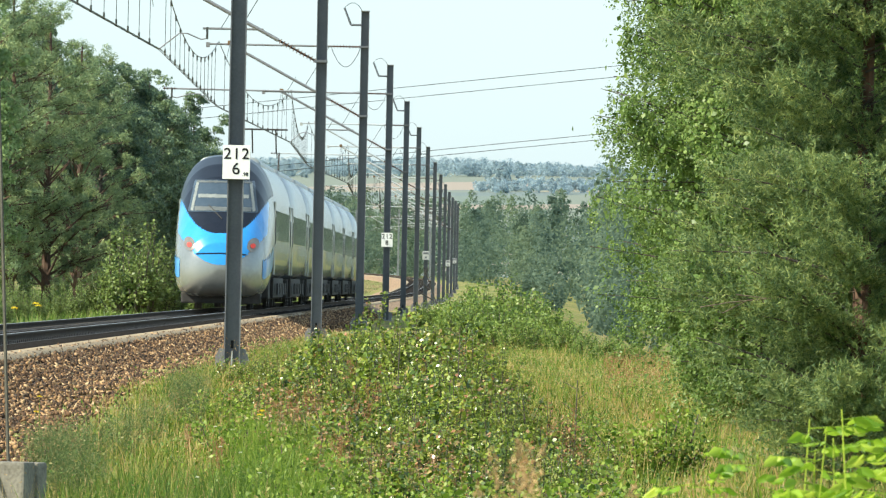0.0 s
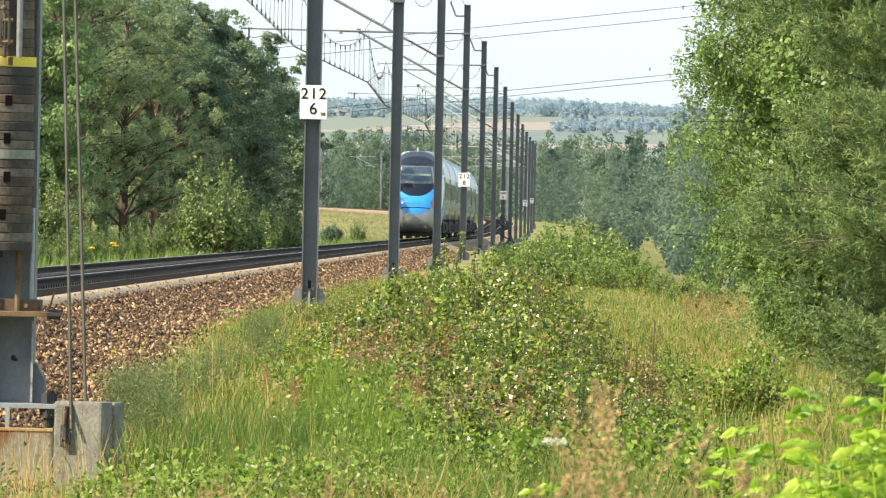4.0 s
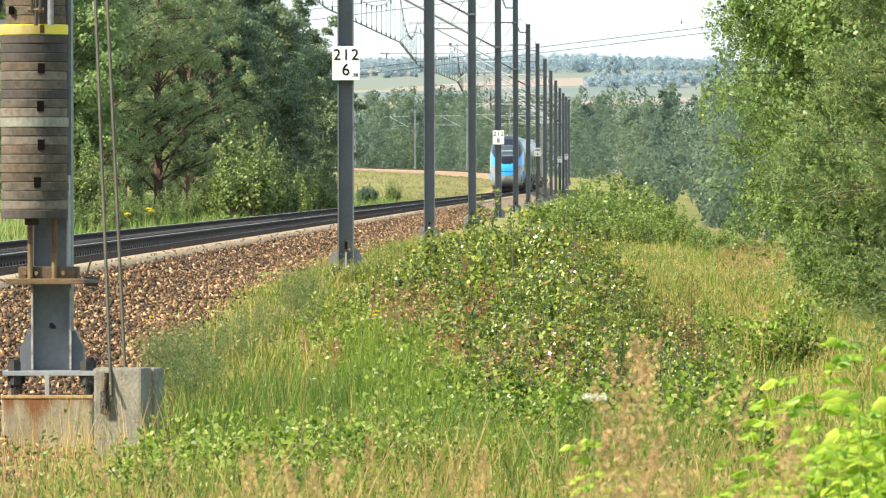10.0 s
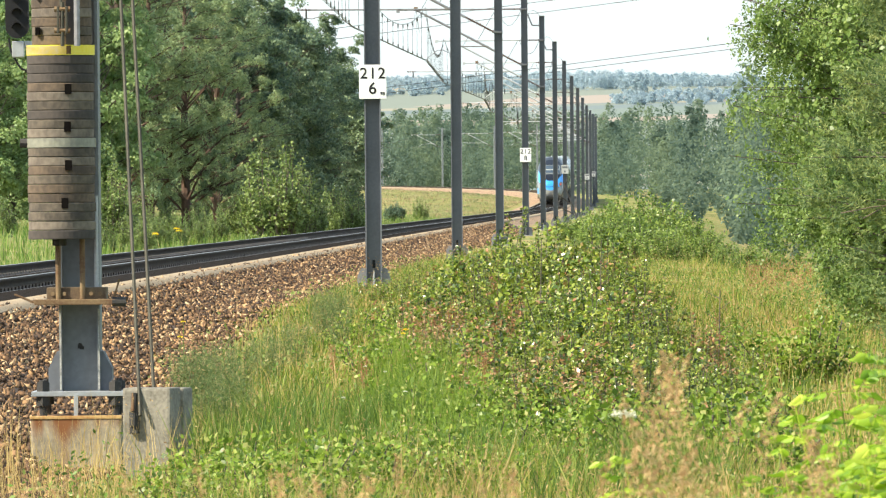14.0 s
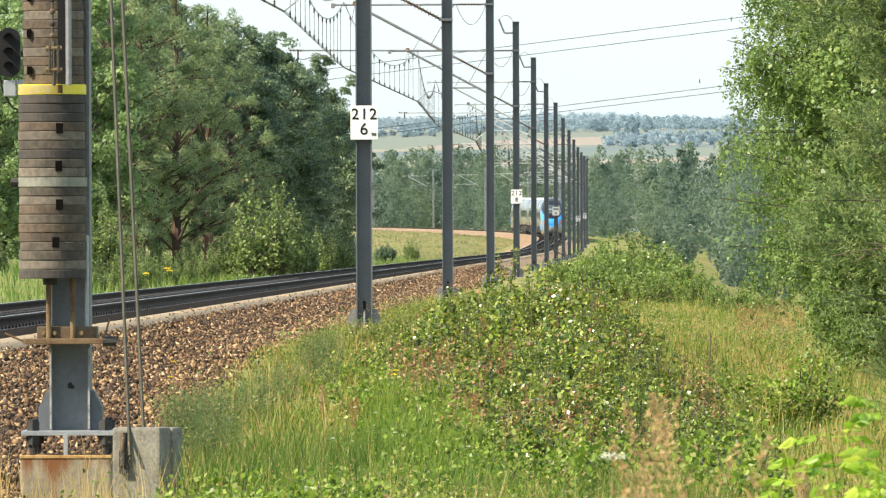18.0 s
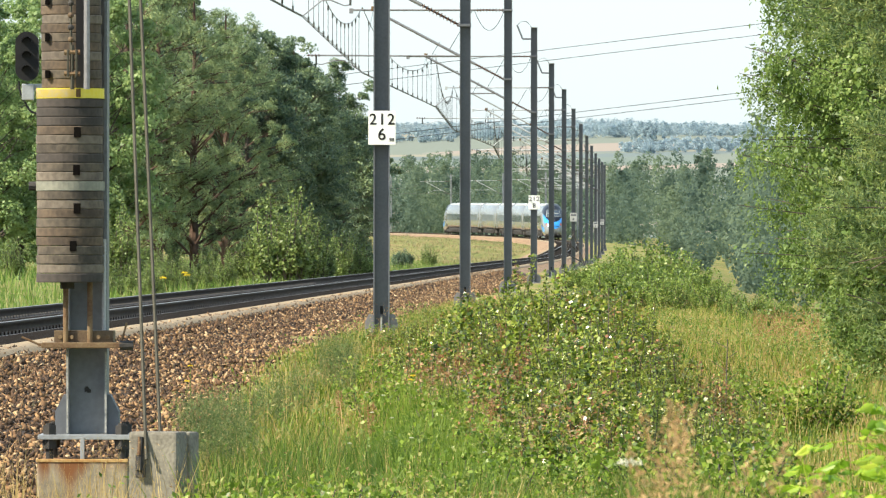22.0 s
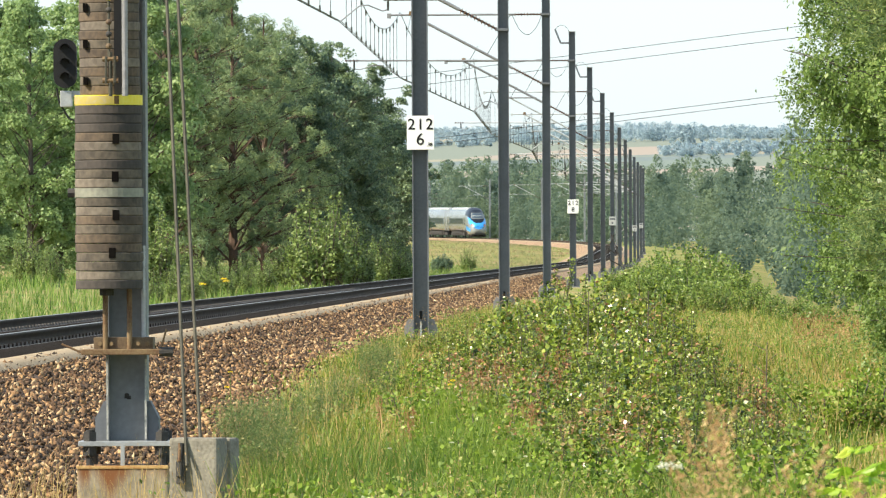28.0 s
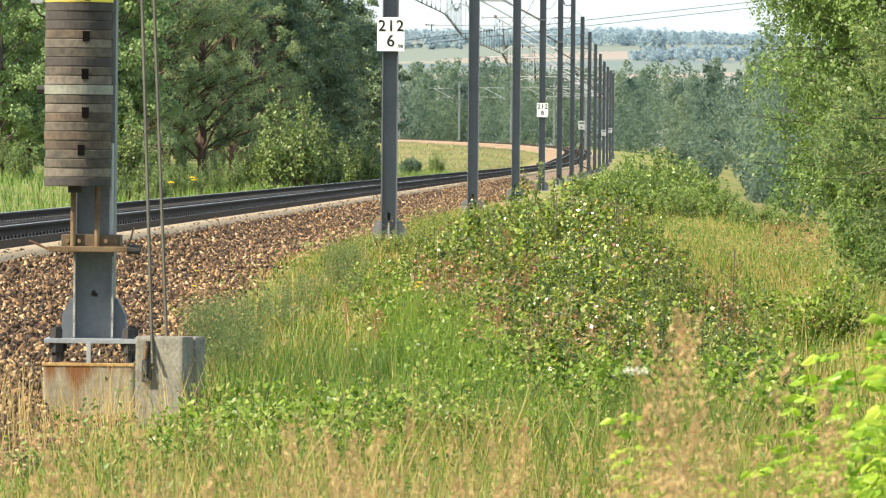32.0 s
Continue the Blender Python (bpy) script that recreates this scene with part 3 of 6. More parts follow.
def ring(y, half_w, top, low, n=40, square=2.8):
    """One cross-section of the body: a rounded box, floor flat, shoulders round."""
    pts = []
    mid = low + (top - low) * 0.36
    for i in range(n):
        a = 2 * math.pi * i / n
        c, s = math.cos(a), math.sin(a)
        e = 2 / square if s > 0 else 2 / 3.8
        x = half_w * math.copysign(abs(c) ** e, c)
        z = mid + (top - mid if s > 0 else mid - low) * math.copysign(abs(s) ** e, s)
        if s > 0:
            x *= 1 - 0.012 * abs(s) ** 2
        pts.append((x, y, z))
    return pts


def loft(rings, close_start=True, close_end=True):
    bm = B()
    n = len(rings[0])
    rows = [[bm.verts.new(p) for p in r] for r in rings]
    for a, b in zip(rows, rows[1:]):
        for i in range(n):
            j = (i + 1) % n
            bm.faces.new((a[i], a[j], b[j], b[i]))
    if close_start:
        bm.faces.new(rows[0][::-1])
    if close_end:
        bm.faces.new(rows[-1])
    bmesh.ops.recalc_face_normals(bm, faces=bm.faces)
    for f in bm.faces:
        f.smooth = True
    return bm


CAR_L = 26.3


def bogie(parent, y):
    b = part("bogie", box(B(), -1.05, 1.05, y - 1.7, y + 1.7, 0.35, 0.75, 0.08), M_UNDER, parent)
    for dy in (-1.3, 1.3):
        for sx in (-0.753, 0.753):
            bm = B()
            rod(bm, (sx - 0.06, y + dy, 0.46), (sx + 0.06, y + dy, 0.46), 0.44, seg=20)
            part("wheel", bm, M_UNDER, b)
    return b


def car_sides(th, y0, y1):
    """Window bands, a door at each end and vents, laid on both sides."""
    for sx in (-1, 1):
        x = sx * 1.415
        n = 9
        a, b = y0 + 3.2, y1 - 3.2
        for i in range(n):
            c0 = a + (b - a) * i / n + 0.12
            c1 = a + (b - a) * (i + 1) / n - 0.12
            part("side_window", box(B(), min(x, x - sx * 0.05), max(x, x - sx * 0.05), c0, c1, 2.05, 2.95, 0.012), M_GLASS, th)
        for y in (y0 + 1.6, y1 - 1.6):
            d = part("door", box(B(), min(x, x - sx * 0.04) - 0.002, max(x, x - sx * 0.04) + 0.002, y - 0.5, y + 0.5, 1.05, 3.2, 0.012), M_SILVER, th)
            part("door_window", box(B(), x - 0.012 + sx * 0.012, x + 0.012 + sx * 0.012, y - 0.22, y + 0.22, 1.95, 2.75, 0.006), M_GLASS, d)
        part("skirt", box(B(), min(sx * 1.30, sx * 1.22), max(sx * 1.30, sx * 1.22), y0 + 5.6, y1 - 5.6, 0.36, 0.95, 0.02), M_UNDER, th)
        for i in range(5):
            y = y0 + 7.2 + i * (y1 - y0 - 14.4) / 4
            part("vent", box(B(), min(x, x - sx * 0.04), max(x, x - sx * 0.04), y - 0.6, y + 0.6, 0.45, 0.80, 0.01), M_UNDER, th)


def middle_car():
    th = new("train_car")
    y0, y1 = -CAR_L / 2 + 0.25, CAR_L / 2 - 0.25
    rs = [ring(y, w, t, 0.9) for y, w, t in ((y0, 1.36, 4.44), (y0 + 0.12, 1.415, 4.52), (y1 - 0.12, 1.415, 4.52), (y1, 1.36, 4.44))]
    part("body", loft(rs), M_SILVER, th)
    part("roof_fairing", loft([ring(y, 0.9, 4.55, 4.1, 24) for y in (y0 + 2.5, y0 + 3.2, y1 - 3.2, y1 - 2.5)]), M_ROOF, th)
    part("gangway", box(B(), -1.1, 1.1, y0 - 0.5, y0 + 0.02, 0.95, 4.05, 0.1), M_UNDER, th)
    car_sides(th, y0, y1)
    part("underframe", box(B(), -1.2, 1.2, y0 + 5, y1 - 5, 0.32, 0.92, 0.06), M_UNDER, th)
    for y in (-9.5, 9.5):
        bogie(th, y)
    return th


def nose_car():
    """The last car: its nose looks back along -y."""
    th = new("train_tail_car")
    y0, y1 = -14.1, 13.9
    prof = [(0.0, 0.05, 1.27, 1.18), (0.02, 0.28, 1.45, 0.98), (0.06, 0.52, 1.62, 0.82), (0.14, 0.80, 1.92, 0.62), (0.32, 1.01, 2.16, 0.48), (0.65, 1.18, 2.50, 0.36), (1.1, 1.29, 2.88, 0.30), (1.7, 1.35, 3.36, 0.28), (2.4, 1.385, 3.84, 0.30), (3.2, 1.40, 4.22, 0.34), (4.2, 1.41, 4.46, 0.5), (5.4, 1.415, 4.52, 0.8), (6.2, 1.415, 4.52, 0.9)]
    rs = [ring(y0 + d, w, t, l, 40, min(2.8, 2.35 + 0.12 * d)) for d, w, t, l in prof] + [ring(y1 - 0.12, 1.415, 4.52, 0.9), ring(y1, 1.36, 4.44, 0.9)]
    part("body", loft(rs), M_SILVER, th)

    def skin(name, inside, material, lift, parent, label="", n=176, reach=6.0):
        """Those faces of a finely divided nose that the test picks, lifted off the body."""
        bm = B()
        D = 0.002 + reach * np.linspace(0, 1, 170) ** 1.7
        P = np.array(prof)
        rows = []
        for d in D:
            w, t, l = (float(np.interp(d, P[:, 0], P[:, k])) for k in (1, 2, 3))
            rows.append([Vector(p) for p in ring(y0 + d - lift * 0.6, w + lift, t + lift, l - lift, n, min(2.8, 2.35 + 0.12 * d))])
        vs = {}

        def vert(i, j):
            k = (i, j % n)
            if k not in vs:
                vs[k] = bm.verts.new(rows[i][j % n])
            return vs[k]
        for i in range(len(D) - 1):
            for j in range(n):
                c = (rows[i][j] + rows[i + 1][(j + 1) % n]) / 2
                if inside(c.x, D[i], c.z):
                    bm.faces.new((vert(i, j), vert(i, j + 1), vert(i + 1, j + 1), vert(i + 1, j)))
        bmesh.ops.recalc_face_normals(bm, faces=bm.faces)
        for f in bm.faces:
            f.smooth = True
        return part(name, bm, material, parent, label)

    def glass_low(x):
        return 2.20 + 0.75 * (abs(x) / 1.13) ** 2.6

    def blue_low(x):
        return 1.29 + 0.62 * (abs(x) / 1.05) ** 2

    skin("mask", lambda x, d, z: z > glass_low(x) and abs(x) < 1.41 and d < 5.9, M_NAVY, 0.012, th, "dark blue mask round the windscreen")
    skin("windscreen", lambda x, d, z: 2.82 < z < 3.76 and abs(x) < 1.02 - 0.16 * (z - 2.82), M_SCREEN, 0.022, th, "large dark curved windscreen", 352, 4.5)
    # pale strip lifted just off the glass, across its middle
    skin("screen_bar", lambda x, d, z: 3.24 < z < 3.34 and abs(x) < 0.74, M_PALE, 0.028, th, "pale bar laid over the windscreen glass", 352, 4.5)
    skin("dashboard", lambda x, d, z: 2.86 < z < 2.98 and abs(x) < 0.82, M_DASH, 0.028, th, "", 352, 4.5)
    skin("headboard", lambda x, d, z: 3.68 < z < 3.74 and abs(x) < 0.80, M_DASH, 0.028, th, "", 352, 4.5)
    for sx in (-1, 1):
        skin("windscreen_pillar", lambda x, d, z: 2.86 < z < 3.70 and 0.87 - 0.16 * (z - 2.82) < x * sx < 0.95 - 0.16 * (z - 2.82), M_PALE, 0.028, th, "", 352, 4.5)
    skin("nose_panel", lambda x, d, z: blue_low(x) < z <= glass_low(x) and abs(x) < 1.29 and d < 3.0, M_TBLUE, 0.012, th, "bright blue nose panel")
    for sx in (-1, 1):
        skin("side_flash", lambda x, d, z: x * sx >= 1.20 and 0.85 + 0.10 * d < z < 1.35 + 0.12 * d and d < 4.2, M_TBLUE, 0.010, th, "blue flash at the nose's side")
    skin("coupler_hatch", lambda x, d, z: 1.60 - 0.05 * x * x < z < 1.645 - 0.05 * x * x and abs(x) < 0.72, M_NAVY, 0.016, th, "", 420, 0.9)
    for sx in (-1, 1):
        lx = sx * 0.92
        skin("lamp_housing", lambda x, d, z: ((x - lx) / 0.17) ** 2 + ((z - 1.89 - 0.25 * (abs(x) - 0.92)) / 0.2) ** 2 < 1, M_LAMPGLASS, 0.020, th, "", 352, 2.0)
        skin("tail_lamp", lambda x, d, z: (x - lx) ** 2 + (z - 1.86) ** 2 < 0.0052, M_TAIL, 0.030, th, "glowing red tail lamp", 352, 2.0)
    bm = rod(B(), (0.0, y0 + 0.75, 2.62), (-0.4, y0 + 1.25, 3.02), 0.014, seg=5)
    part("wiper", bm, M_UNDER, th)
    part("plough", box(B(), -1.15, 1.15, y0 + 0.9, y0 + 1.25, 0.18, 0.5, 0.05), M_UNDER, th)
    part("aerial", rod(B(), (0.0, y0 + 4.8, 4.46), (0.0, y0 + 4.85, 4.68), 0.02, seg=6), M_WHITE, th)
    part("roof_fairing", loft([ring(y, 0.9, 4.55, 4.1, 24) for y in (y0 + 7.5, y0 + 8.2, y1 - 3.2, y1 - 2.5)]), M_ROOF, th)
    car_sides(th, y0 + 4.5, y1)
    part("underframe", box(B(), -1.2, 1.2, y0 + 8, y1 - 5, 0.32, 0.92, 0.06), M_UNDER, th)
    for y in (y0 + 4.4, 9.5):
        bogie(th, y)
    return th


tail = tagged(nose_car(), "silver high-speed train end car with a blue nose and dark windscreen", "train car", "cars of the train")
mid = tagged(middle_car(), "silver high-speed train car with dark window band", "train car", "cars of the train")
cars = [tail, mid]
for i in range(4):
    cars.append(copy_thing(mid, Matrix.Identity(4)))
lead = copy_thing(tail, Matrix.Identity(4))
lead.name = "train_leading_car"
cars.append(lead)
# pantograph on the second car
bm = B()
rod(bm, (-0.5, 6, 4.55), (-0.5, 7.2, 5.2), 0.03)
rod(bm, (0.5, 6, 4.55), (0.5, 7.2, 5.2), 0.03)
part("lower_arm", bm, M_UNDER, mid)
bm = B()
rod(bm, (-0.4, 7.2, 5.2), (-0.4, 6.0, 5.95), 0.025)
rod(bm, (0.4, 7.2, 5.2), (0.4, 6.0, 5.95), 0.025)
rod(bm, (-0.8, 6.0, 5.98), (0.8, 6.0, 5.98), 0.03)
part("pantograph_head", bm, M_UNDER, mid, "raised black pantograph")

# seconds, metres along the line of the train's last point
RUN = [(0, 267.9), (4, 471.4), (8, 657.3), (12, 826.1), (16, 972.7), (20, 1116.0), (24, 1256.6), (30, 1455.0), (32, 1521.0)]


def run_at(t):
    """A smooth curve through RUN (Catmull-Rom slopes)."""
    T, S = [r[0] for r in RUN], [r[1] for r in RUN]
    m = [(S[1] - S[0]) / (T[1] - T[0])] + [(S[i + 1] - S[i - 1]) / (T[i + 1] - T[i - 1]) for i in range(1, len(T) - 1)] + [(S[-1] - S[-2]) / (T[-1] - T[-2])]
    i = max(0, min(len(T) - 2, sum(1 for a in T if a <= t) - 1))
    h = T[i + 1] - T[i]
    u = (t - T[i]) / h
    return (2 * u**3 - 3 * u**2 + 1) * S[i] + (u**3 - 2 * u**2 + u) * h * m[i] + (-2 * u**3 + 3 * u**2) * S[i + 1] + (u**3 - u**2) * h * m[i + 1]


def motions():
    for i, car in enumerate(cars):
        rows = []
        for k in range(33):
            s0 = run_at(k)
            c = s0 + 14.1 + (0 if i == 0 else 13.9 + 13.15 + CAR_L * (i - 1) if i < 6 else 13.9 + CAR_L * 5 + 13.9)
            a, b = track(c - 9), track(c + 9)
            d = b - a
            p = (a + b) / 2
            yaw = math.degrees(math.atan2(-d.x, d.y))
            pitch = math.degrees(math.atan2(d.z, math.hypot(d.x, d.y)))
            if i == 6:
                rows.append((k, pose(p.x, p.y, p.z, -pitch, 0, yaw + 180)))
            else:
                rows.append((k, pose(p.x, p.y, p.z, pitch, 0, yaw)))
        walk(car, rows)



# ---- plants ----
RNG = np.random.default_rng(7)
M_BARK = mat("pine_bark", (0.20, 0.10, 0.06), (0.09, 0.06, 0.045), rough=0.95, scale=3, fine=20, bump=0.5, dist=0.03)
# darker copy of the pine bark, with the wood's shade in its colour
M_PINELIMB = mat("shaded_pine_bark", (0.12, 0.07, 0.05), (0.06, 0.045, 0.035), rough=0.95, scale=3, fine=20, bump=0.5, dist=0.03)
M_DEADWOOD = mat("dead_wood", (0.20, 0.15, 0.11), (0.13, 0.10, 0.075), rough=0.9, scale=6, fine=40, bump=0.3, dist=0.004)
M_BARKDARK = mat("dark_bark", (0.07, 0.055, 0.045), (0.12, 0.10, 0.085), rough=0.95, scale=4, fine=22, bump=0.5, dist=0.03)
M_BIRCHBARK = mat("birch_bark", (0.62, 0.60, 0.55), (0.12, 0.11, 0.10), rough=0.8, scale=5, fine=18, bump=0.3, mix=0.62)
# lowest tone is lifted and blued to carry some haze
M_LEAF_DARK = leaf_mat("dark_broadleaf", [(0, (0.06, 0.105, 0.078)), (0.5, (0.135, 0.20, 0.115)), (1, (0.27, 0.345, 0.165))], trans=0.36, big=0.5, sway=1.3, single=0.7)
M_LEAF_MID = leaf_mat("alder_leaf", [(0, (0.15, 0.235, 0.10)), (0.5, (0.25, 0.36, 0.145)), (1, (0.39, 0.48, 0.195))], trans=0.5, big=0.4, sway=1.2, single=0.6)
# needle low tone likewise lifted toward blue for haze
M_NEEDLE = leaf_mat("pine_needles", [(0, (0.105, 0.175, 0.108)), (0.5, (0.235, 0.32, 0.155)), (1, (0.45, 0.49, 0.205))], trans=0.4, rough=0.6, big=0.9, sway=1.2, single=0.5)
M_BIRCH = leaf_mat("birch_leaf", [(0, (0.06, 0.115, 0.026)), (0.45, (0.155, 0.245, 0.056)), (1, (0.31, 0.40, 0.115))], trans=0.42, rough=0.42, spec=0.4, big=1.6, sway=0.8, single=0.7)
M_NEEDLE_NEAR = leaf_mat("near_pine_needles", [(0, (0.09, 0.155, 0.066)), (0.5, (0.20, 0.285, 0.105)), (1, (0.37, 0.42, 0.14))], trans=0.4, rough=0.55, big=4.5, sway=1.5)
M_SHRUB = leaf_mat("shrub_leaf", [(0, (0.03, 0.062, 0.01)), (0.32, (0.11, 0.185, 0.02)), (0.68, (0.27, 0.345, 0.038)), (0.86, (0.39, 0.43, 0.075)), (0.94, (0.47, 0.35, 0.15)), (1, (0.42, 0.20, 0.10))], trans=0.32, rough=0.3, spec=0.7, big=1.8, sway=0.9)
M_SHRUBPALE = leaf_mat("pale_shrub_leaf", [(0, (0.06, 0.105, 0.014)), (0.5, (0.195, 0.27, 0.036)), (1, (0.42, 0.45, 0.09))], trans=0.36, rough=0.3, spec=0.7, big=1.8, sway=0.8)
M_RUSTLEAF = leaf_mat("withered_leaf", [(0, (0.13, 0.17, 0.03)), (0.35, (0.2, 0.24, 0.05)), (0.5, (0.38, 0.18, 0.085)), (0.8, (0.50, 0.29, 0.15)), (1, (0.55, 0.42, 0.24))], trans=0.35, rough=0.5)
M_SHRUBGREEN = leaf_mat("green_shrub_leaf", [(0, (0.06, 0.115, 0.02)), (0.5, (0.17, 0.255, 0.048)), (1, (0.31, 0.385, 0.085))], trans=0.38, rough=0.42, spec=0.5, big=0.6, sway=0.9)
M_BUSH = leaf_mat("light_bush_leaf", [(0, (0.07, 0.12, 0.028)), (0.5, (0.175, 0.25, 0.065)), (1, (0.32, 0.395, 0.125))], trans=0.38, rough=0.45, spec=0.5, big=0.8, sway=0.8)
M_WEED = leaf_mat("weed_leaf", [(0.0, (0.05, 0.11, 0.02)), (0.4, (0.12, 0.22, 0.03)), (0.75, (0.22, 0.32, 0.06)), (1.0, (0.40, 0.36, 0.16))], trans=0.4, rough=0.5)
M_LIME = leaf_mat("bright_sapling_leaf", [(0, (0.16, 0.3, 0.02)), (0.5, (0.32, 0.48, 0.035)), (1, (0.55, 0.64, 0.09))], trans=0.5, rough=0.4)
M_GRASS = leaf_mat("mixed_grass", [(0, (0.045, 0.1, 0.008)), (0.3, (0.14, 0.212, 0.019)), (0.55, (0.235, 0.28, 0.038)), (0.78, (0.345, 0.295, 0.078)), (1, (0.46, 0.315, 0.13))], trans=0.33, rough=0.6, big=1.5, sway=2.2, deep=0.1)
M_FRESH = leaf_mat("fresh_grass", [(0, (0.075, 0.15, 0.012)), (0.5, (0.165, 0.26, 0.025)), (1, (0.29, 0.35, 0.06))], trans=0.4, rough=0.5, big=1.2, sway=0.8)
M_FIELD = leaf_mat("field_grass", [(0, (0.13, 0.165, 0.07)), (0.45, (0.21, 0.215, 0.095)), (0.7, (0.29, 0.24, 0.125)), (1, (0.37, 0.27, 0.16))], trans=0.35, rough=0.7, big=0.03, sway=4.0)
M_PLUME = leaf_mat("grass_plume", [(0, (0.36, 0.21, 0.095)), (0.5, (0.50, 0.33, 0.15)), (1, (0.62, 0.47, 0.23))], trans=0.4, rough=0.8)
M_STRAW = leaf_mat("straw_stem", [(0, (0.35, 0.24, 0.09)), (1, (0.56, 0.42, 0.17))], trans=0.35, rough=0.7)
# distance haze is put into these lightened, bluish forest tones
M_FOREST = leaf_mat("hazed_forest_leaf", [(0, (0.125, 0.18, 0.145)), (0.45, (0.155, 0.215, 0.16)), (1, (0.225, 0.29, 0.185))], trans=0.65, rough=0.9, spec=0.05, big=0.13, sway=2.8, deep=0.15, single=0.2)
# pale blue-grey stands for thick haze over the hill trees
M_HILLWOOD = leaf_mat("hazed_hill_leaf", [(0, (0.42, 0.515, 0.56)), (1, (0.46, 0.55, 0.59))], trans=0.8, rough=0.9, spec=0.05, big=0.02, single=0.3)
M_YFLOWER = leaf_mat("yellow_petals", [(0.0, (0.80, 0.55, 0.02)), (1.0, (0.85, 0.68, 0.05))], trans=0.3)
M_WFLOWER = leaf_mat("white_petals", [(0, (0.62, 0.61, 0.45)), (1, (0.74, 0.73, 0.58))], trans=0.3)


def unit(v):
    return v / np.maximum(np.linalg.norm(v, axis=-1, keepdims=True), 1e-6)


def leaf_quads(c, size, aspect=0.55, hang=0.0, flat=0.0, rng=RNG, face=None, rough=0.45):
    """Bent diamond leaves at the points c, of uneven size; face: the way that they mostly turn."""
    n = len(c)
    if face is not None:
        nn = unit(unit(face) + rng.normal(size=(n, 3)) * rough)
        u = unit(np.cross(nn, rng.normal(size=(n, 3))))
        v = np.cross(nn, u)
        s = (size * rng.uniform(0.65, 1.3, n))[:, None]
        V = np.stack([c + u * s * 0.5, c + v * s * aspect * 0.5 + nn * s * 0.08, c - u * s * 0.5, c - v * s * aspect * 0.5 + nn * s * 0.08], 1).reshape(-1, 3)
        return V, np.arange(4 * n).reshape(n, 4)
    u = rng.normal(size=(n, 3))
    u[:, 2] = u[:, 2] * (1 - flat) - hang
    u = unit(u)
    w = rng.normal(size=(n, 3))
    if flat:
        w[:, 2] *= 1 - flat
    v = unit(np.cross(u, w))
    nn = np.cross(u, v)
    s = (size * rng.uniform(0.65, 1.3, n))[:, None]
    a = c + u * s * 0.5
    b = c - u * s * 0.5
    l = c + v * s * aspect * 0.5 + nn * s * 0.08
    r = c - v * s * aspect * 0.5 + nn * s * 0.08
    V = np.stack([a, l, b, r], 1).reshape(-1, 3)
    F = np.arange(4 * n).reshape(n, 4)
    return V, F


def tuft_tris(c, d, length, n, width, rng=RNG, spread=0.9):
    """Needle tufts: n thin triangles from each point c about the direction d."""
    m = len(c)
    dirs = unit(unit(d)[:, None, :] * 0.6 + rng.normal(size=(m, n, 3)) * spread)
    side = unit(np.cross(dirs, rng.normal(size=(m, n, 3)))) * width * 0.5
    base = np.repeat(c[:, None, :], n, 1)
    ln = length * rng.uniform(0.7, 1.2, (m, n, 1))
    V = np.stack([base - side, base + side, base + dirs * ln], 2).reshape(-1, 3)
    return V, np.arange(3 * m * n).reshape(-1, 3)


def limb_set(H, base, radius, n, rng, rise=0.25, shape="oval"):
    """Limbs of a crown: start, end, height share."""
    out = []
    for i in range(n):
        f = (i + rng.uniform(0, 0.9)) / n
        z = base + (H - base) * f * 0.97
        if shape == "oval":
            r = radius * (math.sin(math.pi * (0.12 + 0.86 * f)) ** 0.7)
        elif shape == "column":
            r = radius * min(1.0, 0.6 + 3.0 * f) * (1.0 - 0.5 * f**3) * 1.12
        elif shape == "young":
            r = radius * min(1.0, 0.56 + 1.9 * f) * (1.0 - 0.5 * f**3) * rng.uniform(0.95, 1.15)
        elif shape == "pine":
            r = radius * (0.16 + 0.92 * math.sin(math.pi * (0.12 + 0.86 * f)) ** 0.9)
        else:
            r = radius * (1.02 - f) ** 0.8
        r *= rng.uniform(0.83, 0.93) if shape == "column" else rng.uniform(0.6, 1.15)
        a = rng.uniform(0, 2 * math.pi)
        s = Vector((0, 0, max(z - r * rise * 0.8, base * 0.6)))
        e = Vector((r * math.cos(a), r * math.sin(a), z + r * rise * rng.uniform(-0.3, 1)))
        out.append((s, e, f))
    return out


def shell_leaves(C, R, per, leaf, aspect, rng, squash=0.7, rough=0.5, cover=0.5):
    """Leaves over the outside of clumps with the centres C and radii R."""
    d = unit(rng.normal(size=(len(C) * per, 3)))
    d[:, 2] = np.where(d[:, 2] < -cover, -d[:, 2], d[:, 2])
    c = np.repeat(C, per, 0) + d * np.array([1, 1, squash]) * np.repeat(R, per)[:, None] * rng.uniform(0.5, 1.12, (len(d), 1))
    return leaf_quads(c, leaf, aspect, rng=rng, face=d + np.array([0, 0, 0.35]), rough=rough)


def make_trunk(th, H, trunk, bark, rng, lean=0.0):
    bm = B()
    k = 6
    pts = [Vector((0.12 * H * lean * (i / k) ** 2 + rng.normal() * 0.06 * (i > 0), rng.normal() * 0.06 * (i > 0), H * 0.96 * i / k - 0.15 * (i == 0))) for i in range(k + 1)]
    for i in range(k):
        rod(bm, pts[i], pts[i + 1], trunk * (1 - i / k * 0.85), trunk * (1 - (i + 1) / k * 0.85), 8)
    part("trunk", bm, bark, th)


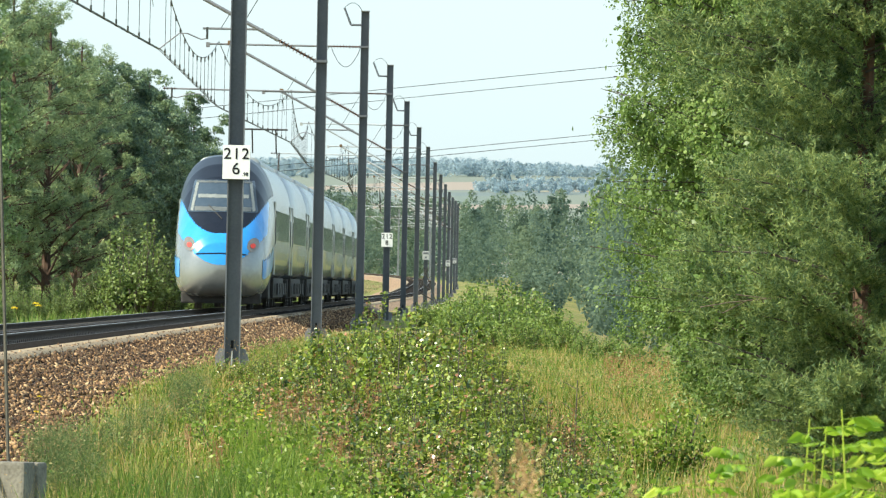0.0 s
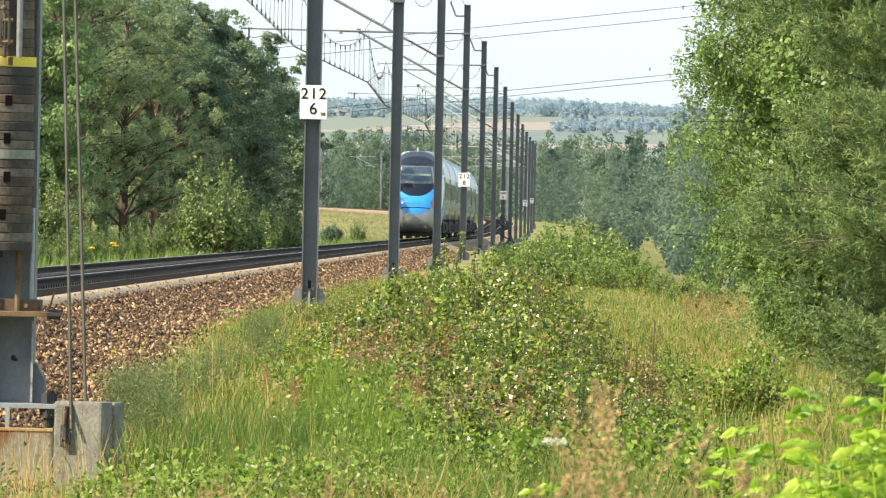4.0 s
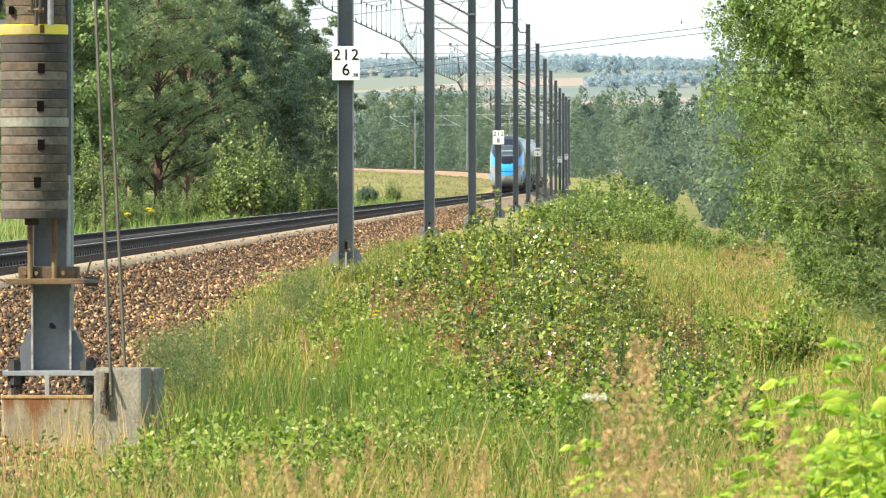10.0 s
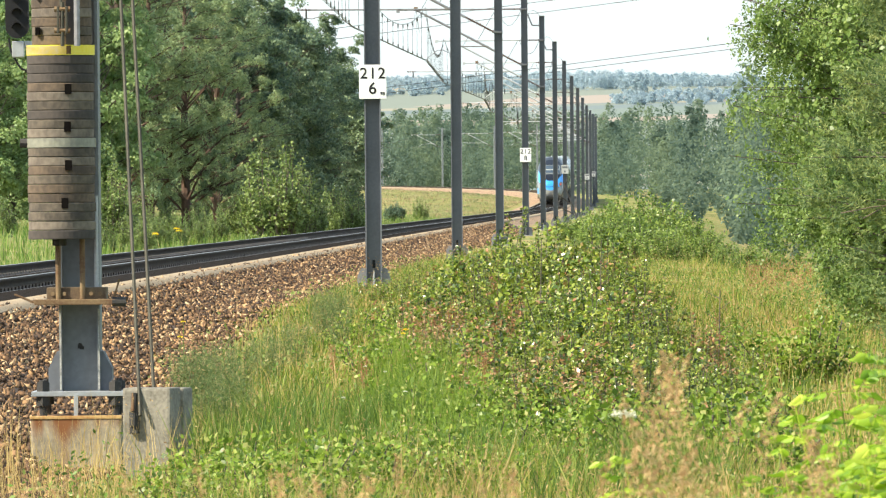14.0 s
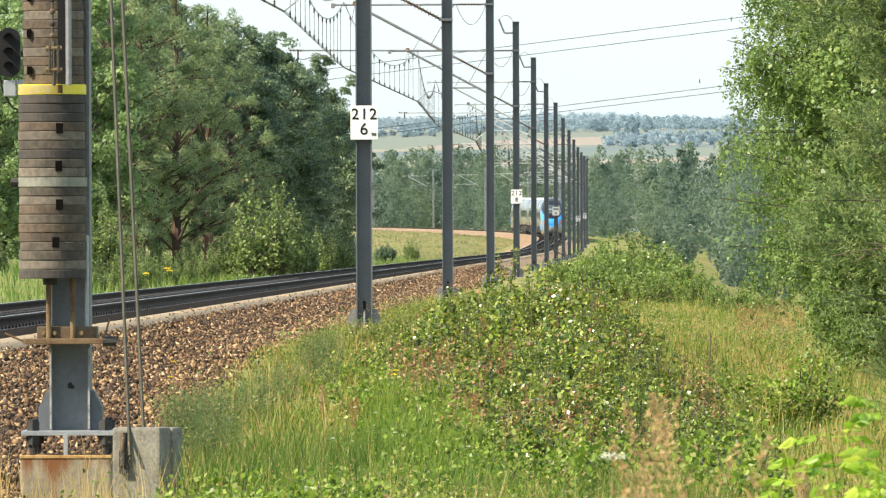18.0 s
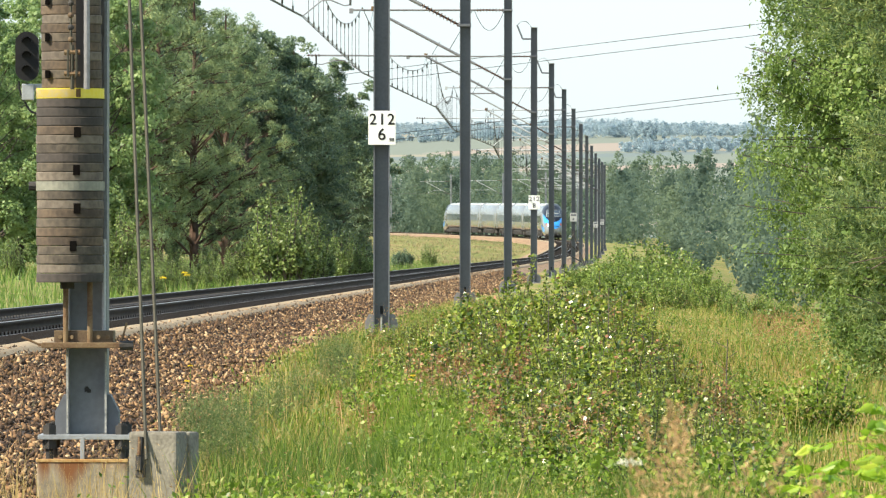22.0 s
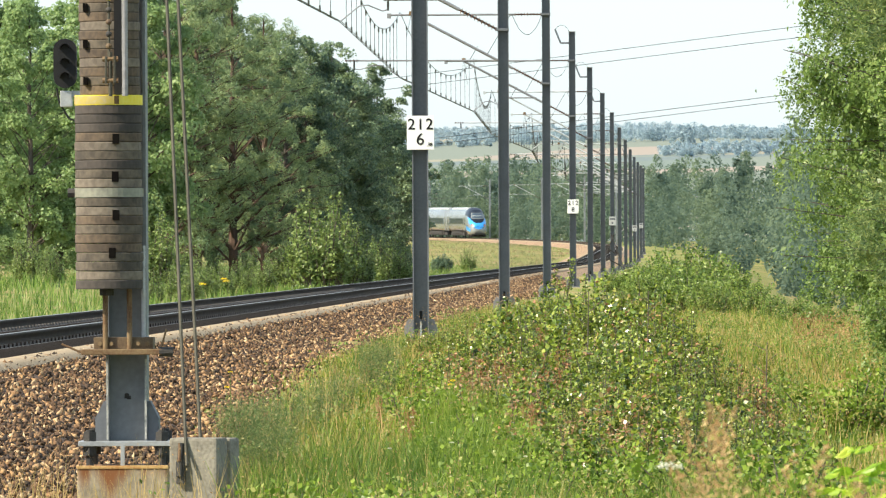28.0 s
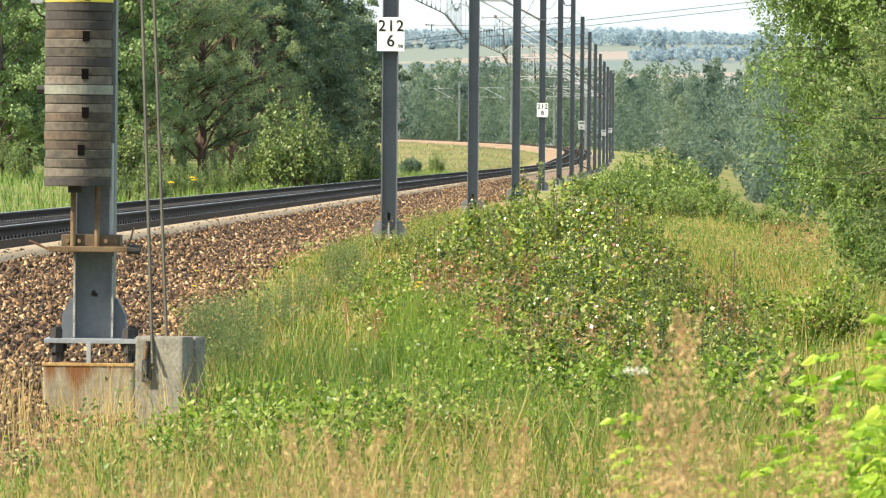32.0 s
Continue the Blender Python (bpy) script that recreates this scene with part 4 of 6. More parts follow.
def make_tree(name, H, base, radius, n_limb, clump, per, leaf, material, bark, seed, trunk=0.16, shape="oval", squash=0.7, aspect=0.7, rise=0.3, near=0.4):
    """Trunk, limbs and a crown of uneven leafy clumps carried by the limbs."""
    rng = np.random.default_rng(seed)
    th = new(name)
    make_trunk(th, H, trunk, bark, rng)
    bm = B()
    C, R = [], []
    for s, e, f in limb_set(H, base, radius, n_limb, rng, rise, shape):
        rr = trunk * 0.26 * (1.15 - f)
        mid = s.lerp(e, 0.5) + Vector((0, 0, 0.10 * (e - s).length))
        rod(bm, s, mid, rr, rr * 0.7, 5)
        rod(bm, mid, e, rr * 0.7, rr * 0.25, 5)
        m = max(2, int((e - s).length * (1 - near) / (clump * 0.95)) + 1)
        for j in range(m):
            t = near + (1 - near) * (j + rng.uniform(0, 1)) / m
            q = (s.lerp(mid, 2 * t) if t < 0.5 else mid.lerp(e, 2 * t - 1)) + Vector(rng.normal(size=3)) * clump * 0.45
            rod(bm, mid, q, rr * 0.35, rr * 0.12, 4)
            C.append(tuple(q))
            R.append(clump * rng.uniform(0.5, 1.25) * (1.1 - 0.35 * f))
    tagged(part("branchwork", bm, bark, th), kind="stuff")
    V, F = shell_leaves(np.array(C), np.array(R), per, leaf, aspect, rng, squash)
    ob = new("crown", mesh_np("crown", V, F, material))
    ob.parent = th
    return th


def make_brush_pine(name, H, base, radius, n_limb, clump, per, leaf, seed, trunk=0.1):
    """A young pine seen near: brush-like shoots of needles along its twigs."""
    rng = np.random.default_rng(seed)
    th = new(name)
    make_trunk(th, H, trunk, M_BARK, rng)
    bm = B()
    C, D = [], []
    for s, e, f in limb_set(H, base, radius, n_limb, rng, 0.25, "young"):
        rr = trunk * 0.2 * (1.1 - f)
        mid = s.lerp(e, 0.5) + Vector((0, 0, 0.06 * (e - s).length))
        rod(bm, s, mid, rr, rr * 0.7, 5)
        rod(bm, mid, e, rr * 0.7, rr * 0.2, 5)
        m = max(2, int((e - s).length / (clump * 0.9)) + 1)
        for j in range(m):
            q = s.lerp(e, min(0.12 + 0.88 * (j + rng.uniform(0, 1)) / m, 1.02)) + Vector(rng.normal(size=3)) * clump * 0.4
            C.append(tuple(q))
            D.append(tuple((e - s).normalized() + Vector((0, 0, 0.4))))
    tagged(part("branchwork", bm, M_BARKDARK, th), kind="stuff")
    off = rng.normal(size=(len(C) * per, 3)) * clump * np.array([0.42, 0.42, 0.3])
    pts = np.repeat(np.array(C), per, 0) + off
    d = unit(np.repeat(np.array(D), per, 0) * 0.8 + off / clump)
    k = 4
    along = np.repeat(pts, k, 0) + np.repeat(d, k, 0) * (np.tile(np.arange(k), len(pts)) * leaf * 0.62)[:, None]
    V, F = tuft_tris(along, np.repeat(d, k, 0) * 1.3, leaf, 5, leaf * 0.19, rng, 0.7)
    ob = new("crown", mesh_np("crown", V, F, M_NEEDLE_NEAR))
    ob.parent = th
    return th


def make_birch(H, base, radius, n_limb, seed):
    """A birch: rising limbs from which leafy strands hang."""
    rng = np.random.default_rng(seed)
    th = new("birch_tree")
    make_trunk(th, H, 0.13, M_BIRCHBARK, rng)
    bm = B()
    P, L, IN = [], [], []
    for s, e, f in limb_set(H, base, radius, n_limb, rng, 0.45, "column"):
        mid = s.lerp(e, 0.5) + Vector((0, 0, 0.12 * (e - s).length))
        rod(bm, s, mid, 0.016 * (1.1 - f), 0.010, 5)
        rod(bm, mid, e, 0.010, 0.004, 5)
        for j in range(11):
            q = mid.lerp(e, rng.uniform(0, 1) ** 0.55) + Vector(rng.normal(size=3)) * 0.085
            P.append(tuple(q))
            L.append(rng.uniform(0.12, 0.42))
        for j in range(8):
            IN.append(tuple(s.lerp(e, rng.uniform(0.35, 0.95)) + Vector(rng.normal(size=3)) * 0.12))
    tagged(part("branchwork", bm, M_BARKDARK, th), kind="stuff")
    per = 66
    P, L, IN = np.array(P), np.array(L), np.array(IN)
    t = rng.uniform(0, 1, (len(P), per))
    way = np.concatenate([rng.normal(size=(len(P), 2)) * 0.28, -np.ones((len(P), 1))], 1)
    pts = (P[:, None, :] + way[:, None, :] * (t * L[:, None])[..., None] + rng.normal(size=(len(P), per, 3)) * 0.032).reshape(-1, 3)
    out = unit(pts * np.array([1, 1, 0]))
    a = leaf_quads(pts, 0.033, 0.72, rng=rng, face=out * 0.9 + np.array([0, 0, 0.45]) + rng.normal(size=pts.shape) * 0.5, rough=0.5)
    IN = np.repeat(IN, 16, 0) + rng.normal(size=(len(IN) * 16, 3)) * 0.13
    b = leaf_quads(IN, 0.07, 0.75, rng=rng, face=IN * np.array([1, 1, 0]) + np.array([0, 0, 0.5]), rough=0.6)
    V, F = joined([a, b])
    ob = new("crown", mesh_np("crown", V, F, M_BIRCH))
    ob.parent = th
    return th


def place(th, x, y, turn=0.0, size=1.0, sink=0.05):
    th.matrix_basis = pose(x, y, float(ground_z(x, y)) - sink, 0, 0, turn) @ Matrix.Scale(size, 4)
    return th


def copy_at(th, x, y, turn, size, sink=0.05):
    ob = copy_thing(th, Matrix.Identity(4))
    return place(ob, x, y, turn, size, sink)


def px(u, d):
    """Side position of a sight line u along the first bearing at the distance d."""
    return (u - 1175.0) * d / 16500.0


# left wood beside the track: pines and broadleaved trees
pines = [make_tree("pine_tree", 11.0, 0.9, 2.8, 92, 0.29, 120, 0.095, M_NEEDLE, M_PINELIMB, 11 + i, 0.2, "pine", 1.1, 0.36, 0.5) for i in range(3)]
broads = [make_tree("broadleaf_tree", 10.5, 0.7, 2.8, 84, 0.50, 190, 0.115, M_LEAF_DARK, M_BARKDARK, 31 + i, 0.17, "oval", 0.8, 0.72, 0.5) for i in range(3)]
alders = [make_tree("alder_tree", 10.0, 0.6, 2.4, 84, 0.40, 140, 0.116, M_LEAF_MID, M_BARKDARK, 51 + i, 0.14, "oval", 0.9, 0.72, 0.6) for i in range(2)]
for th, lab, cat in [(t, "dark pine with bare reddish limbs in the lineside wood", "pine tree") for t in pines] + [(t, "dark green broadleaved tree at the wood's edge", "tree") for t in broads] + [(t, "lighter green alder tree at the wood's edge", "tree") for t in alders]:
    tagged(th, lab, cat, "trees of the lineside wood")

LEFT_WOOD = [  # kind, bearing, distance, height over the eye's line
    ("a", -60, 335, 10.6), ("a", 25, 330, 9.3), ("a", 75, 345, 8.6), ("a", 130, 350, 11.0), ("a", 165, 372, 9.9), ("a", 205, 345, 11.9), ("p", 262, 368, 12.7), ("b", 235, 395, 11.9),
    ("p", 318, 372, 12.3), ("b", 345, 398, 11.2), ("p", 385, 378, 11.2), ("p", 440, 392, 10.5), ("b", 420, 420, 10.2), ("b", 480, 402, 9.4), ("b", 525, 418, 9.5), ("b", 566, 432, 9.0),
    ("b", 585, 446, 8.3), ("b", 640, 470, 9.3), ("b", 668, 500, 7.6), ("b", 562, 425, 9.6), ("b", 636, 500, 7.6), ("b", 600, 490, 8.2), ("a", 655, 540, 6.2), ("b", 555, 470, 9.0), ("b", 490, 455, 9.7), ("a", 0, 375, 10.6), ("a", -110, 340, 8.0),
    ("b", 610, 520, 7.7), ("b", 300, 430, 12.0), ("b", 180, 410, 10.2), ("b", 60, 400, 9.0),
]
counts = {"a": 0, "p": 0, "b": 0}
for kind, u, d, up in LEFT_WOOD:
    lst, hh = {"a": (alders, 10.0), "p": (pines, 11.0), "b": (broads, 10.5)}[kind]
    x = px(u, d)
    g = float(ground_z(x, d))
    size = (up + EYE - g) / (hh * 1.02)
    i = counts[kind]
    counts[kind] += 1
    if i < len(lst):
        place(lst[i], x, d, RNG.uniform(0, 360), size)
    else:
        copy_at(lst[i % len(lst)], x, d, RNG.uniform(0, 360), size)


# shrubs
def make_shrub(name, seed, material, H=1.0, spread=0.55, stems=16, per=90, leaf=0.055, clump=0.14):
    rng = np.random.default_rng(seed)
    th = new(name)
    bm = B()
    C = []
    for i in range(stems):
        a, r = rng.uniform(0, 2 * math.pi), spread * math.sqrt(rng.uniform(0, 1))
        e = Vector((r * math.cos(a), r * math.sin(a), H * rng.uniform(0.45, 1.05) * (1 - 0.35 * (r / spread) ** 2)))
        s = Vector((0.25 * e.x, 0.25 * e.y, -0.05))
        mid = s.lerp(e, 0.55) + Vector(rng.normal(size=3)) * 0.04
        rod(bm, s, mid, 0.010, 0.007, 5)
        rod(bm, mid, e, 0.007, 0.003, 5)
        for j in range(6):
            p = s.lerp(mid, 0.4 + 0.6 * j / 3) if j < 3 else mid.lerp(e, (j - 2) / 3.2)
            C.append(tuple(p))
    tagged(part("branchwork", bm, M_BARKDARK, th), kind="stuff")
    pts = np.repeat(np.array(C), per * stems // len(C) + 1, 0)
    pts = pts + rng.normal(size=pts.shape) * clump * np.array([1, 1, 0.8])
    pts[:, 2] = np.abs(pts[:, 2]) + 0.02
    V, F = leaf_quads(pts, leaf, 0.7, 0.2, rng=rng, face=unit(pts - np.array([0, 0, 0.3 * H])) * 0.6 + np.array([0, 0, 0.3]) + rng.normal(size=pts.shape) * 0.5, rough=0.85)
    ob = new("foliage", mesh_np("foliage", V, F, material))
    ob.parent = th
    return th


def make_shoots(name, seed, material, spread, stems, per, leaf, tall=1.0):
    """A thicket plant: upright leafy shoots of uneven height over a darker, denser inside."""
    rng = np.random.default_rng(seed)
    th = new(name)
    bm = B()
    P = []
    for i in range(stems):
        a, r = rng.uniform(0, 2 * math.pi), spread * math.sqrt(rng.uniform(0, 1))
        h = (rng.uniform(0.5, 0.95) if rng.uniform() < 0.85 else rng.uniform(0.95, 1.2) * tall) * (1 - 0.4 * (r / spread) ** 2)
        s = Vector((0.55 * r * math.cos(a), 0.55 * r * math.sin(a), -0.05))
        e = Vector((r * math.cos(a), r * math.sin(a), h))
        mid = s.lerp(e, 0.55) + Vector((rng.normal() * 0.05, rng.normal() * 0.05, 0.04))
        rod(bm, s, mid, 0.009, 0.006, 5)
        rod(bm, mid, e, 0.006, 0.0025, 5)
        for t in rng.uniform(0.3, 1.0, per) ** 0.8:
            P.append(tuple((s.lerp(mid, 2 * t) if t < 0.5 else mid.lerp(e, 2 * t - 1)) + Vector(rng.normal(size=3)) * leaf * (1.25 - 0.65 * t)))
    tagged(part("branchwork", bm, M_BARKDARK, th), kind="stuff")
    P = np.array(P)
    a = leaf_quads(P, leaf, 0.72, rng=rng, face=unit(P * np.array([1, 1, 0.3])) * 0.4 + np.array([0, 0, 0.55]) + rng.normal(size=P.shape) * 0.45, rough=0.5)
    d = unit(np.abs(rng.normal(size=(900, 3))) * np.sign(rng.normal(size=(900, 3)) + np.array([0, 0, 9])))
    c = d * np.array([spread * 0.85, spread * 0.85, 0.55]) * rng.uniform(0.55, 1, (900, 1))
    b = leaf_quads(c, leaf * 1.35, 0.75, rng=rng, face=d + np.array([0, 0, 0.3]), rough=0.6)
    V, F = joined([a, b])
    ob = new("foliage", mesh_np("foliage", V, F, material))
    ob.parent = th
    return th


mound = [make_shoots("shrub", 70, M_SHRUB, 0.60, 70, 58, 0.060), make_shoots("shrub", 71, M_SHRUB, 0.58, 80, 80, 0.042, 1.1), make_shoots("shrub", 72, M_SHRUBPALE, 0.60, 84, 90, 0.034, 1.15), make_shoots("shrub", 73, M_SHRUB, 0.62, 64, 58, 0.062, 0.95), make_shoots("shrub", 74, M_SHRUBPALE, 0.6, 76, 76, 0.039)]
green = [make_shoots("shrub", 80 + i, M_SHRUBGREEN, 0.7, 90, 60, 0.06, 1.1) for i in range(2)]
SHRUBS = [  # bearing, top, distance
    (715, 527, 122), (755, 517, 118), (795, 508, 116), (835, 503, 114), (876, 486, 113), (912, 466, 112), (950, 452, 111), (985, 446, 110), (1022, 438, 109), (1060, 438, 108), (1095, 454, 106), (1135, 480, 104), (1170, 500, 102),
]
SHRUBS += [
    (748, 552, 100), (795, 543, 96), (850, 528, 94), (905, 520, 93), (960, 512, 92), (1015, 512, 91), (1070, 518, 90), (1125, 530, 89), (1180, 545, 88), (1225, 575, 86),
    (862, 622, 84), (880, 600, 82), (930, 590, 80), (990, 590, 79), (1050, 592, 78), (1110, 600, 77), (1170, 606, 77), (1235, 625, 76), (1300, 652, 74), (1345, 668, 72),
    (900, 668, 72), (980, 668, 71), (1060, 672, 70), (1140, 676, 69), (1210, 690, 68), (1350, 690, 66),
]
FAR_SHRUBS = [(1060, 430, 300), (1095, 420, 285), (1130, 404, 262), (1165, 392, 245), (1200, 396, 232), (1232, 408, 222), (1262, 424, 212), (1290, 440, 204), (1318, 458, 196), (1345, 474, 188), (1180, 430, 205), (1225, 450, 195), (1150, 430, 215), (1110, 428, 230), (1380, 478, 178), (1415, 484, 172)]
for group, items, kinds in (("shrubs of the low thicket", SHRUBS, mound), ("bushes along the bank", FAR_SHRUBS, green)):
    for i, (u, top, d) in enumerate(items):
        x = px(u, d)
        g = float(ground_z(x, d))
        zt = EYE - (top - 397) * d / 16500.0
        size = max(0.35, (zt - g) / 1.05)
        th = kinds[i % len(kinds)]
        if i < len(kinds):
            place(th, x, d, RNG.uniform(0, 360), size)
        else:
            th = copy_at(th, x, d, RNG.uniform(0, 360), size)
        tagged(th, "low leafy shrub with green and some reddish-brown leaves" if kinds is mound else "rounded green bush on the bank's edge", "shrub", group)

dark_bush = make_shoots("bush", 95, M_LEAF_DARK, 0.6, 90, 60, 0.075)
tagged(place(dark_bush, px(754, 585), 585, 0, (EYE - 4 * 585 / 16500.0 - float(ground_z(px(754, 585), 585))) / 1.05), "dark green rounded bush in the field beside the rails", "bush", "bushes before the wood")
lefts = [make_shoots("bush", 90 + i, M_BUSH, 0.46, 110, 60, 0.045, 1.3) for i in range(2)]
for i, (u, top, d) in enumerate([(492, 388, 345), (535, 342, 340), (570, 352, 345), (600, 375, 350), (640, 388, 385), (672, 386, 400), (460, 405, 345), (410, 402, 350), (250, 350, 300), (300, 385, 320), (350, 405, 340), (215, 372, 300), (150, 400, 300), (800, 398, 640), (20, 380, 300), (60, 395, 290), (200, 430, 260), (240, 436, 255), (285, 425, 265), (330, 420, 280), (365, 425, 290), (400, 418, 300), (440, 416, 310), (175, 440, 240), (310, 438, 255), (540, 325, 338)]):
    x = px(u, d)
    g = float(ground_z(x, d))
    size = (EYE - (top - 397) * d / 16500.0 - g) / 1.05
    th = place(lefts[i], x, d, 40 * i, size) if i < 2 else copy_at(lefts[i % 2], x, d, 77 * i, size)
    tagged(th, "light green bush growing beside the track in front of the wood", "bush", "bushes before the wood")

# right side: birches and pines on the bank
birch = make_birch(10.5, 0.4, 2.7, 480, 107)
tagged(birch, "tall birch with hanging light green foliage on the bank", "birch tree", "trees on the bank")
place(birch, 3.84, 104, 30, 1.0)
for x, y, turn, size in ((4.1, 105.6, 130, 1.02), (4.5, 107.2, 255, 0.98)):
    copy_at(birch, x, y, turn, size)
npine = make_brush_pine("pine_tree", 8.5, 0.25, 1.7, 230, 0.18, 15, 0.062, 111)
tagged(npine, "young pine with blue-green needles on the bank", "pine tree", "trees on the bank")
place(npine, 3.32, 84, 0, 1.0)
bm = B()
low = float(ground_z(3.32, 84)) - 0.05
for pts in ([(-0.2, 0, 1.32), (-1.0, -0.5, 1.24), (-1.35, -0.6, 1.20), (-1.62, -0.65, 1.15)], [(-1.0, -0.5, 1.24), (-1.3, -0.55, 1.27)], [(-1.2, -0.56, 1.22), (-1.42, -0.6, 1.10)], [(-0.8, -0.4, 1.25), (-0.95, -0.45, 1.37)]):
    tube_path(bm, [(a + 0.16, b, c - low) for a, b, c in pts], 0.0055, 5)
part("dead_branch", bm, M_DEADWOOD, npine, "bare grey-brown dead branch")
for x, y, turn, size in ((4.75, 86, 300, 0.52),):
    copy_at(npine, x, y, turn, size)


# grass
def blades(x, y, h, w, lean=0.42, rng=RNG):
    n = len(x)
    z = ground_z(x, y)
    base = np.stack([x, y, z - 0.02], 1)
    a = rng.uniform(0, 2 * np.pi, n)
    side = np.stack([np.cos(a), np.sin(a), np.zeros(n)], 1) * (w * 0.5)[:, None]
    b = rng.uniform(0, 2 * np.pi, n)
    bend = np.stack([np.cos(b), np.sin(b), np.zeros(n)], 1) * (h * lean * rng.uniform(0.2, 1.6, n))[:, None]
    up = np.array([0, 0, 1.0])
    m = base + up * (h * 0.55)[:, None] + bend * 0.35
    t = base + up * h[:, None] + bend
    V = np.stack([base - side, base + side, m - side * 0.8, m + side * 0.8, t], 1).reshape(-1, 3)
    k = np.arange(n)[:, None] * 5
    F = np.concatenate([k + [0, 1, 3], k + [0, 3, 2], k + [2, 3, 4]], 0)
    return V, F


n = 225000
gy = 16 * (230 / 16) ** RNG.uniform(0, 1, n)
gx = RNG.uniform(-5.3, 3.8, n)
verge = -4.62 + 0.76 * smooth(120, 62, gy) + 0.15 * wob(gx * 0, gy, 0.35) + 0.12 * RNG.normal(size=n)
keep = gx > verge
gx, gy, verge = gx[keep], gy[keep], verge[keep]
patch = 0.36 + 0.14 * wob(gx * 2.2, gy * 0.5, 1.0) + 0.10 * wob(gx * 5.1, gy * 1.1, 1.0)
gh = np.clip(patch * RNG.uniform(0.45, 1.15, len(gx)), 0.12, 0.95) * np.where(gy < 60, 1.0, 0.85)
gh = gh * np.where(gy > 75, 0.78, 1.0)
gh = gh * np.clip(0.22 + (gx - verge) * 0.9, 0.22, 1.0)
gh = gh * np.where((gx < -2.3) & (gy > 40) & (gy < 67), 0.5, 1.0)
V, F = blades(gx, gy, gh, RNG.uniform(0.0045, 0.011, len(gx)) * (0.75 + gy / 220))
tagged(new("grass", mesh_np("grass", V, F, M_GRASS)), "tall mixed summer grass, green and straw coloured, on the bank", "grass", kind="stuff")
n = 5200
gy = RNG.uniform(64, 88, n)
gx = px(RNG.uniform(740, 900, n) + 22 * RNG.normal(size=n), gy)
V, F = blades(gx, gy, RNG.uniform(0.28, 0.62, n), RNG.uniform(0.005, 0.010, n), 0.22)
tagged(new("grass", mesh_np("grass_fresh", V, F, M_FRESH)), "fresh bright green grass beside the thicket", "grass", kind="stuff")
n = 20000
hy_ = 40 * (200 / 40) ** RNG.uniform(0, 1, n)
hx_ = RNG.uniform(-4.9, 3.6, n)
keep = (hx_ > -4.1 + 0.7 * smooth(120, 62, hy_)) & (wob(hx_ * 1.3, hy_ * 0.3, 1.0) < 0.25)
hx_, hy_ = hx_[keep], hy_[keep]
c = np.stack([hx_, hy_, ground_z(hx_, hy_) + RNG.uniform(0.22, 0.6, len(hx_))], 1)
V, F = leaf_quads(c, 0.026, 0.25, -1.2)
tagged(new("grass_heads", mesh_np("grass_heads", V, F, M_PLUME)), "pinkish-brown seed heads over the grass", "grass", kind="stuff")
n = 34000
gy = 90 * (700 / 90) ** RNG.uniform(0, 1, n)
gx = -12.0 - RNG.uniform(0, 14, n)
V, F = blades(gx, gy, RNG.uniform(0.2, 0.55, n), RNG.uniform(0.012, 0.03, n))
tagged(new("grass", mesh_np("grass_left", V, F, M_WEED)), "green weeds and grass between the track and the wood", "grass", kind="stuff")

n = 40000
gy = RNG.uniform(430, 1380, n)
gx = np.interp(gy, _Y, _X) - 4.5 - RNG.uniform(0, 1, n) ** 1.3 * 60
V, F = blades(gx, gy, RNG.uniform(0.08, 0.26, n) * (1 + 0.5 * wob(gx, gy * 0.3, 0.25)), RNG.uniform(0.03, 0.07, n), 0.9)
tagged(new("grass", mesh_np("grass_field", V, F, M_FIELD)), "tall dry grass of the field inside the curve", "grass", kind="stuff")

# far woods
RNG = np.random.default_rng(23)
def wood(xs, ys, heights, leaf, per, material, name, label, slim=0.26, k=22, rough=0.5):
    """Many crowns, each of k leafy clumps up its height; some pointed, some round."""
    n = len(xs)
    z = ground_z(xs, ys)
    f = (np.arange(k)[None, :] + RNG.uniform(0, 1, (n, k))) / k
    point = RNG.uniform(0.55, 1.7, (n, 1))
    wide = RNG.uniform(0.75, 1.3, (n, 1))
    r = heights[:, None] * slim * wide * np.sin(np.pi * (0.14 + 0.82 * f**point)) ** 0.9
    a = RNG.uniform(0, 2 * np.pi, (n, k))
    q = r * RNG.uniform(0.3, 0.8, (n, k))
    C = np.stack([xs[:, None] + q * np.cos(a), ys[:, None] + q * np.sin(a), z[:, None] + heights[:, None] * (0.04 + 0.94 * f)], -1).reshape(-1, 3)
    R = (heights[:, None] * slim * (0.24 + 0.27 * np.sin(np.pi * f)) * wide * RNG.uniform(0.7, 1.2, (n, k))).ravel()
    V, F = shell_leaves(C, R, per, leaf, 0.8, RNG, 0.85, rough, 0.7)
    return tagged(new(name, mesh_np(name, V, F, material)), label, "forest", kind="stuff")


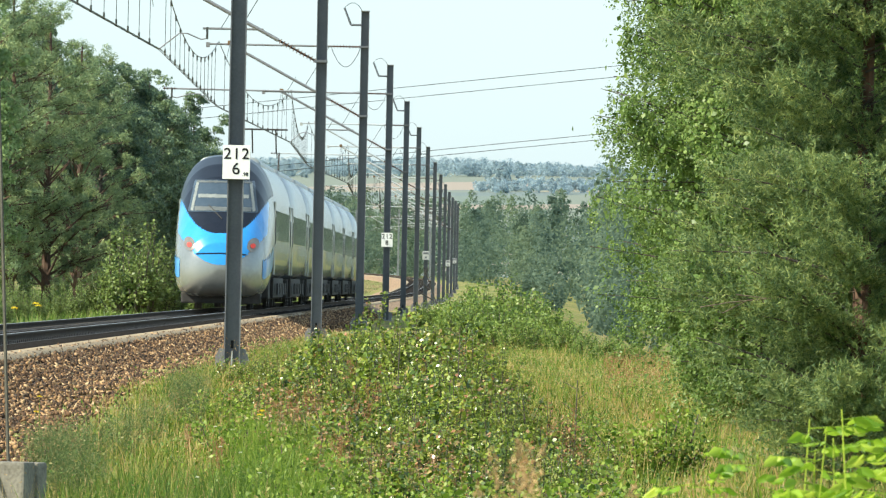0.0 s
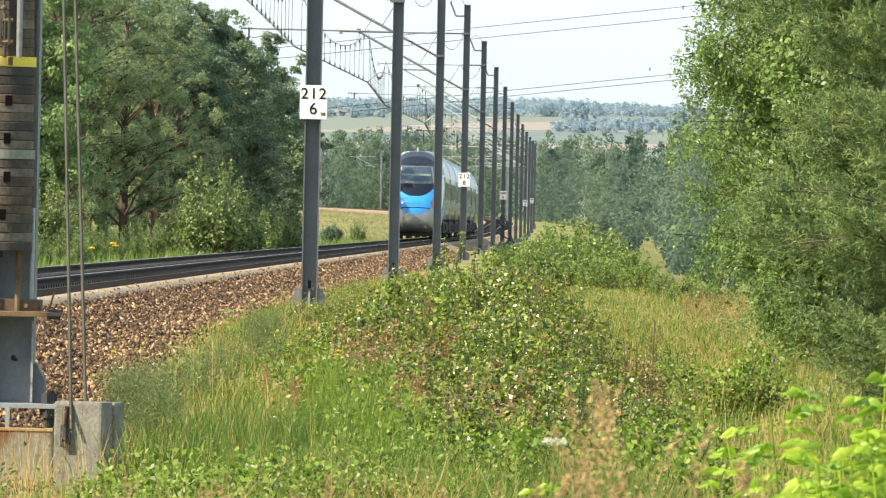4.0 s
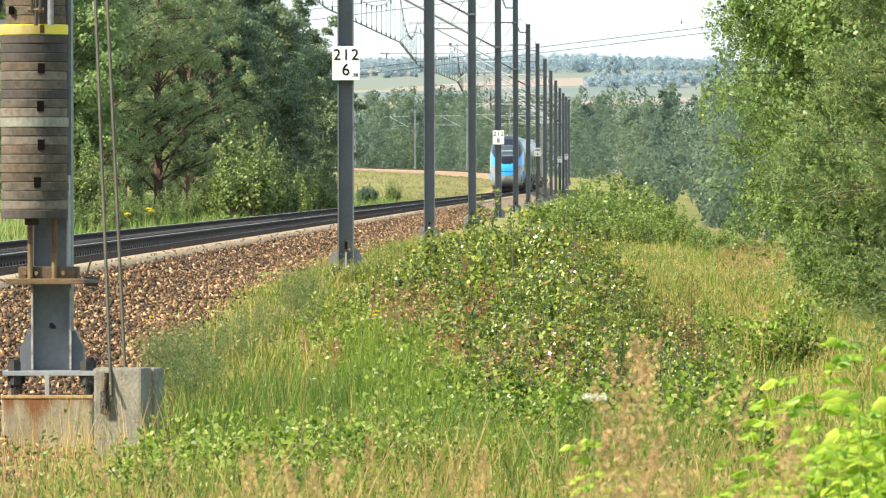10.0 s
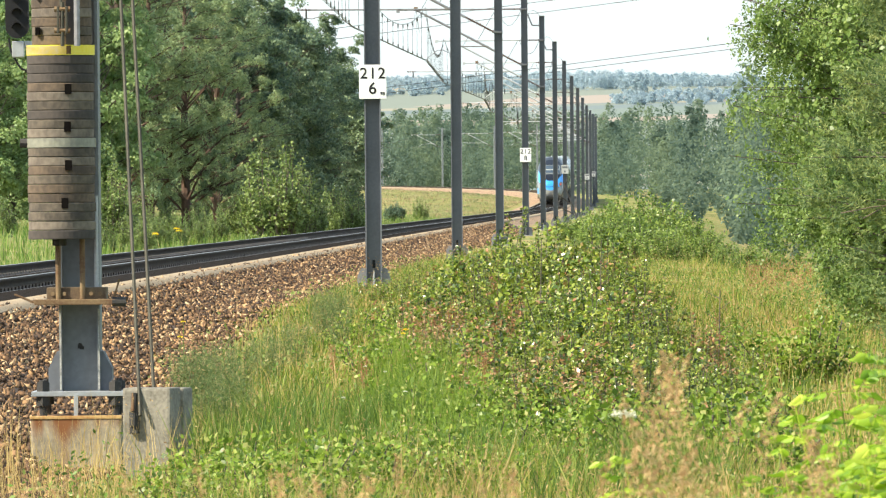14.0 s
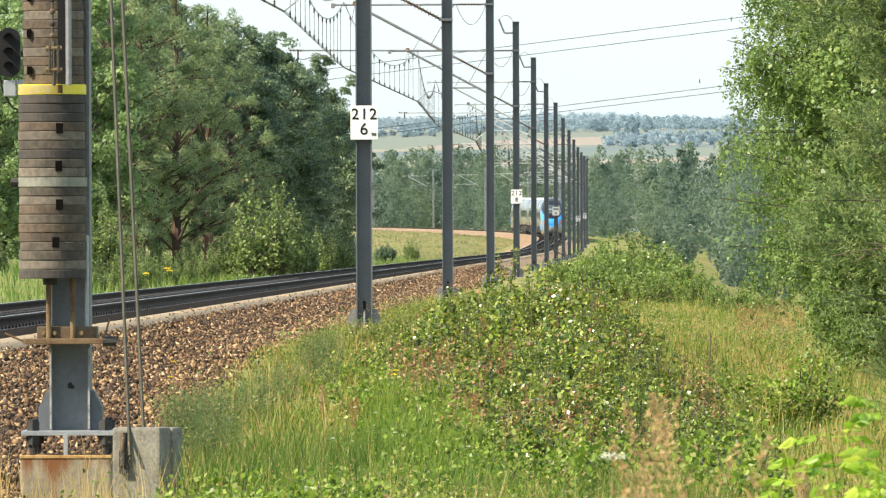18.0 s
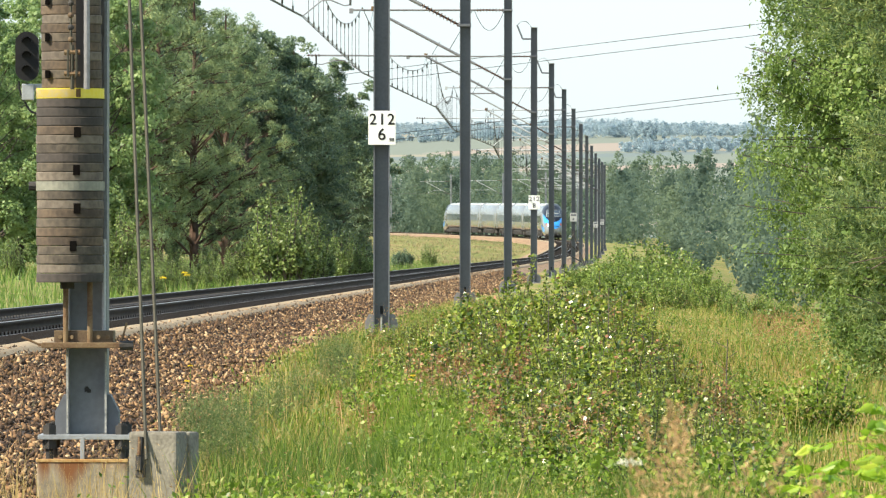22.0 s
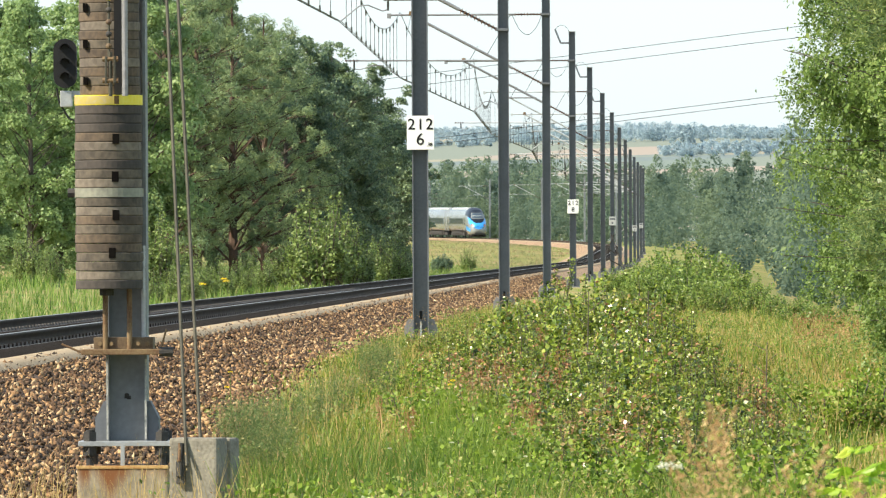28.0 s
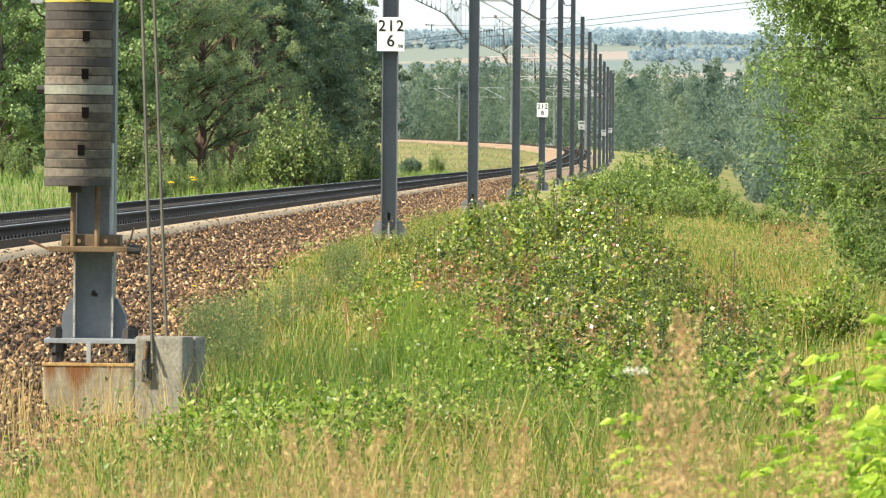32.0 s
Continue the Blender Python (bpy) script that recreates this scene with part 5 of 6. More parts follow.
wx, wy = [], []
while len(wx) < 430:
    y = RNG.uniform(660, 1740)
    c = float(np.interp(y, _Y, _X))
    x = c + RNG.uniform(13, 75)
    if y < 900 and x < 6 + (900 - y) * 0.012:
        continue
    wx.append(x)
    wy.append(y)
wx, wy = np.array(wx), np.array(wy)
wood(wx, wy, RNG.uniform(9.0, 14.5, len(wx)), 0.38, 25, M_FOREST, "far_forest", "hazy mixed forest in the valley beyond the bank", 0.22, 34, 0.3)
lx = RNG.uniform(-190, -10, 250)
ly = 1540 + RNG.uniform(0, 160, 250)
ok = np.abs(lx - np.interp(ly, _Y, _X)) > 14
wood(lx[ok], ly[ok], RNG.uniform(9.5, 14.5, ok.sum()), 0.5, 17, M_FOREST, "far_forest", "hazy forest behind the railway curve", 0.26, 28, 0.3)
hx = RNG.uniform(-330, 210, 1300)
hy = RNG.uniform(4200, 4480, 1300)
wood(hx, hy, RNG.uniform(4.0, 5.5, 1300) + 2.2 * wob(hx, hy, 0.02), 0.75, 56, M_HILLWOOD, "hill_wood", "line of trees along the far hilltop, tinted pale blue for haze", 0.85, 5, 0.8)
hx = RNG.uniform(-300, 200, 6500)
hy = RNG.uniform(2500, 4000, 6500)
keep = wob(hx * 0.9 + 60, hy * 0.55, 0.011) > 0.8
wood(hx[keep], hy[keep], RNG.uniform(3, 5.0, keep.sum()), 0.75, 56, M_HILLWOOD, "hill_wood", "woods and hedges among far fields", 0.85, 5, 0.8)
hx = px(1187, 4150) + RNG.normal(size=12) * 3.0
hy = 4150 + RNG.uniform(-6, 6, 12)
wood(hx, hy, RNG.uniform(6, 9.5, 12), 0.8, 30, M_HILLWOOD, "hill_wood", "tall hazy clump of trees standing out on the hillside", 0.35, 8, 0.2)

# ---- tensioning mast with counterweights ----
def disc_mesh(name, r, h, seed, material):
    """A concrete weight: a thick ring with worn rims."""
    rng = np.random.default_rng(seed)
    bm = B()
    n = 40
    rows = []
    for z, k in ((0, 0.985), (0.006, 1.0), (h - 0.006, 1.0), (h, 0.985)):
        rows.append([bm.verts.new((r * k * math.cos(2 * math.pi * i / n) * (1 + rng.normal() * 0.002), r * k * math.sin(2 * math.pi * i / n), z)) for i in range(n)])
    for a, b in zip(rows, rows[1:]):
        for i in range(n):
            bm.faces.new((a[i], a[(i + 1) % n], b[(i + 1) % n], b[i]))
    bm.faces.new(rows[0][::-1])
    bm.faces.new(rows[-1])
    me = bpy.data.meshes.new(name)
    bm.to_mesh(me)
    bm.free()
    me.materials.append(material)
    return me


M_WEIGHTS = [mat("weight_concrete_%s" % w, a, b, rough=0.92, scale=2.6, fine=26, bump=0.35, dist=0.006) for w, a, b in (
    ("grey", (0.125, 0.102, 0.075), (0.05, 0.042, 0.033)), ("brown", (0.13, 0.094, 0.062), (0.056, 0.042, 0.031)), ("pale", (0.19, 0.16, 0.123), (0.095, 0.078, 0.062)), ("dark", (0.07, 0.058, 0.05), (0.04, 0.035, 0.031)))]


def tension_mast():
    Y0 = 66.0
    x0 = -3.916
    th = tagged(new("tensioning_mast"), "grey steel tensioning mast bolted to a rust-stained concrete footing", "mast")
    th.matrix_world = pose(x0, Y0, 0)
    part("post", hbeam(B(), 0.288, 0.29, -0.03, 10.2, 0.02, 0.014), mat("pale_mast_paint", (0.20, 0.215, 0.225), (0.15, 0.16, 0.17), rough=0.55, metal=0.1, scale=2, fine=22, bump=0.1, dist=0.003), th)
    part("base_plate", box(B(), -0.335, 0.335, -0.30, 0.30, -0.065, -0.03, 0.004), M_GALV, th)
    for sx in (-1, 1):
        bm = B()
        vs = [bm.verts.new(p) for p in ((sx * 0.144, -0.1, -0.03), (sx * 0.225, -0.1, -0.03), (sx * 0.225, -0.1, 0.13), (sx * 0.165, -0.1, 0.25), (sx * 0.144, -0.1, 0.25))]
        f = bm.faces.new(vs)
        r = bmesh.ops.extrude_face_region(bm, geom=[f])
        for g in r["geom"]:
            if isinstance(g, bmesh.types.BMVert):
                g.co.y += 0.2
        bmesh.ops.recalc_face_normals(bm, faces=bm.faces)
        part("gusset", bm, M_STEEL, th)
        for yy in (-0.24, 0.24):
            bm = B()
            rod(bm, (sx * 0.255, yy, -0.22), (sx * 0.255, yy, 0.05), 0.028, seg=10)
            rod(bm, (sx * 0.255, yy, -0.03), (sx * 0.255, yy, 0.035), 0.05, seg=6)
            rod(bm, (sx * 0.255, yy, -0.13), (sx * 0.255, yy, -0.065), 0.055, seg=6)
            part("anchor_bolt", bm, M_UNDER, th)
    part("earth_strap", box(B(), -0.035, -0.005, -0.31, -0.30, -0.35, -0.05, 0.002), M_GALV, th)
    part("footing", box(B(), -0.34, 0.30, -0.34, 0.36, -0.95, -0.205, 0.018), M_STAINED, th, "pale concrete footing streaked with rust")
    # added strip paints the rusty top edge as it shines in sun
    part("lit_rim_strip", box(B(), -0.345, 0.305, -0.347, -0.33, -0.224, -0.2, 0.005), M_OCHRE, th, "added ochre strip drawn as the footing's rusty, sunlit top edge")
    bm = B()
    for ax, az, bx, bz in ((-0.022, 0.268, 0.012, 0.298), (-0.006, 0.262, 0.024, 0.287), (-0.016, 0.29, 0.006, 0.306)):
        box(bm, ax, bx, -0.0125, -0.0075, az, bz, 0.002)
    part("chipped_mark", bm, M_UNDER, th, "dark chipped mark on the post")
    for xx in (-0.135, 0.137):
        part("paint_drip", box(B(), xx - 0.006, xx + 0.006, -0.1475, -0.1445, -0.02, 0.55, 0.001), M_PALEDRIP, th, "pale paint drip down the post's edge")
    # stop bracket
    part("bracket_plate", box(B(), -0.215, 0.205, -0.40, -0.15, 0.595, 0.705, 0.006), M_OLIVE, th)
    part("bracket_bar", box(B(), -0.30, 0.27, -0.46, -0.40, 0.582, 0.622, 0.006), M_RUST, th)
    part("bar_stub", rod(B(), (0.25, -0.43, 0.602), (0.345, -0.43, 0.602), 0.034, seg=10), M_UNDER, th)
    part("bar_pin", rod(B(), (-0.44, -0.43, 0.66), (-0.30, -0.43, 0.60), 0.008, seg=6), M_RUST, th)
    part("spring_wire", rod(B(), (0.26, -0.43, 0.62), (0.30, -0.43, 0.76), 0.007, seg=6), M_RUST, th)
    for xx in (-0.13, 0.04):
        part("guide_rod", rod(B(), (xx, -0.42, 0.60), (xx, -0.42, 5.4), 0.020, seg=10), M_RUST, th)
    for xx in (-0.17, -0.09, 0.10, 0.165):
        part("bolt", rod(B(), (xx, -0.425, 0.66), (xx, -0.39, 0.66), 0.016, seg=6), M_RUST, th)
    part("cable_pipe", rod(B(), (0.125, -0.17, 0.70), (0.125, -0.17, 1.35), 0.016, seg=10), M_GALV, th)
    part("upper_guide", rod(B(), (0.035, -0.73, 2.40), (0.035, -0.73, 5.2), 0.022, seg=10), M_TUBE, th)

    # the weights hang on their own rod, before the post
    wt = tagged(new("counterweight_stack"), "stack of grey-brown concrete counterweight discs with a yellow band", "counterweight")
    cx = x0 - 0.098
    wt.matrix_world = pose(cx, Y0 - 0.45, 0)
    rng = np.random.default_rng(5)
    meshes = [disc_mesh("disc", 0.236, 0.0625, 200 + i, M_WEIGHTS[i]) for i in range(4)]
    z = 1.045
    pattern = [3, 2, 0, 0, 1, 1, 0, 1, 2, 0, 2, 0, 3, 0, 2, 1, 3, 3, 3]
    for i, k in enumerate(pattern):
        ob = new("disc", meshes[k])
        ob.parent = wt
        ob.matrix_local = pose(rng.normal() * 0.003, rng.normal() * 0.003, z, 0, 0, rng.uniform(0, 360))
        z += 0.0645
        if i == 9:
            part("clamp_band", rod(B(), (0, 0, z + 0.001), (0, 0, z + 0.066), 0.243, seg=40), M_BAND, wt, "greenish steel clamp band")
            part("band_lug", rod(B(), (-0.29, -0.02, z + 0.033), (-0.236, -0.02, z + 0.033), 0.032, seg=8), M_UNDER, wt)
            z += 0.0685
    # black boxes on the rims stand for the shade inside the slots
    for xc, zc in ((0.035, 1.30), (0.062, 1.565), (0.058, 1.835), (0.064, 2.10)):
        part("slot", box(B(), xc - 0.024, xc + 0.024, -0.2395, -0.18, zc - 0.036, zc + 0.036), M_SLOT, wt, "black box drawn as a shaded hanging slot")
    part("yellow_band", rod(B(), (0, 0, z), (0, 0, z + 0.07), 0.240, seg=40), M_YELLOW, wt, "chipped yellow marking band")
    for a0, a1, m_, lab in ((187, 282, M_CREAM, "faded cream part of the marking band"), (283, 291, M_RUST, "")):
        bm = B()
        rows = [[bm.verts.new((0.2425 * math.cos(radians(a)), 0.2425 * math.sin(radians(a)), z + dz)) for a in np.linspace(a0, a1, 14)] for dz in (0.006, 0.064)]
        for i in range(13):
            bm.faces.new((rows[0][i], rows[0][i + 1], rows[1][i + 1], rows[1][i]))
        bmesh.ops.solidify(bm, geom=bm.faces[:], thickness=0.004)
        part("worn_paint", bm, m_, wt, lab)
    part("foot_nut", rod(B(), (-0.02, 0, 1.0), (-0.02, 0, 1.045), 0.05, seg=8), M_UNDER, wt)
    top = z + 0.07
    # the second stack, behind and a little higher
    w2 = tagged(new("counterweight_stack"), "second stack of brown concrete discs behind the yellow band", "counterweight")
    w2.matrix_world = pose(cx + 0.005, Y0 - 0.40, 0)
    zz = top + 0.003
    for i in range(26):
        ob = new("disc", meshes[[1, 0, 1, 2][i % 4]])
        ob.parent = w2
        ob.matrix_local = pose(rng.normal() * 0.004, rng.normal() * 0.003, zz, 0, 0, rng.uniform(0, 360)) @ Matrix.Diagonal((0.90, 0.90, 1, 1))
        # again a black box in place of the slot's shaded inside
        if i % 4 == 1:
            part("slot", box(B(), -0.175, -0.145, -0.185, -0.13, zz + 0.004, zz + 0.06), M_SLOT, w2)
        zz += 0.0645
    # long black box imitates the shade of the slot round the rod
    part("rod_slot_shade", box(B(), 0.045, 0.105, -0.2145, -0.10, top + 0.004, top + 1.66), M_BLACK, w2, "black box drawn as the shaded slot through the discs")
    # tensioning chain and links before the upper stack
    ch = tagged(new("tension_chain"), "steel rod with links and turnbuckle above the counterweight", "chain")
    ch.matrix_world = pose(cx + 0.03, Y0 - 0.72, 0)
    part("pull_rod", rod(B(), (0.0, 0, top - 0.01), (0.0, 0, top + 0.30), 0.014, seg=8), M_STAY, ch)
    for sx in (-0.03, 0.03):
        part("link_plate", box(B(), sx - 0.008, sx + 0.008, -0.02, 0.02, top + 0.08, top + 0.27, 0.004), M_STAY, ch)
    for k in range(2):
        part("link_pin", rod(B(), (-0.055, 0, top + 0.10 + 0.15 * k), (0.055, 0, top + 0.10 + 0.15 * k), 0.018, seg=8), M_RUST, ch)
    for k in range(12):
        bm = B()
        bmesh.ops.create_uvsphere(bm, u_segments=8, v_segments=6, radius=0.022, matrix=pose(-0.01, 0, top + 0.34 + k * 0.085))
        part("chain_link", bm, M_UNDER if k % 2 else (M_YELLOW if k in (4, 10) else M_OLIVE), ch)
    part("chain_rod", rod(B(), (-0.01, 0, top + 0.27), (-0.01, 0, top + 1.4), 0.010, seg=6), M_STAY, ch)


M_SLOT = mat("shadowed_slot", (0.006, 0.005, 0.005), (0.009, 0.008, 0.007), rough=1.0, spec=0.0, bump=0)
# rust ochre brightened to hold the rim's sunlight
M_OCHRE = mat("sunlit_rust_rim", (0.52, 0.36, 0.15), (0.36, 0.18, 0.06), rough=0.9, scale=9, fine=50, bump=0.2, dist=0.004)
M_PALEDRIP = mat("pale_paint_drip", (0.42, 0.42, 0.38), (0.2, 0.2, 0.19), rough=0.7, scale=14, fine=60, bump=0.1, dist=0.002)
M_CREAM = mat("faded_yellow_paint", (0.60, 0.52, 0.30), (0.66, 0.55, 0.14), rough=0.7, scale=12, fine=50, bump=0.2, dist=0.003)
M_BAND = mat("green_grey_band", (0.25, 0.25, 0.195), (0.16, 0.16, 0.13), rough=0.6, metal=0.2, scale=5, fine=30, bump=0.2, dist=0.003)


def stained_mat():
    m = mat("rust_streaked_concrete", (0.35, 0.30, 0.215), (0.20, 0.17, 0.12), rough=0.92, scale=4, fine=40, bump=0.3, dist=0.008)
    N, Lk = m.node_tree.nodes, m.node_tree.links
    p = N["Principled BSDF"]
    old = p.inputs["Base Color"].links[0].from_socket
    tc = N.new("ShaderNodeTexCoord")
    mp = N.new("ShaderNodeMapping")
    mp.inputs["Scale"].default_value = (9, 9, 0.9)
    Lk.new(tc.outputs["Object"], mp.inputs[0])
    nz = N.new("ShaderNodeTexNoise")
    nz.inputs["Scale"].default_value, nz.inputs["Detail"].default_value = 1.0, 4
    Lk.new(mp.outputs[0], nz.inputs[0])
    sp = N.new("ShaderNodeSeparateXYZ")
    Lk.new(tc.outputs["Object"], sp.inputs[0])
    mr = N.new("ShaderNodeMapRange")
    mr.inputs[1].default_value, mr.inputs[2].default_value = -0.42, -0.2
    mr.inputs[3].default_value, mr.inputs[4].default_value = 0.02, 0.45
    Lk.new(sp.outputs[2], mr.inputs[0])
    ad = N.new("ShaderNodeMath")
    ad.operation = "ADD"
    Lk.new(nz.outputs[0], ad.inputs[0])
    Lk.new(mr.outputs[0], ad.inputs[1])
    near = N.new("ShaderNodeMath")
    near.operation = "ADD"
    near.inputs[1].default_value = 0.09
    Lk.new(sp.outputs[0], near.inputs[0])
    side = N.new("ShaderNodeMath")
    side.operation = "ABSOLUTE"
    Lk.new(near.outputs[0], side.inputs[0])
    run = N.new("ShaderNodeMapRange")
    run.inputs[1].default_value, run.inputs[2].default_value = 0.02, 0.13
    run.inputs[3].default_value, run.inputs[4].default_value = 0.24, 0.0
    Lk.new(side.outputs[0], run.inputs[0])
    both = N.new("ShaderNodeMath")
    both.operation = "ADD"
    Lk.new(ad.outputs[0], both.inputs[0])
    Lk.new(run.outputs[0], both.inputs[1])
    rp = N.new("ShaderNodeMapRange")
    rp.inputs[1].default_value, rp.inputs[2].default_value = 0.70, 1.0
    Lk.new(both.outputs[0], rp.inputs[0])
    mx = N.new("ShaderNodeMix")
    mx.data_type = "RGBA"
    Lk.new(rp.outputs[0], mx.inputs[0])
    Lk.new(old, mx.inputs[6])
    mx.inputs[7].default_value = (0.19, 0.075, 0.025, 1)
    Lk.new(mx.outputs[2], p.inputs["Base Color"])
    return m


M_STAINED = stained_mat()
tension_mast()

# anchor block with two stays
anchor = tagged(new("anchor_block"), "weathered concrete anchor block for the mast's stays", "concrete block")
anchor.matrix_world = pose(-3.185, 62.2, 0.03, 0, 0, -17)
part("block", box(B(), -0.175, 0.165, -0.20, 0.02, -1.1, 0.035, 0.02), M_CONC, anchor)
part("rear_block", box(B(), -0.15, 0.178, 0.03, 0.22, -1.1, 0.03, 0.02), M_CONC, anchor)
part("eye_bolt", rod(B(), (-0.08, -0.25, -0.22), (-0.08, -0.22, 0.0), 0.022, seg=8), M_UNDER, anchor)
part("anchor_plate", box(B(), -0.11, -0.05, -0.245, -0.20, -0.27, -0.12, 0.006), M_UNDER, anchor)
part("shackle", rod(B(), (-0.08, -0.255, -0.12), (-0.083, -0.23, 0.0), 0.012, seg=8), M_RUST, anchor)
for a, b in (((-3.285, 61.95, -0.12), (-3.86, 65.9, 9.4)), ((-3.205, 62.2, 0.02), (-3.84, 65.9, 9.6))):
    st = tagged(new("mast_stay"), "thin brown steel stay rod running up to the mast", "stay rod", "mast stays")
    part("stay_rod", rod(B(), a, b, 0.0115, seg=8), M_STAY, st)

# signal behind the mast, on the far side of the track
# greyer than the black head: sun on the hood tops is in the colour
M_HOOD = mat("sunlit_hood_black", (0.06, 0.06, 0.065), (0.045, 0.045, 0.05), rough=0.3, bump=0)
sig = tagged(new("railway_signal"), "black three-lamp railway signal on a slim post beyond the track", "signal")
sx0, sy0 = px(165, 170), 170.0
sg = float(ground_z(sx0, sy0))
sig.matrix_world = pose(sx0, sy0, sg)
part("pole", rod(B(), (0, 0, -0.2), (0, 0, 4.6), 0.06, 0.05, 12), M_GALV, sig)
bm = B()
hx = px(89, 170) - sx0
hz = EYE + (397 - 61) * 170 / 16500.0 - sg
vs = []
n = 28
for i in range(n):
    a = 2 * math.pi * i / n
    vs.append(bm.verts.new((hx + 0.215 * math.cos(a), -0.22, hz + 0.235 * (1 if math.sin(a) > 0 else -1) + 0.215 * math.sin(a))))
f = bm.faces.new(vs)
r = bmesh.ops.extrude_face_region(bm, geom=[f])
for g in r["geom"]:
    if isinstance(g, bmesh.types.BMVert):
        g.co.y += 0.14
bmesh.ops.recalc_face_normals(bm, faces=bm.faces)
head = part("signal_head", bm, M_BLACK, sig, "black oval signal head")
for k in (-1, 0, 1):
    z = hz + k * 0.26
    part("lens", rod(B(), (hx, -0.235, z), (hx, -0.215, z), 0.07, seg=16), M_BLACK, head)
    bm = B()
    for i in range(9):
        a0, a1 = math.pi * i / 9, math.pi * (i + 1) / 9
        vs = [bm.verts.new((hx + 0.095 * math.cos(a), y, z + 0.095 * math.sin(a))) for a, y in ((a0, -0.22), (a1, -0.22), (a1, -0.36), (a0, -0.36))]
        bm.faces.new(vs)
    bmesh.ops.solidify(bm, geom=bm.faces[:], thickness=0.006)
    part("hood", bm, M_HOOD, head)
part("bracket_arm", box(B(), hx - 0.05, 0.02, -0.05, 0.05, hz - 0.62, hz - 0.5, 0.01), M_GALV, sig)
part("junction_box", box(B(), hx - 0.10, hx + 0.12, -0.16, 0.02, hz - 0.80, hz - 0.50, 0.02), M_GALV, sig)
part("cable", tube_path(B(), [(hx - 0.16, -0.1, hz - 0.45), (hx - 0.12, -0.1, hz - 0.7), (hx + 0.05, -0.08, hz - 1.0), (0.0, -0.06, hz - 1.3)], 0.018, 6), M_BLACK, sig)
for k in (-0.12, 0.0, 0.12):
    part("leg", rod(B(), (k, 0, -0.15), (k * 0.6, 0, 0.32), 0.025, seg=6), M_RUST, sig)

# lattice brace at a far mast
brace = tagged(new("mast_brace"), "dark crossed struts bracing a far mast", "brace")
p = track(MAST_S[6], MAST_LAT)
brace.matrix_world = pose(p.x, p.y - 0.2, p.z - 0.45)
for a, b in (((-0.1, 0, 2.3), (0.75, -0.4, 0.0)), ((-0.75, -0.4, 0.0), (0.1, 0, 2.3)), ((-0.45, -0.3, 0.9), (0.5, -0.3, 0.4)), ((-0.45, -0.2, 1.6), (0.3, -0.2, 1.0))):
    part("strut", rod(B(), a, b, 0.035, seg=6), M_UNDER, brace)

# ---- foreground plants ----
def ovate(base, tip_dir, width_dir, length, width, fold=0.12):
    """Pointed leaflets as two folded halves (quads)."""
    n = len(base)
    L = length[:, None]
    W = width[:, None]
    up = unit(np.cross(tip_dir, width_dir))
    tip = base + tip_dir * L - up * L * 0.10
    l1 = base + tip_dir * L * 0.30 + width_dir * W * 0.5 + up * W * fold
    l2 = base + tip_dir * L * 0.68 + width_dir * W * 0.36 + up * W * fold * 0.6
    r1 = base + tip_dir * L * 0.30 - width_dir * W * 0.5 + up * W * fold
    r2 = base + tip_dir * L * 0.68 - width_dir * W * 0.36 + up * W * fold * 0.6
    V = np.stack([base, l1, l2, tip, r2, r1], 1).reshape(-1, 3)
    k = np.arange(n)[:, None] * 6
    return V, np.concatenate([k + [0, 1, 2, 3], k + [0, 3, 4, 5]], 0)


def make_sapling(seed, H, n_leaf, reach):
    """A young ash-leaved maple: green stems with feathered leaves."""
    rng = np.random.default_rng(seed)
    th = new("sapling")
    bm = B()
    bases, tips, wides, lens = [], [], [], []
    for k in range(6):
        a = rng.uniform(0, 2 * math.pi)
        e = Vector((reach * math.cos(a) * rng.uniform(0.2, 1), reach * math.sin(a) * rng.uniform(0.2, 1), H * rng.uniform(0.7, 1.05)))
        s = Vector((0.1 * e.x, 0.1 * e.y, -0.05))
        mid = s.lerp(e, 0.5) + Vector((0, 0, 0.05))
        rod(bm, s, mid, 0.006, 0.0045, 6)
        rod(bm, mid, e, 0.0045, 0.002, 6)
        for j in range(n_leaf // 6):
            t = 0.45 + 0.56 * (j + rng.uniform(0, 0.8)) / (n_leaf // 6)
            p = s.lerp(mid, t * 2) if t < 0.5 else mid.lerp(e, min(1, t * 2 - 1))
            b = rng.uniform(0, 2 * math.pi)
            d = Vector((math.cos(b), math.sin(b), rng.uniform(-0.25, 0.45))).normalized()
            q = p + d * 0.13
            rod(bm, p, q, 0.002, 0.0012, 4)
            side = d.cross(Vector((0, 0, 1))).normalized()
            for f, sg in ((0.4, 1), (0.4, -1), (0.68, 1), (0.68, -1), (0.9, 1), (0.9, -1), (1.0, 0)):
                bases.append(p.lerp(q, f))
                dd = (d * 0.75 + side * sg * 0.8 + Vector((0, 0, -0.5))).normalized()
                tips.append(dd)
                wides.append((dd.cross(Vector((rng.normal() * 0.9, -0.9 + rng.normal() * 0.7, 0.8)))).normalized())
                lens.append(rng.uniform(0.042, 0.074))
    part("stem", bm, M_LIME, th)
    lens = np.array(lens)
    V, F = ovate(np.array(bases), np.array(tips), np.array(wides), lens, lens * 0.5)
    ob = new("foliage", mesh_np("foliage", V, F, M_LIME))
    ob.parent = th
    return th


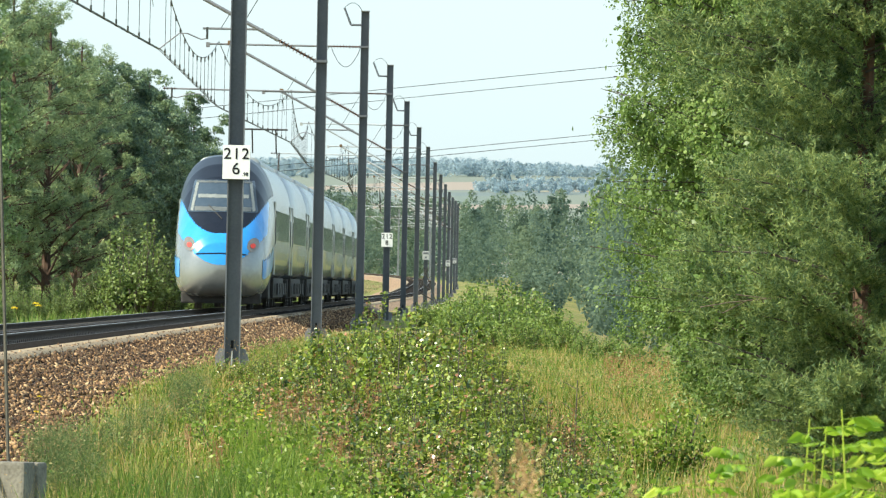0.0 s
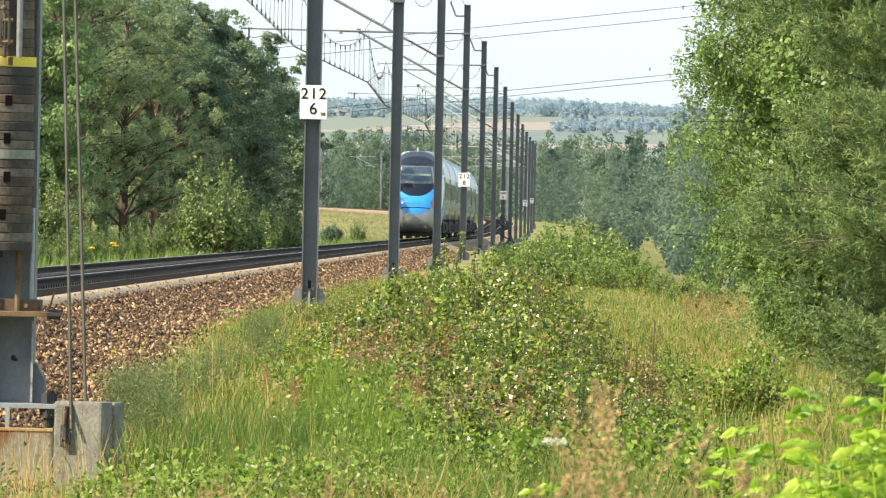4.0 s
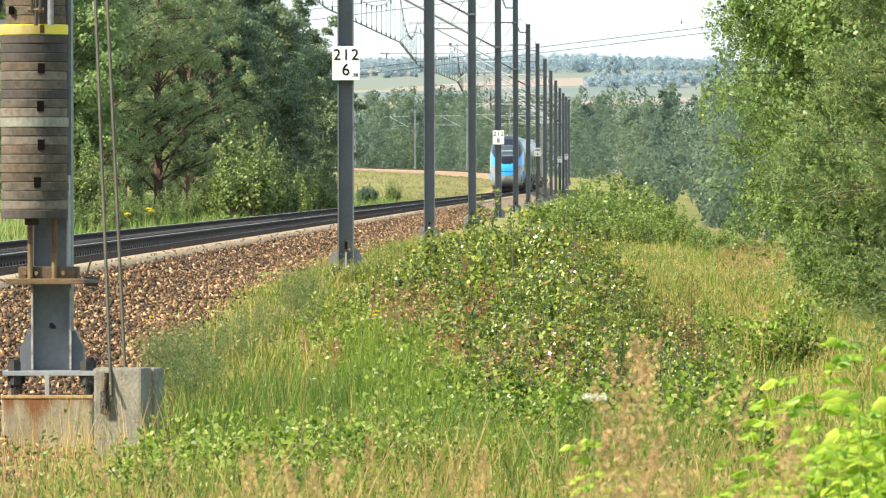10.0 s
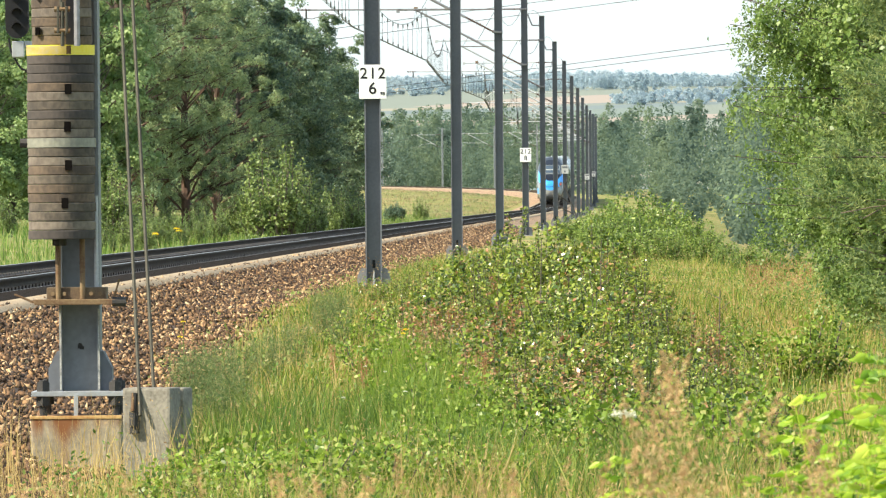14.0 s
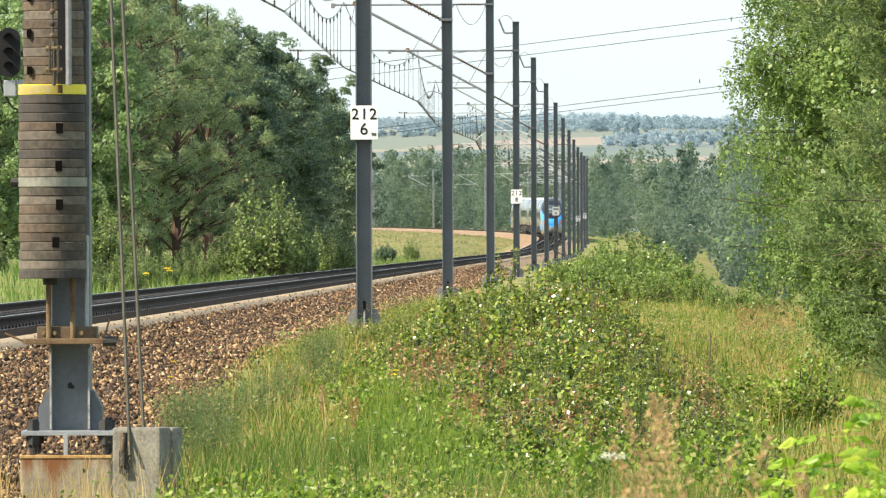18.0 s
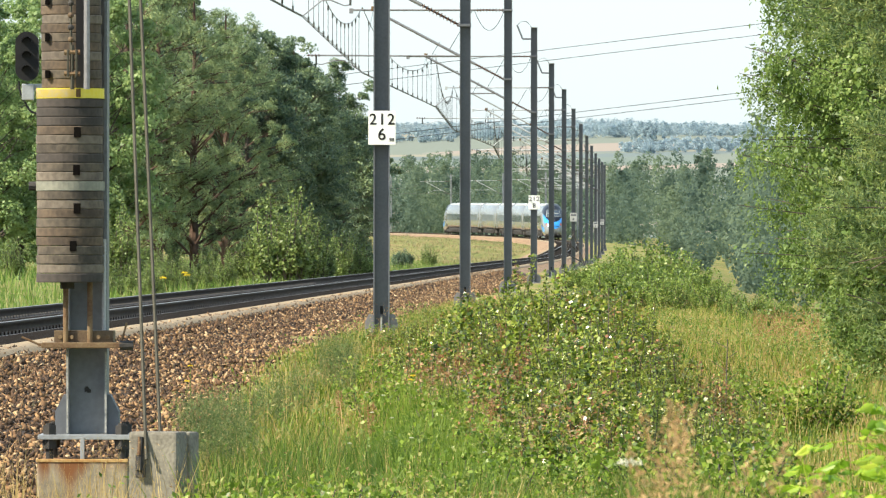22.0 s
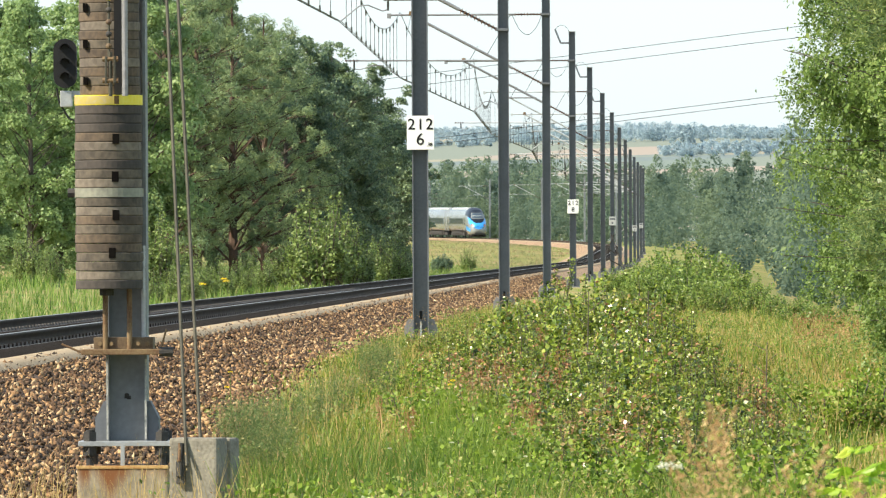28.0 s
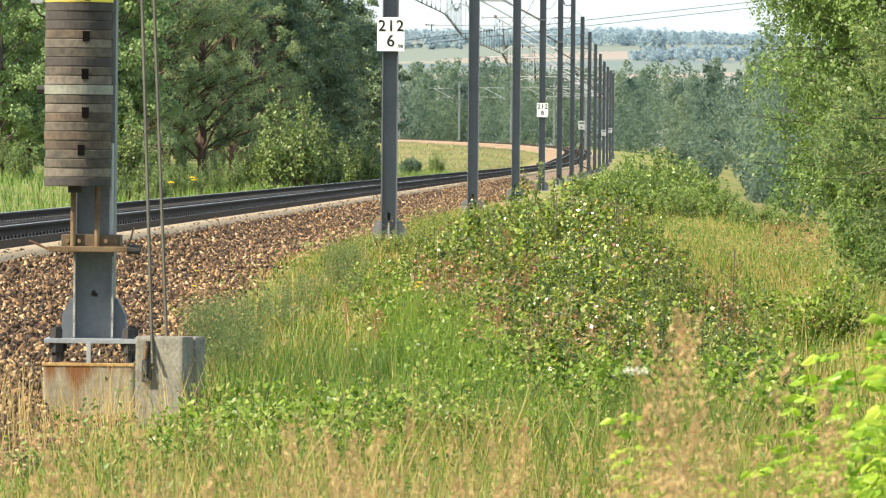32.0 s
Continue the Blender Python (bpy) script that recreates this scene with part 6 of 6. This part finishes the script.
saplings = [make_sapling(301, 1.6, 84, 0.38), make_sapling(302, 1.6, 72, 0.34), make_sapling(303, 1.6, 60, 0.32)]
SAPLINGS = [(1231, 826, 20), (1361, 806, 19), (1590, 705, 19), (1690, 592, 18.4), (1647, 615, 18.5), (1690, 665, 18), (1740, 640, 17.5), (1790, 575, 18), (1822, 540, 18), (1880, 570, 17), (1720, 700, 17), (1620, 760, 17.5), (1680, 750, 17), (1790, 680, 16.5), (1850, 640, 17.2), (1560, 805, 18), (1900, 690, 16.5)]
for i, (u, top, d) in enumerate(SAPLINGS):
    d = d * 1.55
    x = px(u, d)
    g = float(ground_z(x, d))
    size = (EYE - (top - 397) * d / 16500.0 - g) / 1.66
    th = place(saplings[i], x, d, 50 * i, size) if i < 3 else copy_at(saplings[i % 3], x, d, 67 * i, size)
    tagged(th, "bright yellow-green maple sapling with feathered leaves", "sapling", "saplings in the foreground")


def make_plume(seed, H):
    rng = np.random.default_rng(seed)
    th = new("plume_grass")
    part("stem", rod(B(), (0, 0, -0.05), (rng.normal() * 0.02, rng.normal() * 0.02, H * 0.8), 0.0025, 0.0015, 5), M_STRAW, th)
    n = 230
    f = rng.uniform(0, 1, n)
    w = 0.0165 * np.sin(np.pi * (0.08 + 0.88 * f)) ** 0.7
    a = rng.uniform(0, 2 * np.pi, n)
    r = w * np.sqrt(rng.uniform(0, 1, n))
    lean = rng.normal(size=2) * 0.05 + np.array([-0.04, 0.0])
    c = np.stack([r * np.cos(a) + lean[0] * f**1.5, r * np.sin(a) + lean[1] * f**1.5, H * (0.74 + 0.27 * f)], 1)
    V, F = leaf_quads(c, 0.0095, 0.27, -0.8, rng=rng)
    ob = new("plume", mesh_np("plume", V, F, M_PLUME))
    ob.parent = th
    bl, bf = [], []
    for k in range(4):
        h = rng.uniform(0.4, 0.7) * H
        b = rng.uniform(0, 6.28)
        p = [(0, 0, 0), (0.05 * math.cos(b), 0.05 * math.sin(b), h * 0.6), (0.22 * math.cos(b), 0.22 * math.sin(b), h)]
        s = (-0.004 * math.sin(b), 0.004 * math.cos(b), 0)
        i0 = len(bl)
        for q in p[:2]:
            bl += [tuple(np.array(q) - s), tuple(np.array(q) + s)]
        bl += [p[2]]
        bf += [(i0, i0 + 1, i0 + 3), (i0, i0 + 3, i0 + 2), (i0 + 2, i0 + 3, i0 + 4)]
    ob = new("blade", mesh_np("blade", bl, bf, M_STRAW))
    ob.parent = th
    return th


plumes = [make_plume(320 + i, 1.0) for i in range(6)]
prng = np.random.default_rng(17)
PL = [(1236, 628, 17), (1296, 625, 18), (1330, 690, 17), (1200, 700, 18), (1265, 740, 16), (1535, 760, 17), (1120, 790, 18), (1060, 800, 17), (700, 820, 20), (760, 830, 19), (620, 835, 19), (665, 850, 18)]
for k in range(7):
    PL.append((1172 + 182 * prng.uniform(), 605 + 200 * prng.uniform() ** 1.3, prng.uniform(16, 21)))
for k in range(5):
    PL.append((1478 + 70 * prng.uniform(), 715 + 110 * prng.uniform(), prng.uniform(16, 20)))
for k in range(92):
    d = prng.uniform(13, 26)
    PL.append((prng.uniform(60, 1500), 775 + 215 * math.sqrt(prng.uniform(0, 1)), d))
for i, (u, top, d) in enumerate(PL):
    x = px(u, d)
    g = float(ground_z(x, d))
    size = (EYE - (top - 397) * d / 16500.0 - g) / 1.01
    th = place(plumes[i], x, d, 90 * i, size) if i < 6 else copy_at(plumes[i % 6], x, d, 37 * i, size)
    tagged(th, "reddish-brown reed grass plume on a straw stem", "grass plume", "grass plumes in the foreground")


n = 11000
gy = RNG.uniform(13, 36, n)
gx = RNG.uniform(-3.6, 2.2, n)
V, F = blades(gx, gy, RNG.uniform(0.45, 1.0, n) * (1.0 + 0.2 * wob(gx, gy * 0.2, 2.0)), RNG.uniform(0.004, 0.008, n), 0.2)
tagged(new("dry_grass", mesh_np("dry_grass", V, F, M_STRAW)), "dry straw-coloured grass stems in the foreground", "grass", kind="stuff")

n = 2400
gy = 48 * (120 / 48) ** RNG.uniform(0, 1, n)
gx = RNG.uniform(-4.2, 2.4, n)
keep = (gx > -3.75) & (wob(gx * 1.6, gy * 0.35, 1.0) > -0.25)
gx, gy = gx[keep], gy[keep]
V, F = blades(gx, gy, RNG.uniform(0.3, 0.68, len(gx)), RNG.uniform(0.003, 0.007, len(gx)), 0.25)
tagged(new("dry_grass", mesh_np("dry_grass_meadow", V, F, M_STRAW)), "dry straw-coloured stalks standing among the green grass", "grass", kind="stuff")
n = 600
gy = RNG.uniform(55, 64.5, n)
gx = RNG.uniform(-4.5, -2.7, n)
V, F = blades(gx, gy, RNG.uniform(0.18, 0.62, n), RNG.uniform(0.003, 0.007, n), 0.3)
tagged(new("dry_grass", mesh_np("dry_grass_footing", V, F, M_STRAW)), "dry straw stems before the concrete footing", "grass", kind="stuff")

# flowers
def umbel(u, v, d, size, label, material):
    x, z = px(u, d), EYE - (v - 397) * d / 16500.0
    g = float(ground_z(x, d))
    th = tagged(new("wildflower"), label, "flower", "wildflowers")
    th.matrix_world = pose(x, d, g)
    part("stem", rod(B(), (0, 0, -0.03), (0, 0, z - g), 0.003, 0.002, 5), M_SHRUBGREEN, th)
    rng = np.random.default_rng(int(u + v))
    n = 160
    a, r = rng.uniform(0, 6.28, n), size * np.sqrt(rng.uniform(0, 1, n))
    c = np.stack([r * np.cos(a), r * np.sin(a), z - g + 0.12 * size * rng.normal(size=n) - 0.5 * r * r / size * 0.4], 1)
    V, F = leaf_quads(c, size * 0.22, 0.8, 0, 0.7, rng=rng)
    ob = new("petals", mesh_np("petals", V, F, material))
    ob.parent = th
    return th


umbel(1155, 776, 24, 0.033, "white flat-topped umbel flower in the grass", M_WFLOWER)
for u, v, d in ((772, 625, 78), (768, 632, 80), (378, 608, 84), (372, 635, 82)):
    umbel(u, v, d, 0.025, "small yellow flower among the grass", M_YFLOWER)
for u, v, d in ((720, 660, 76), (700, 690, 74), (735, 700, 74), (690, 655, 80), (820, 600, 80), (1040, 560, 85), (660, 745, 66), (770, 735, 66), (900, 760, 60)):
    umbel(u, v, d, 0.016, "small white flower head in the grass", M_WFLOWER)

for u, v, d in ((367, 443, 255), (372, 447, 255), (330, 452, 250)):
    umbel(u, v, d, 0.09, "yellow flower head among the weeds beyond the track", M_YFLOWER)

# bare stems standing out of the thicket
for u, top, d, h in ((1116, 470, 101, 0.9), (1010, 470, 100, 0.7), (1325, 560, 88, 0.6)):
    x = px(u, d)
    g = float(ground_z(x, d))
    z = EYE - (top - 397) * d / 16500.0 - g
    stem = tagged(new("dead_stem"), "thin bare brown stem standing out of the thicket", "dead stem", "bare stems in the thicket")
    stem.matrix_world = pose(x, d, g)
    part("stalk", rod(B(), (0, 0, -0.03), (0.02, 0, z), 0.009, 0.004, 6), M_BARKDARK, stem)
    for k in range(4):
        part("twig", rod(B(), (0.01, 0, z * (0.55 + 0.12 * k)), (0.13 * (-1) ** k, 0.03, z * (0.66 + 0.11 * k)), 0.004, 0.002, 5), M_BARKDARK, stem)

# brambles and feathery mugwort in the grass
M_BRAMBLE = leaf_mat("bramble_leaf", [(0, (0.06, 0.115, 0.012)), (0.4, (0.165, 0.26, 0.025)), (0.85, (0.31, 0.42, 0.055)), (1, (0.44, 0.44, 0.14))], trans=0.45, rough=0.42, spec=0.45, big=4.0, sway=0.5)
M_MUGWORT = leaf_mat("mugwort_leaf", [(0, (0.06, 0.115, 0.04)), (0.5, (0.135, 0.195, 0.065)), (0.8, (0.22, 0.28, 0.10)), (1, (0.33, 0.27, 0.12))], trans=0.38, rough=0.7)
brambles = [make_shrub("bramble", 340 + i, M_BRAMBLE, 0.5, 0.5, 26, 120, 0.037, 0.06) for i in range(3)]
BRAMBLES = [(470, 800, 55), (530, 790, 54), (590, 785, 55), (650, 790, 56), (705, 795, 57), (750, 805, 56), (500, 830, 52), (570, 840, 51), (640, 845, 52), (430, 830, 53), (830, 690, 70), (780, 655, 76), (740, 610, 84), (860, 735, 66), (920, 745, 64), (1000, 730, 66), (1080, 740, 65), (1160, 735, 66), (700, 585, 95), (1280, 700, 64), (1330, 720, 62), (820, 790, 58), (900, 810, 56), (1470, 585, 88)]
for i, (u, top, d) in enumerate(BRAMBLES):
    x = px(u, d)
    g = float(ground_z(x, d))
    size = max(0.5, (EYE - (top - 397) * d / 16500.0 - g) / 0.52)
    th = place(brambles[i], x, d, 50 * i, size) if i < 3 else copy_at(brambles[i % 3], x, d, 83 * i, size)
    tagged(th, "low bright green bramble among the grass", "bramble", "brambles in the meadow")


def make_mugwort(seed):
    rng = np.random.default_rng(seed)
    th = new("mugwort")
    for k in range(7):
        a = rng.uniform(0, 6.28)
        e = Vector((0.16 * math.cos(a), 0.16 * math.sin(a), rng.uniform(0.75, 1.0)))
        part("stem", rod(B(), (0, 0, -0.04), e, 0.004, 0.002, 5), M_MUGWORT, th)
    n = 2400
    t = rng.uniform(0.15, 1.02, n)
    a = rng.uniform(0, 6.28, n)
    r = 0.17 * t + np.abs(rng.normal(size=n)) * 0.06
    c = np.stack([r * np.cos(a), r * np.sin(a), t * (1 - 0.25 * rng.uniform(0, 1, n))], 1)
    V, F = leaf_quads(c, 0.045, 0.16, -0.7, rng=rng)
    ob = new("foliage", mesh_np("foliage", V, F, M_MUGWORT))
    ob.parent = th
    return th


M_DOCK = leaf_mat("rusty_dock", [(0, (0.26, 0.10, 0.05)), (0.5, (0.36, 0.17, 0.09)), (1, (0.44, 0.28, 0.15))], trans=0.3, rough=0.8)


def make_dock(seed):
    rng = np.random.default_rng(seed)
    th = new("dock")
    for k in range(4):
        a = rng.uniform(0, 6.28)
        e = Vector((0.07 * math.cos(a), 0.07 * math.sin(a), rng.uniform(0.7, 1.0)))
        part("stem", rod(B(), (0, 0, -0.04), e, 0.005, 0.003, 5), M_DOCK, th)
        C = [tuple(e * t + Vector(rng.normal(size=3)) * 0.022) for t in rng.uniform(0.5, 1.0, 130)]
        V, F = leaf_quads(np.array(C), 0.02, 0.7, rng=rng)
        ob = tagged(new("seed_head", mesh_np("seed_head", V, F, M_DOCK)), kind="stuff")
        ob.parent = th
    return th


withered = [make_shoots("withered_shrub", 365 + i, M_RUSTLEAF, 0.36, 32, 36, 0.056, 1.0) for i in range(2)]
for i, (u, top, d) in enumerate([(968, 585, 88), (985, 600, 87), (827, 560, 90), (850, 575, 89), (783, 575, 89), (948, 655, 75), (1031, 650, 75), (925, 668, 73), (880, 640, 77), (1075, 660, 74), (805, 610, 83), (760, 600, 86), (1010, 560, 91), (1300, 590, 86), (1335, 620, 82), (900, 545, 92), (770, 560, 92), (815, 585, 88), (840, 600, 85), (865, 560, 92), (910, 610, 83), (935, 570, 90), (960, 620, 82), (790, 600, 86), (1050, 610, 80), (990, 640, 77), (1100, 640, 76), (885, 585, 88)]):
    x = px(u, d)
    g = float(ground_z(x, d))
    size = max(0.3, (EYE - (top - 397) * d / 16500.0 - g) / 1.1)
    th = place(withered[i], x, d, 50 * i, size) if i < 2 else copy_at(withered[i % 2], x, d, 83 * i, size)
    tagged(th, "shrub with withered reddish-brown leaves in the thicket", "shrub", "withered shrubs in the thicket")

docks = [make_dock(360 + i) for i in range(2)]
for i, (u, top, d) in enumerate([(968, 560, 90), (856, 560, 92), (825, 575, 90), (1010, 640, 78), (905, 650, 76), (790, 600, 88), (930, 520, 100), (1080, 690, 72), (640, 640, 84), (1320, 600, 86), (700, 660, 78), (1120, 650, 78)]):
    x = px(u, d)
    g = float(ground_z(x, d))
    size = (EYE - (top - 397) * d / 16500.0 - g) / 1.0
    th = place(docks[i], x, d, 50 * i, size) if i < 2 else copy_at(docks[i % 2], x, d, 83 * i, size)
    tagged(th, "rusty brown dock stalk gone to seed among the shrubs", "dock plant", "docks in the meadow")


mugworts = [make_mugwort(350 + i) for i in range(2)]
for i, (u, top, d) in enumerate([(395, 655, 74), (425, 640, 76), (452, 660, 73), (480, 625, 80), (545, 600, 86), (520, 615, 83), (410, 690, 70), (580, 590, 90), (470, 690, 70), (625, 570, 96), (655, 590, 92), (640, 537, 97), (656, 545, 96), (405, 627, 75), (382, 642, 74), (440, 634, 76), (628, 545, 97)]):
    x = px(u, d)
    g = float(ground_z(x, d))
    size = (EYE - (top - 397) * d / 16500.0 - g) / 1.0
    th = place(mugworts[i], x, d, 50 * i, size) if i < 2 else copy_at(mugworts[i % 2], x, d, 83 * i, size)
    tagged(th, "feathery blue-green mugwort at the ballast's foot", "mugwort", "mugwort along the ballast")

n = 1300
ru = RNG.uniform(1375, 1490, n)
rd = RNG.uniform(112, 130, n)
rx_ = px(ru, rd)
c = np.stack([rx_, rd, ground_z(rx_, rd) + RNG.uniform(0.3, 0.62, n)], 1)
V, F = leaf_quads(c, 0.03, 0.3, -1.2)
tagged(new("grass_heads", mesh_np("grass_heads_bank", V, F, M_DOCK)), "reddish seed heads on the bank's crest", "grass", kind="stuff")

n = 3200
rd = 84 * (135 / 84) ** RNG.uniform(0, 1, n)
ru = RNG.uniform(1190, 1520, n)
rx_ = px(ru, rd)
keep = wob(rx_ * 2.1, rd * 0.22, 1.0) > -0.35
rx_, rd = rx_[keep], rd[keep]
c = np.stack([rx_, rd, ground_z(rx_, rd) + RNG.uniform(0.24, 0.5, len(rd))], 1)
V, F = leaf_quads(c, 0.026, 0.26, -1.2)
tagged(new("grass_heads", mesh_np("grass_heads_meadow", V, F, M_PLUME)), "reddish-brown ripe seed heads over the meadow", "grass", kind="stuff")

# dense green tussocks
M_TUSSOCK = leaf_mat("tussock_grass", [(0, (0.045, 0.105, 0.012)), (0.5, (0.11, 0.19, 0.02)), (1, (0.22, 0.28, 0.045))], trans=0.33, rough=0.55)
trng = np.random.default_rng(44)
for u, v, d, r in ((745, 700, 70, 0.34), (795, 675, 74, 0.3), (690, 715, 68, 0.28), (525, 735, 66, 0.3), (570, 700, 70, 0.26), (455, 760, 62, 0.25), (880, 790, 60, 0.3), (640, 770, 61, 0.28), (1290, 800, 58, 0.3), (1200, 790, 60, 0.3), (1000, 820, 57, 0.32)):
    n = 620
    gx = px(u, d) + trng.normal(size=n) * r * 0.6
    gy = d + trng.normal(size=n) * r * 1.8
    V, F = blades(gx, gy, trng.uniform(0.25, 0.58, n), trng.uniform(0.005, 0.010, n), 0.35, trng)
    tagged(new("grass_tussock", mesh_np("grass_tussock", V, F, M_TUSSOCK)), "dense fresh green grass tussock in the meadow", "grass", kind="stuff")

# low leafy weeds in the grass
n = 14000
wy_ = 24 * (170 / 24) ** RNG.uniform(0, 1, n)
wx_ = RNG.uniform(-5.0, 3.4, n)
keep = (wob(wx_ * 1.7, wy_ * 0.45, 1.0) > -0.05) & (wx_ > -4.3 + 0.74 * smooth(120, 62, wy_))
wx_, wy_ = np.repeat(wx_[keep], 5), np.repeat(wy_[keep], 5)
wx_ = wx_ + RNG.normal(size=len(wx_)) * 0.05
wy_ = wy_ + RNG.normal(size=len(wy_)) * 0.05
c = np.stack([wx_, wy_, ground_z(wx_, wy_) + RNG.uniform(0.06, 0.36, len(wx_))], 1)
V, F = leaf_quads(c, 0.04, 0.45, 0.0, 0.0)
tagged(new("weeds", mesh_np("weeds", V, F, M_WEED)), "broad-leaved green weeds among the grass", "weeds", kind="stuff")

# ---- ballast stones and sleepers ----
def stones(n, x, y, z, size, rng):
    dirs = np.array([(1, 0, 0), (-1, 0, 0), (0, 1, 0), (0, -1, 0), (0, 0, 1), (0, 0, -1)], float)
    sc = size[:, None, None] * rng.uniform(0.45, 1.0, (n, 6, 1)) * np.array([1.5, 1.5, 0.95, 0.95, 0.6, 0.6])[None, :, None] * 0.5
    q = rng.normal(size=(n, 4))
    q /= np.linalg.norm(q, axis=1, keepdims=True)
    w, a, b, c = q.T
    R = np.stack([1 - 2 * (b * b + c * c), 2 * (a * b - c * w), 2 * (a * c + b * w), 2 * (a * b + c * w), 1 - 2 * (a * a + c * c), 2 * (b * c - a * w), 2 * (a * c - b * w), 2 * (b * c + a * w), 1 - 2 * (a * a + b * b)], 1).reshape(n, 3, 3)
    V = np.einsum("nij,nkj->nki", R, dirs[None] * sc + rng.normal(size=(n, 6, 3)) * size[:, None, None] * 0.08)
    V = V + np.stack([x, y, z], 1)[:, None, :]
    f = np.array([(0, 2, 4), (2, 1, 4), (1, 3, 4), (3, 0, 4), (2, 0, 5), (1, 2, 5), (3, 1, 5), (0, 3, 5)])
    F = (np.arange(n)[:, None, None] * 6 + f[None]).reshape(-1, 3)
    return V.reshape(-1, 3), F


BP = np.array(bed_profile)
n = 82000
sy = 52 * (420 / 52) ** RNG.uniform(0, 1, n)
sl = np.maximum(RNG.uniform(1.72, 4.35, n) + 0.25 * RNG.normal(size=n) * (RNG.uniform(0, 1, n) > 0.8), RNG.uniform(1.64, 1.9, n))
sz = np.maximum(rail_z(sy) + np.interp(sl, BP[:, 0], BP[:, 1]), ground_z(LAT + sl, sy)) + 0.008
keep = LAT + sl < -4.45 + 0.8 * smooth(120, 62, sy) + 0.12 * RNG.normal(size=n)
sl, sy, sz = sl[keep], sy[keep], sz[keep]
n = len(sl)
V, F = stones(n, LAT + sl, sy, sz, RNG.uniform(0.03, 0.076, n) * (1 + sy / 600), RNG)
st = tagged(new("ballast_stones", mesh_np("ballast_stones", V, F, M_STONE)), "crushed brown ballast stones on the bed's shoulder", "ballast", kind="stuff")
n = 9000
sy = RNG.uniform(60, 330, n)
sl = -RNG.uniform(1.5, 4.0, n)
V, F = stones(n, LAT + sl, sy, rail_z(sy) + np.interp(sl, BP[:, 0], BP[:, 1]) + 0.01, RNG.uniform(0.04, 0.09, n), RNG)
st = tagged(new("ballast_stones", mesh_np("ballast_stones_far", V, F, M_STONE)), "crushed brown ballast stones on the far shoulder", "ballast", kind="stuff")

stone_meshes = []
for k in range(10):
    V, F = stones(1, np.zeros(1), np.zeros(1), np.zeros(1), np.array([0.075]), RNG)
    stone_meshes.append(mesh_np("stone", V, F, M_PIECE))
for k in range(300):
    y = RNG.uniform(62.5, 68.5)
    lat = RNG.uniform(2.0, 3.85)
    ob = new("stone", stone_meshes[k % 10])
    ob.parent = railway
    ob.matrix_local = pose(LAT + lat, y, max(float(rail_z(y) + np.interp(lat, BP[:, 0], BP[:, 1])), float(ground_z(LAT + lat, y))) + 0.03, 0, 0, RNG.uniform(0, 360)) @ Matrix.Scale(RNG.uniform(0.7, 1.25), 4)

me = bpy.data.meshes.new("sleeper")
bm = sleeper_mesh()
bm.to_mesh(me)
bm.free()
me.materials.append(M_SLEEPER)
me.materials.append(M_CLIP)
for k in range(300):
    p = track(62 + 0.6 * k)
    ob = new("sleeper", me)
    ob.parent = tracks
    ob.matrix_local = Matrix.Translation(p)
lowbox = np.array([(x, y, z) for x in (-1.3, 1.3) for y in (-0.13, 0.13) for z in (-0.36, -0.175)])
clips = [np.array([(x, y, z) for x in (c - 0.028, c + 0.028) for y in (-0.17, 0.17) for z in (-0.18, -0.128)]) for c in (-0.903, -0.603, 0.603, 0.903)]
lf = np.array([(0, 1, 3, 2), (4, 6, 7, 5), (0, 4, 5, 1), (2, 3, 7, 6), (1, 5, 7, 3), (0, 2, 6, 4)])
chunks = []
for k in range(1100):
    s = 242 + 0.6 * k
    p = track(s)
    chunks += [(b + np.array(p), lf) for b in (lowbox, *clips)]
V, F = joined(chunks)
me = mesh_np("sleepers_beyond", V, F, M_SLEEPER)
me.materials.append(M_CLIP)
me.polygons.foreach_set("material_index", np.tile(np.repeat([0, 1, 1, 1, 1], 6), 1100).astype(np.int32))
ob = tagged(new("sleepers_beyond", me), kind="stuff")
ob.parent = tracks


motions()
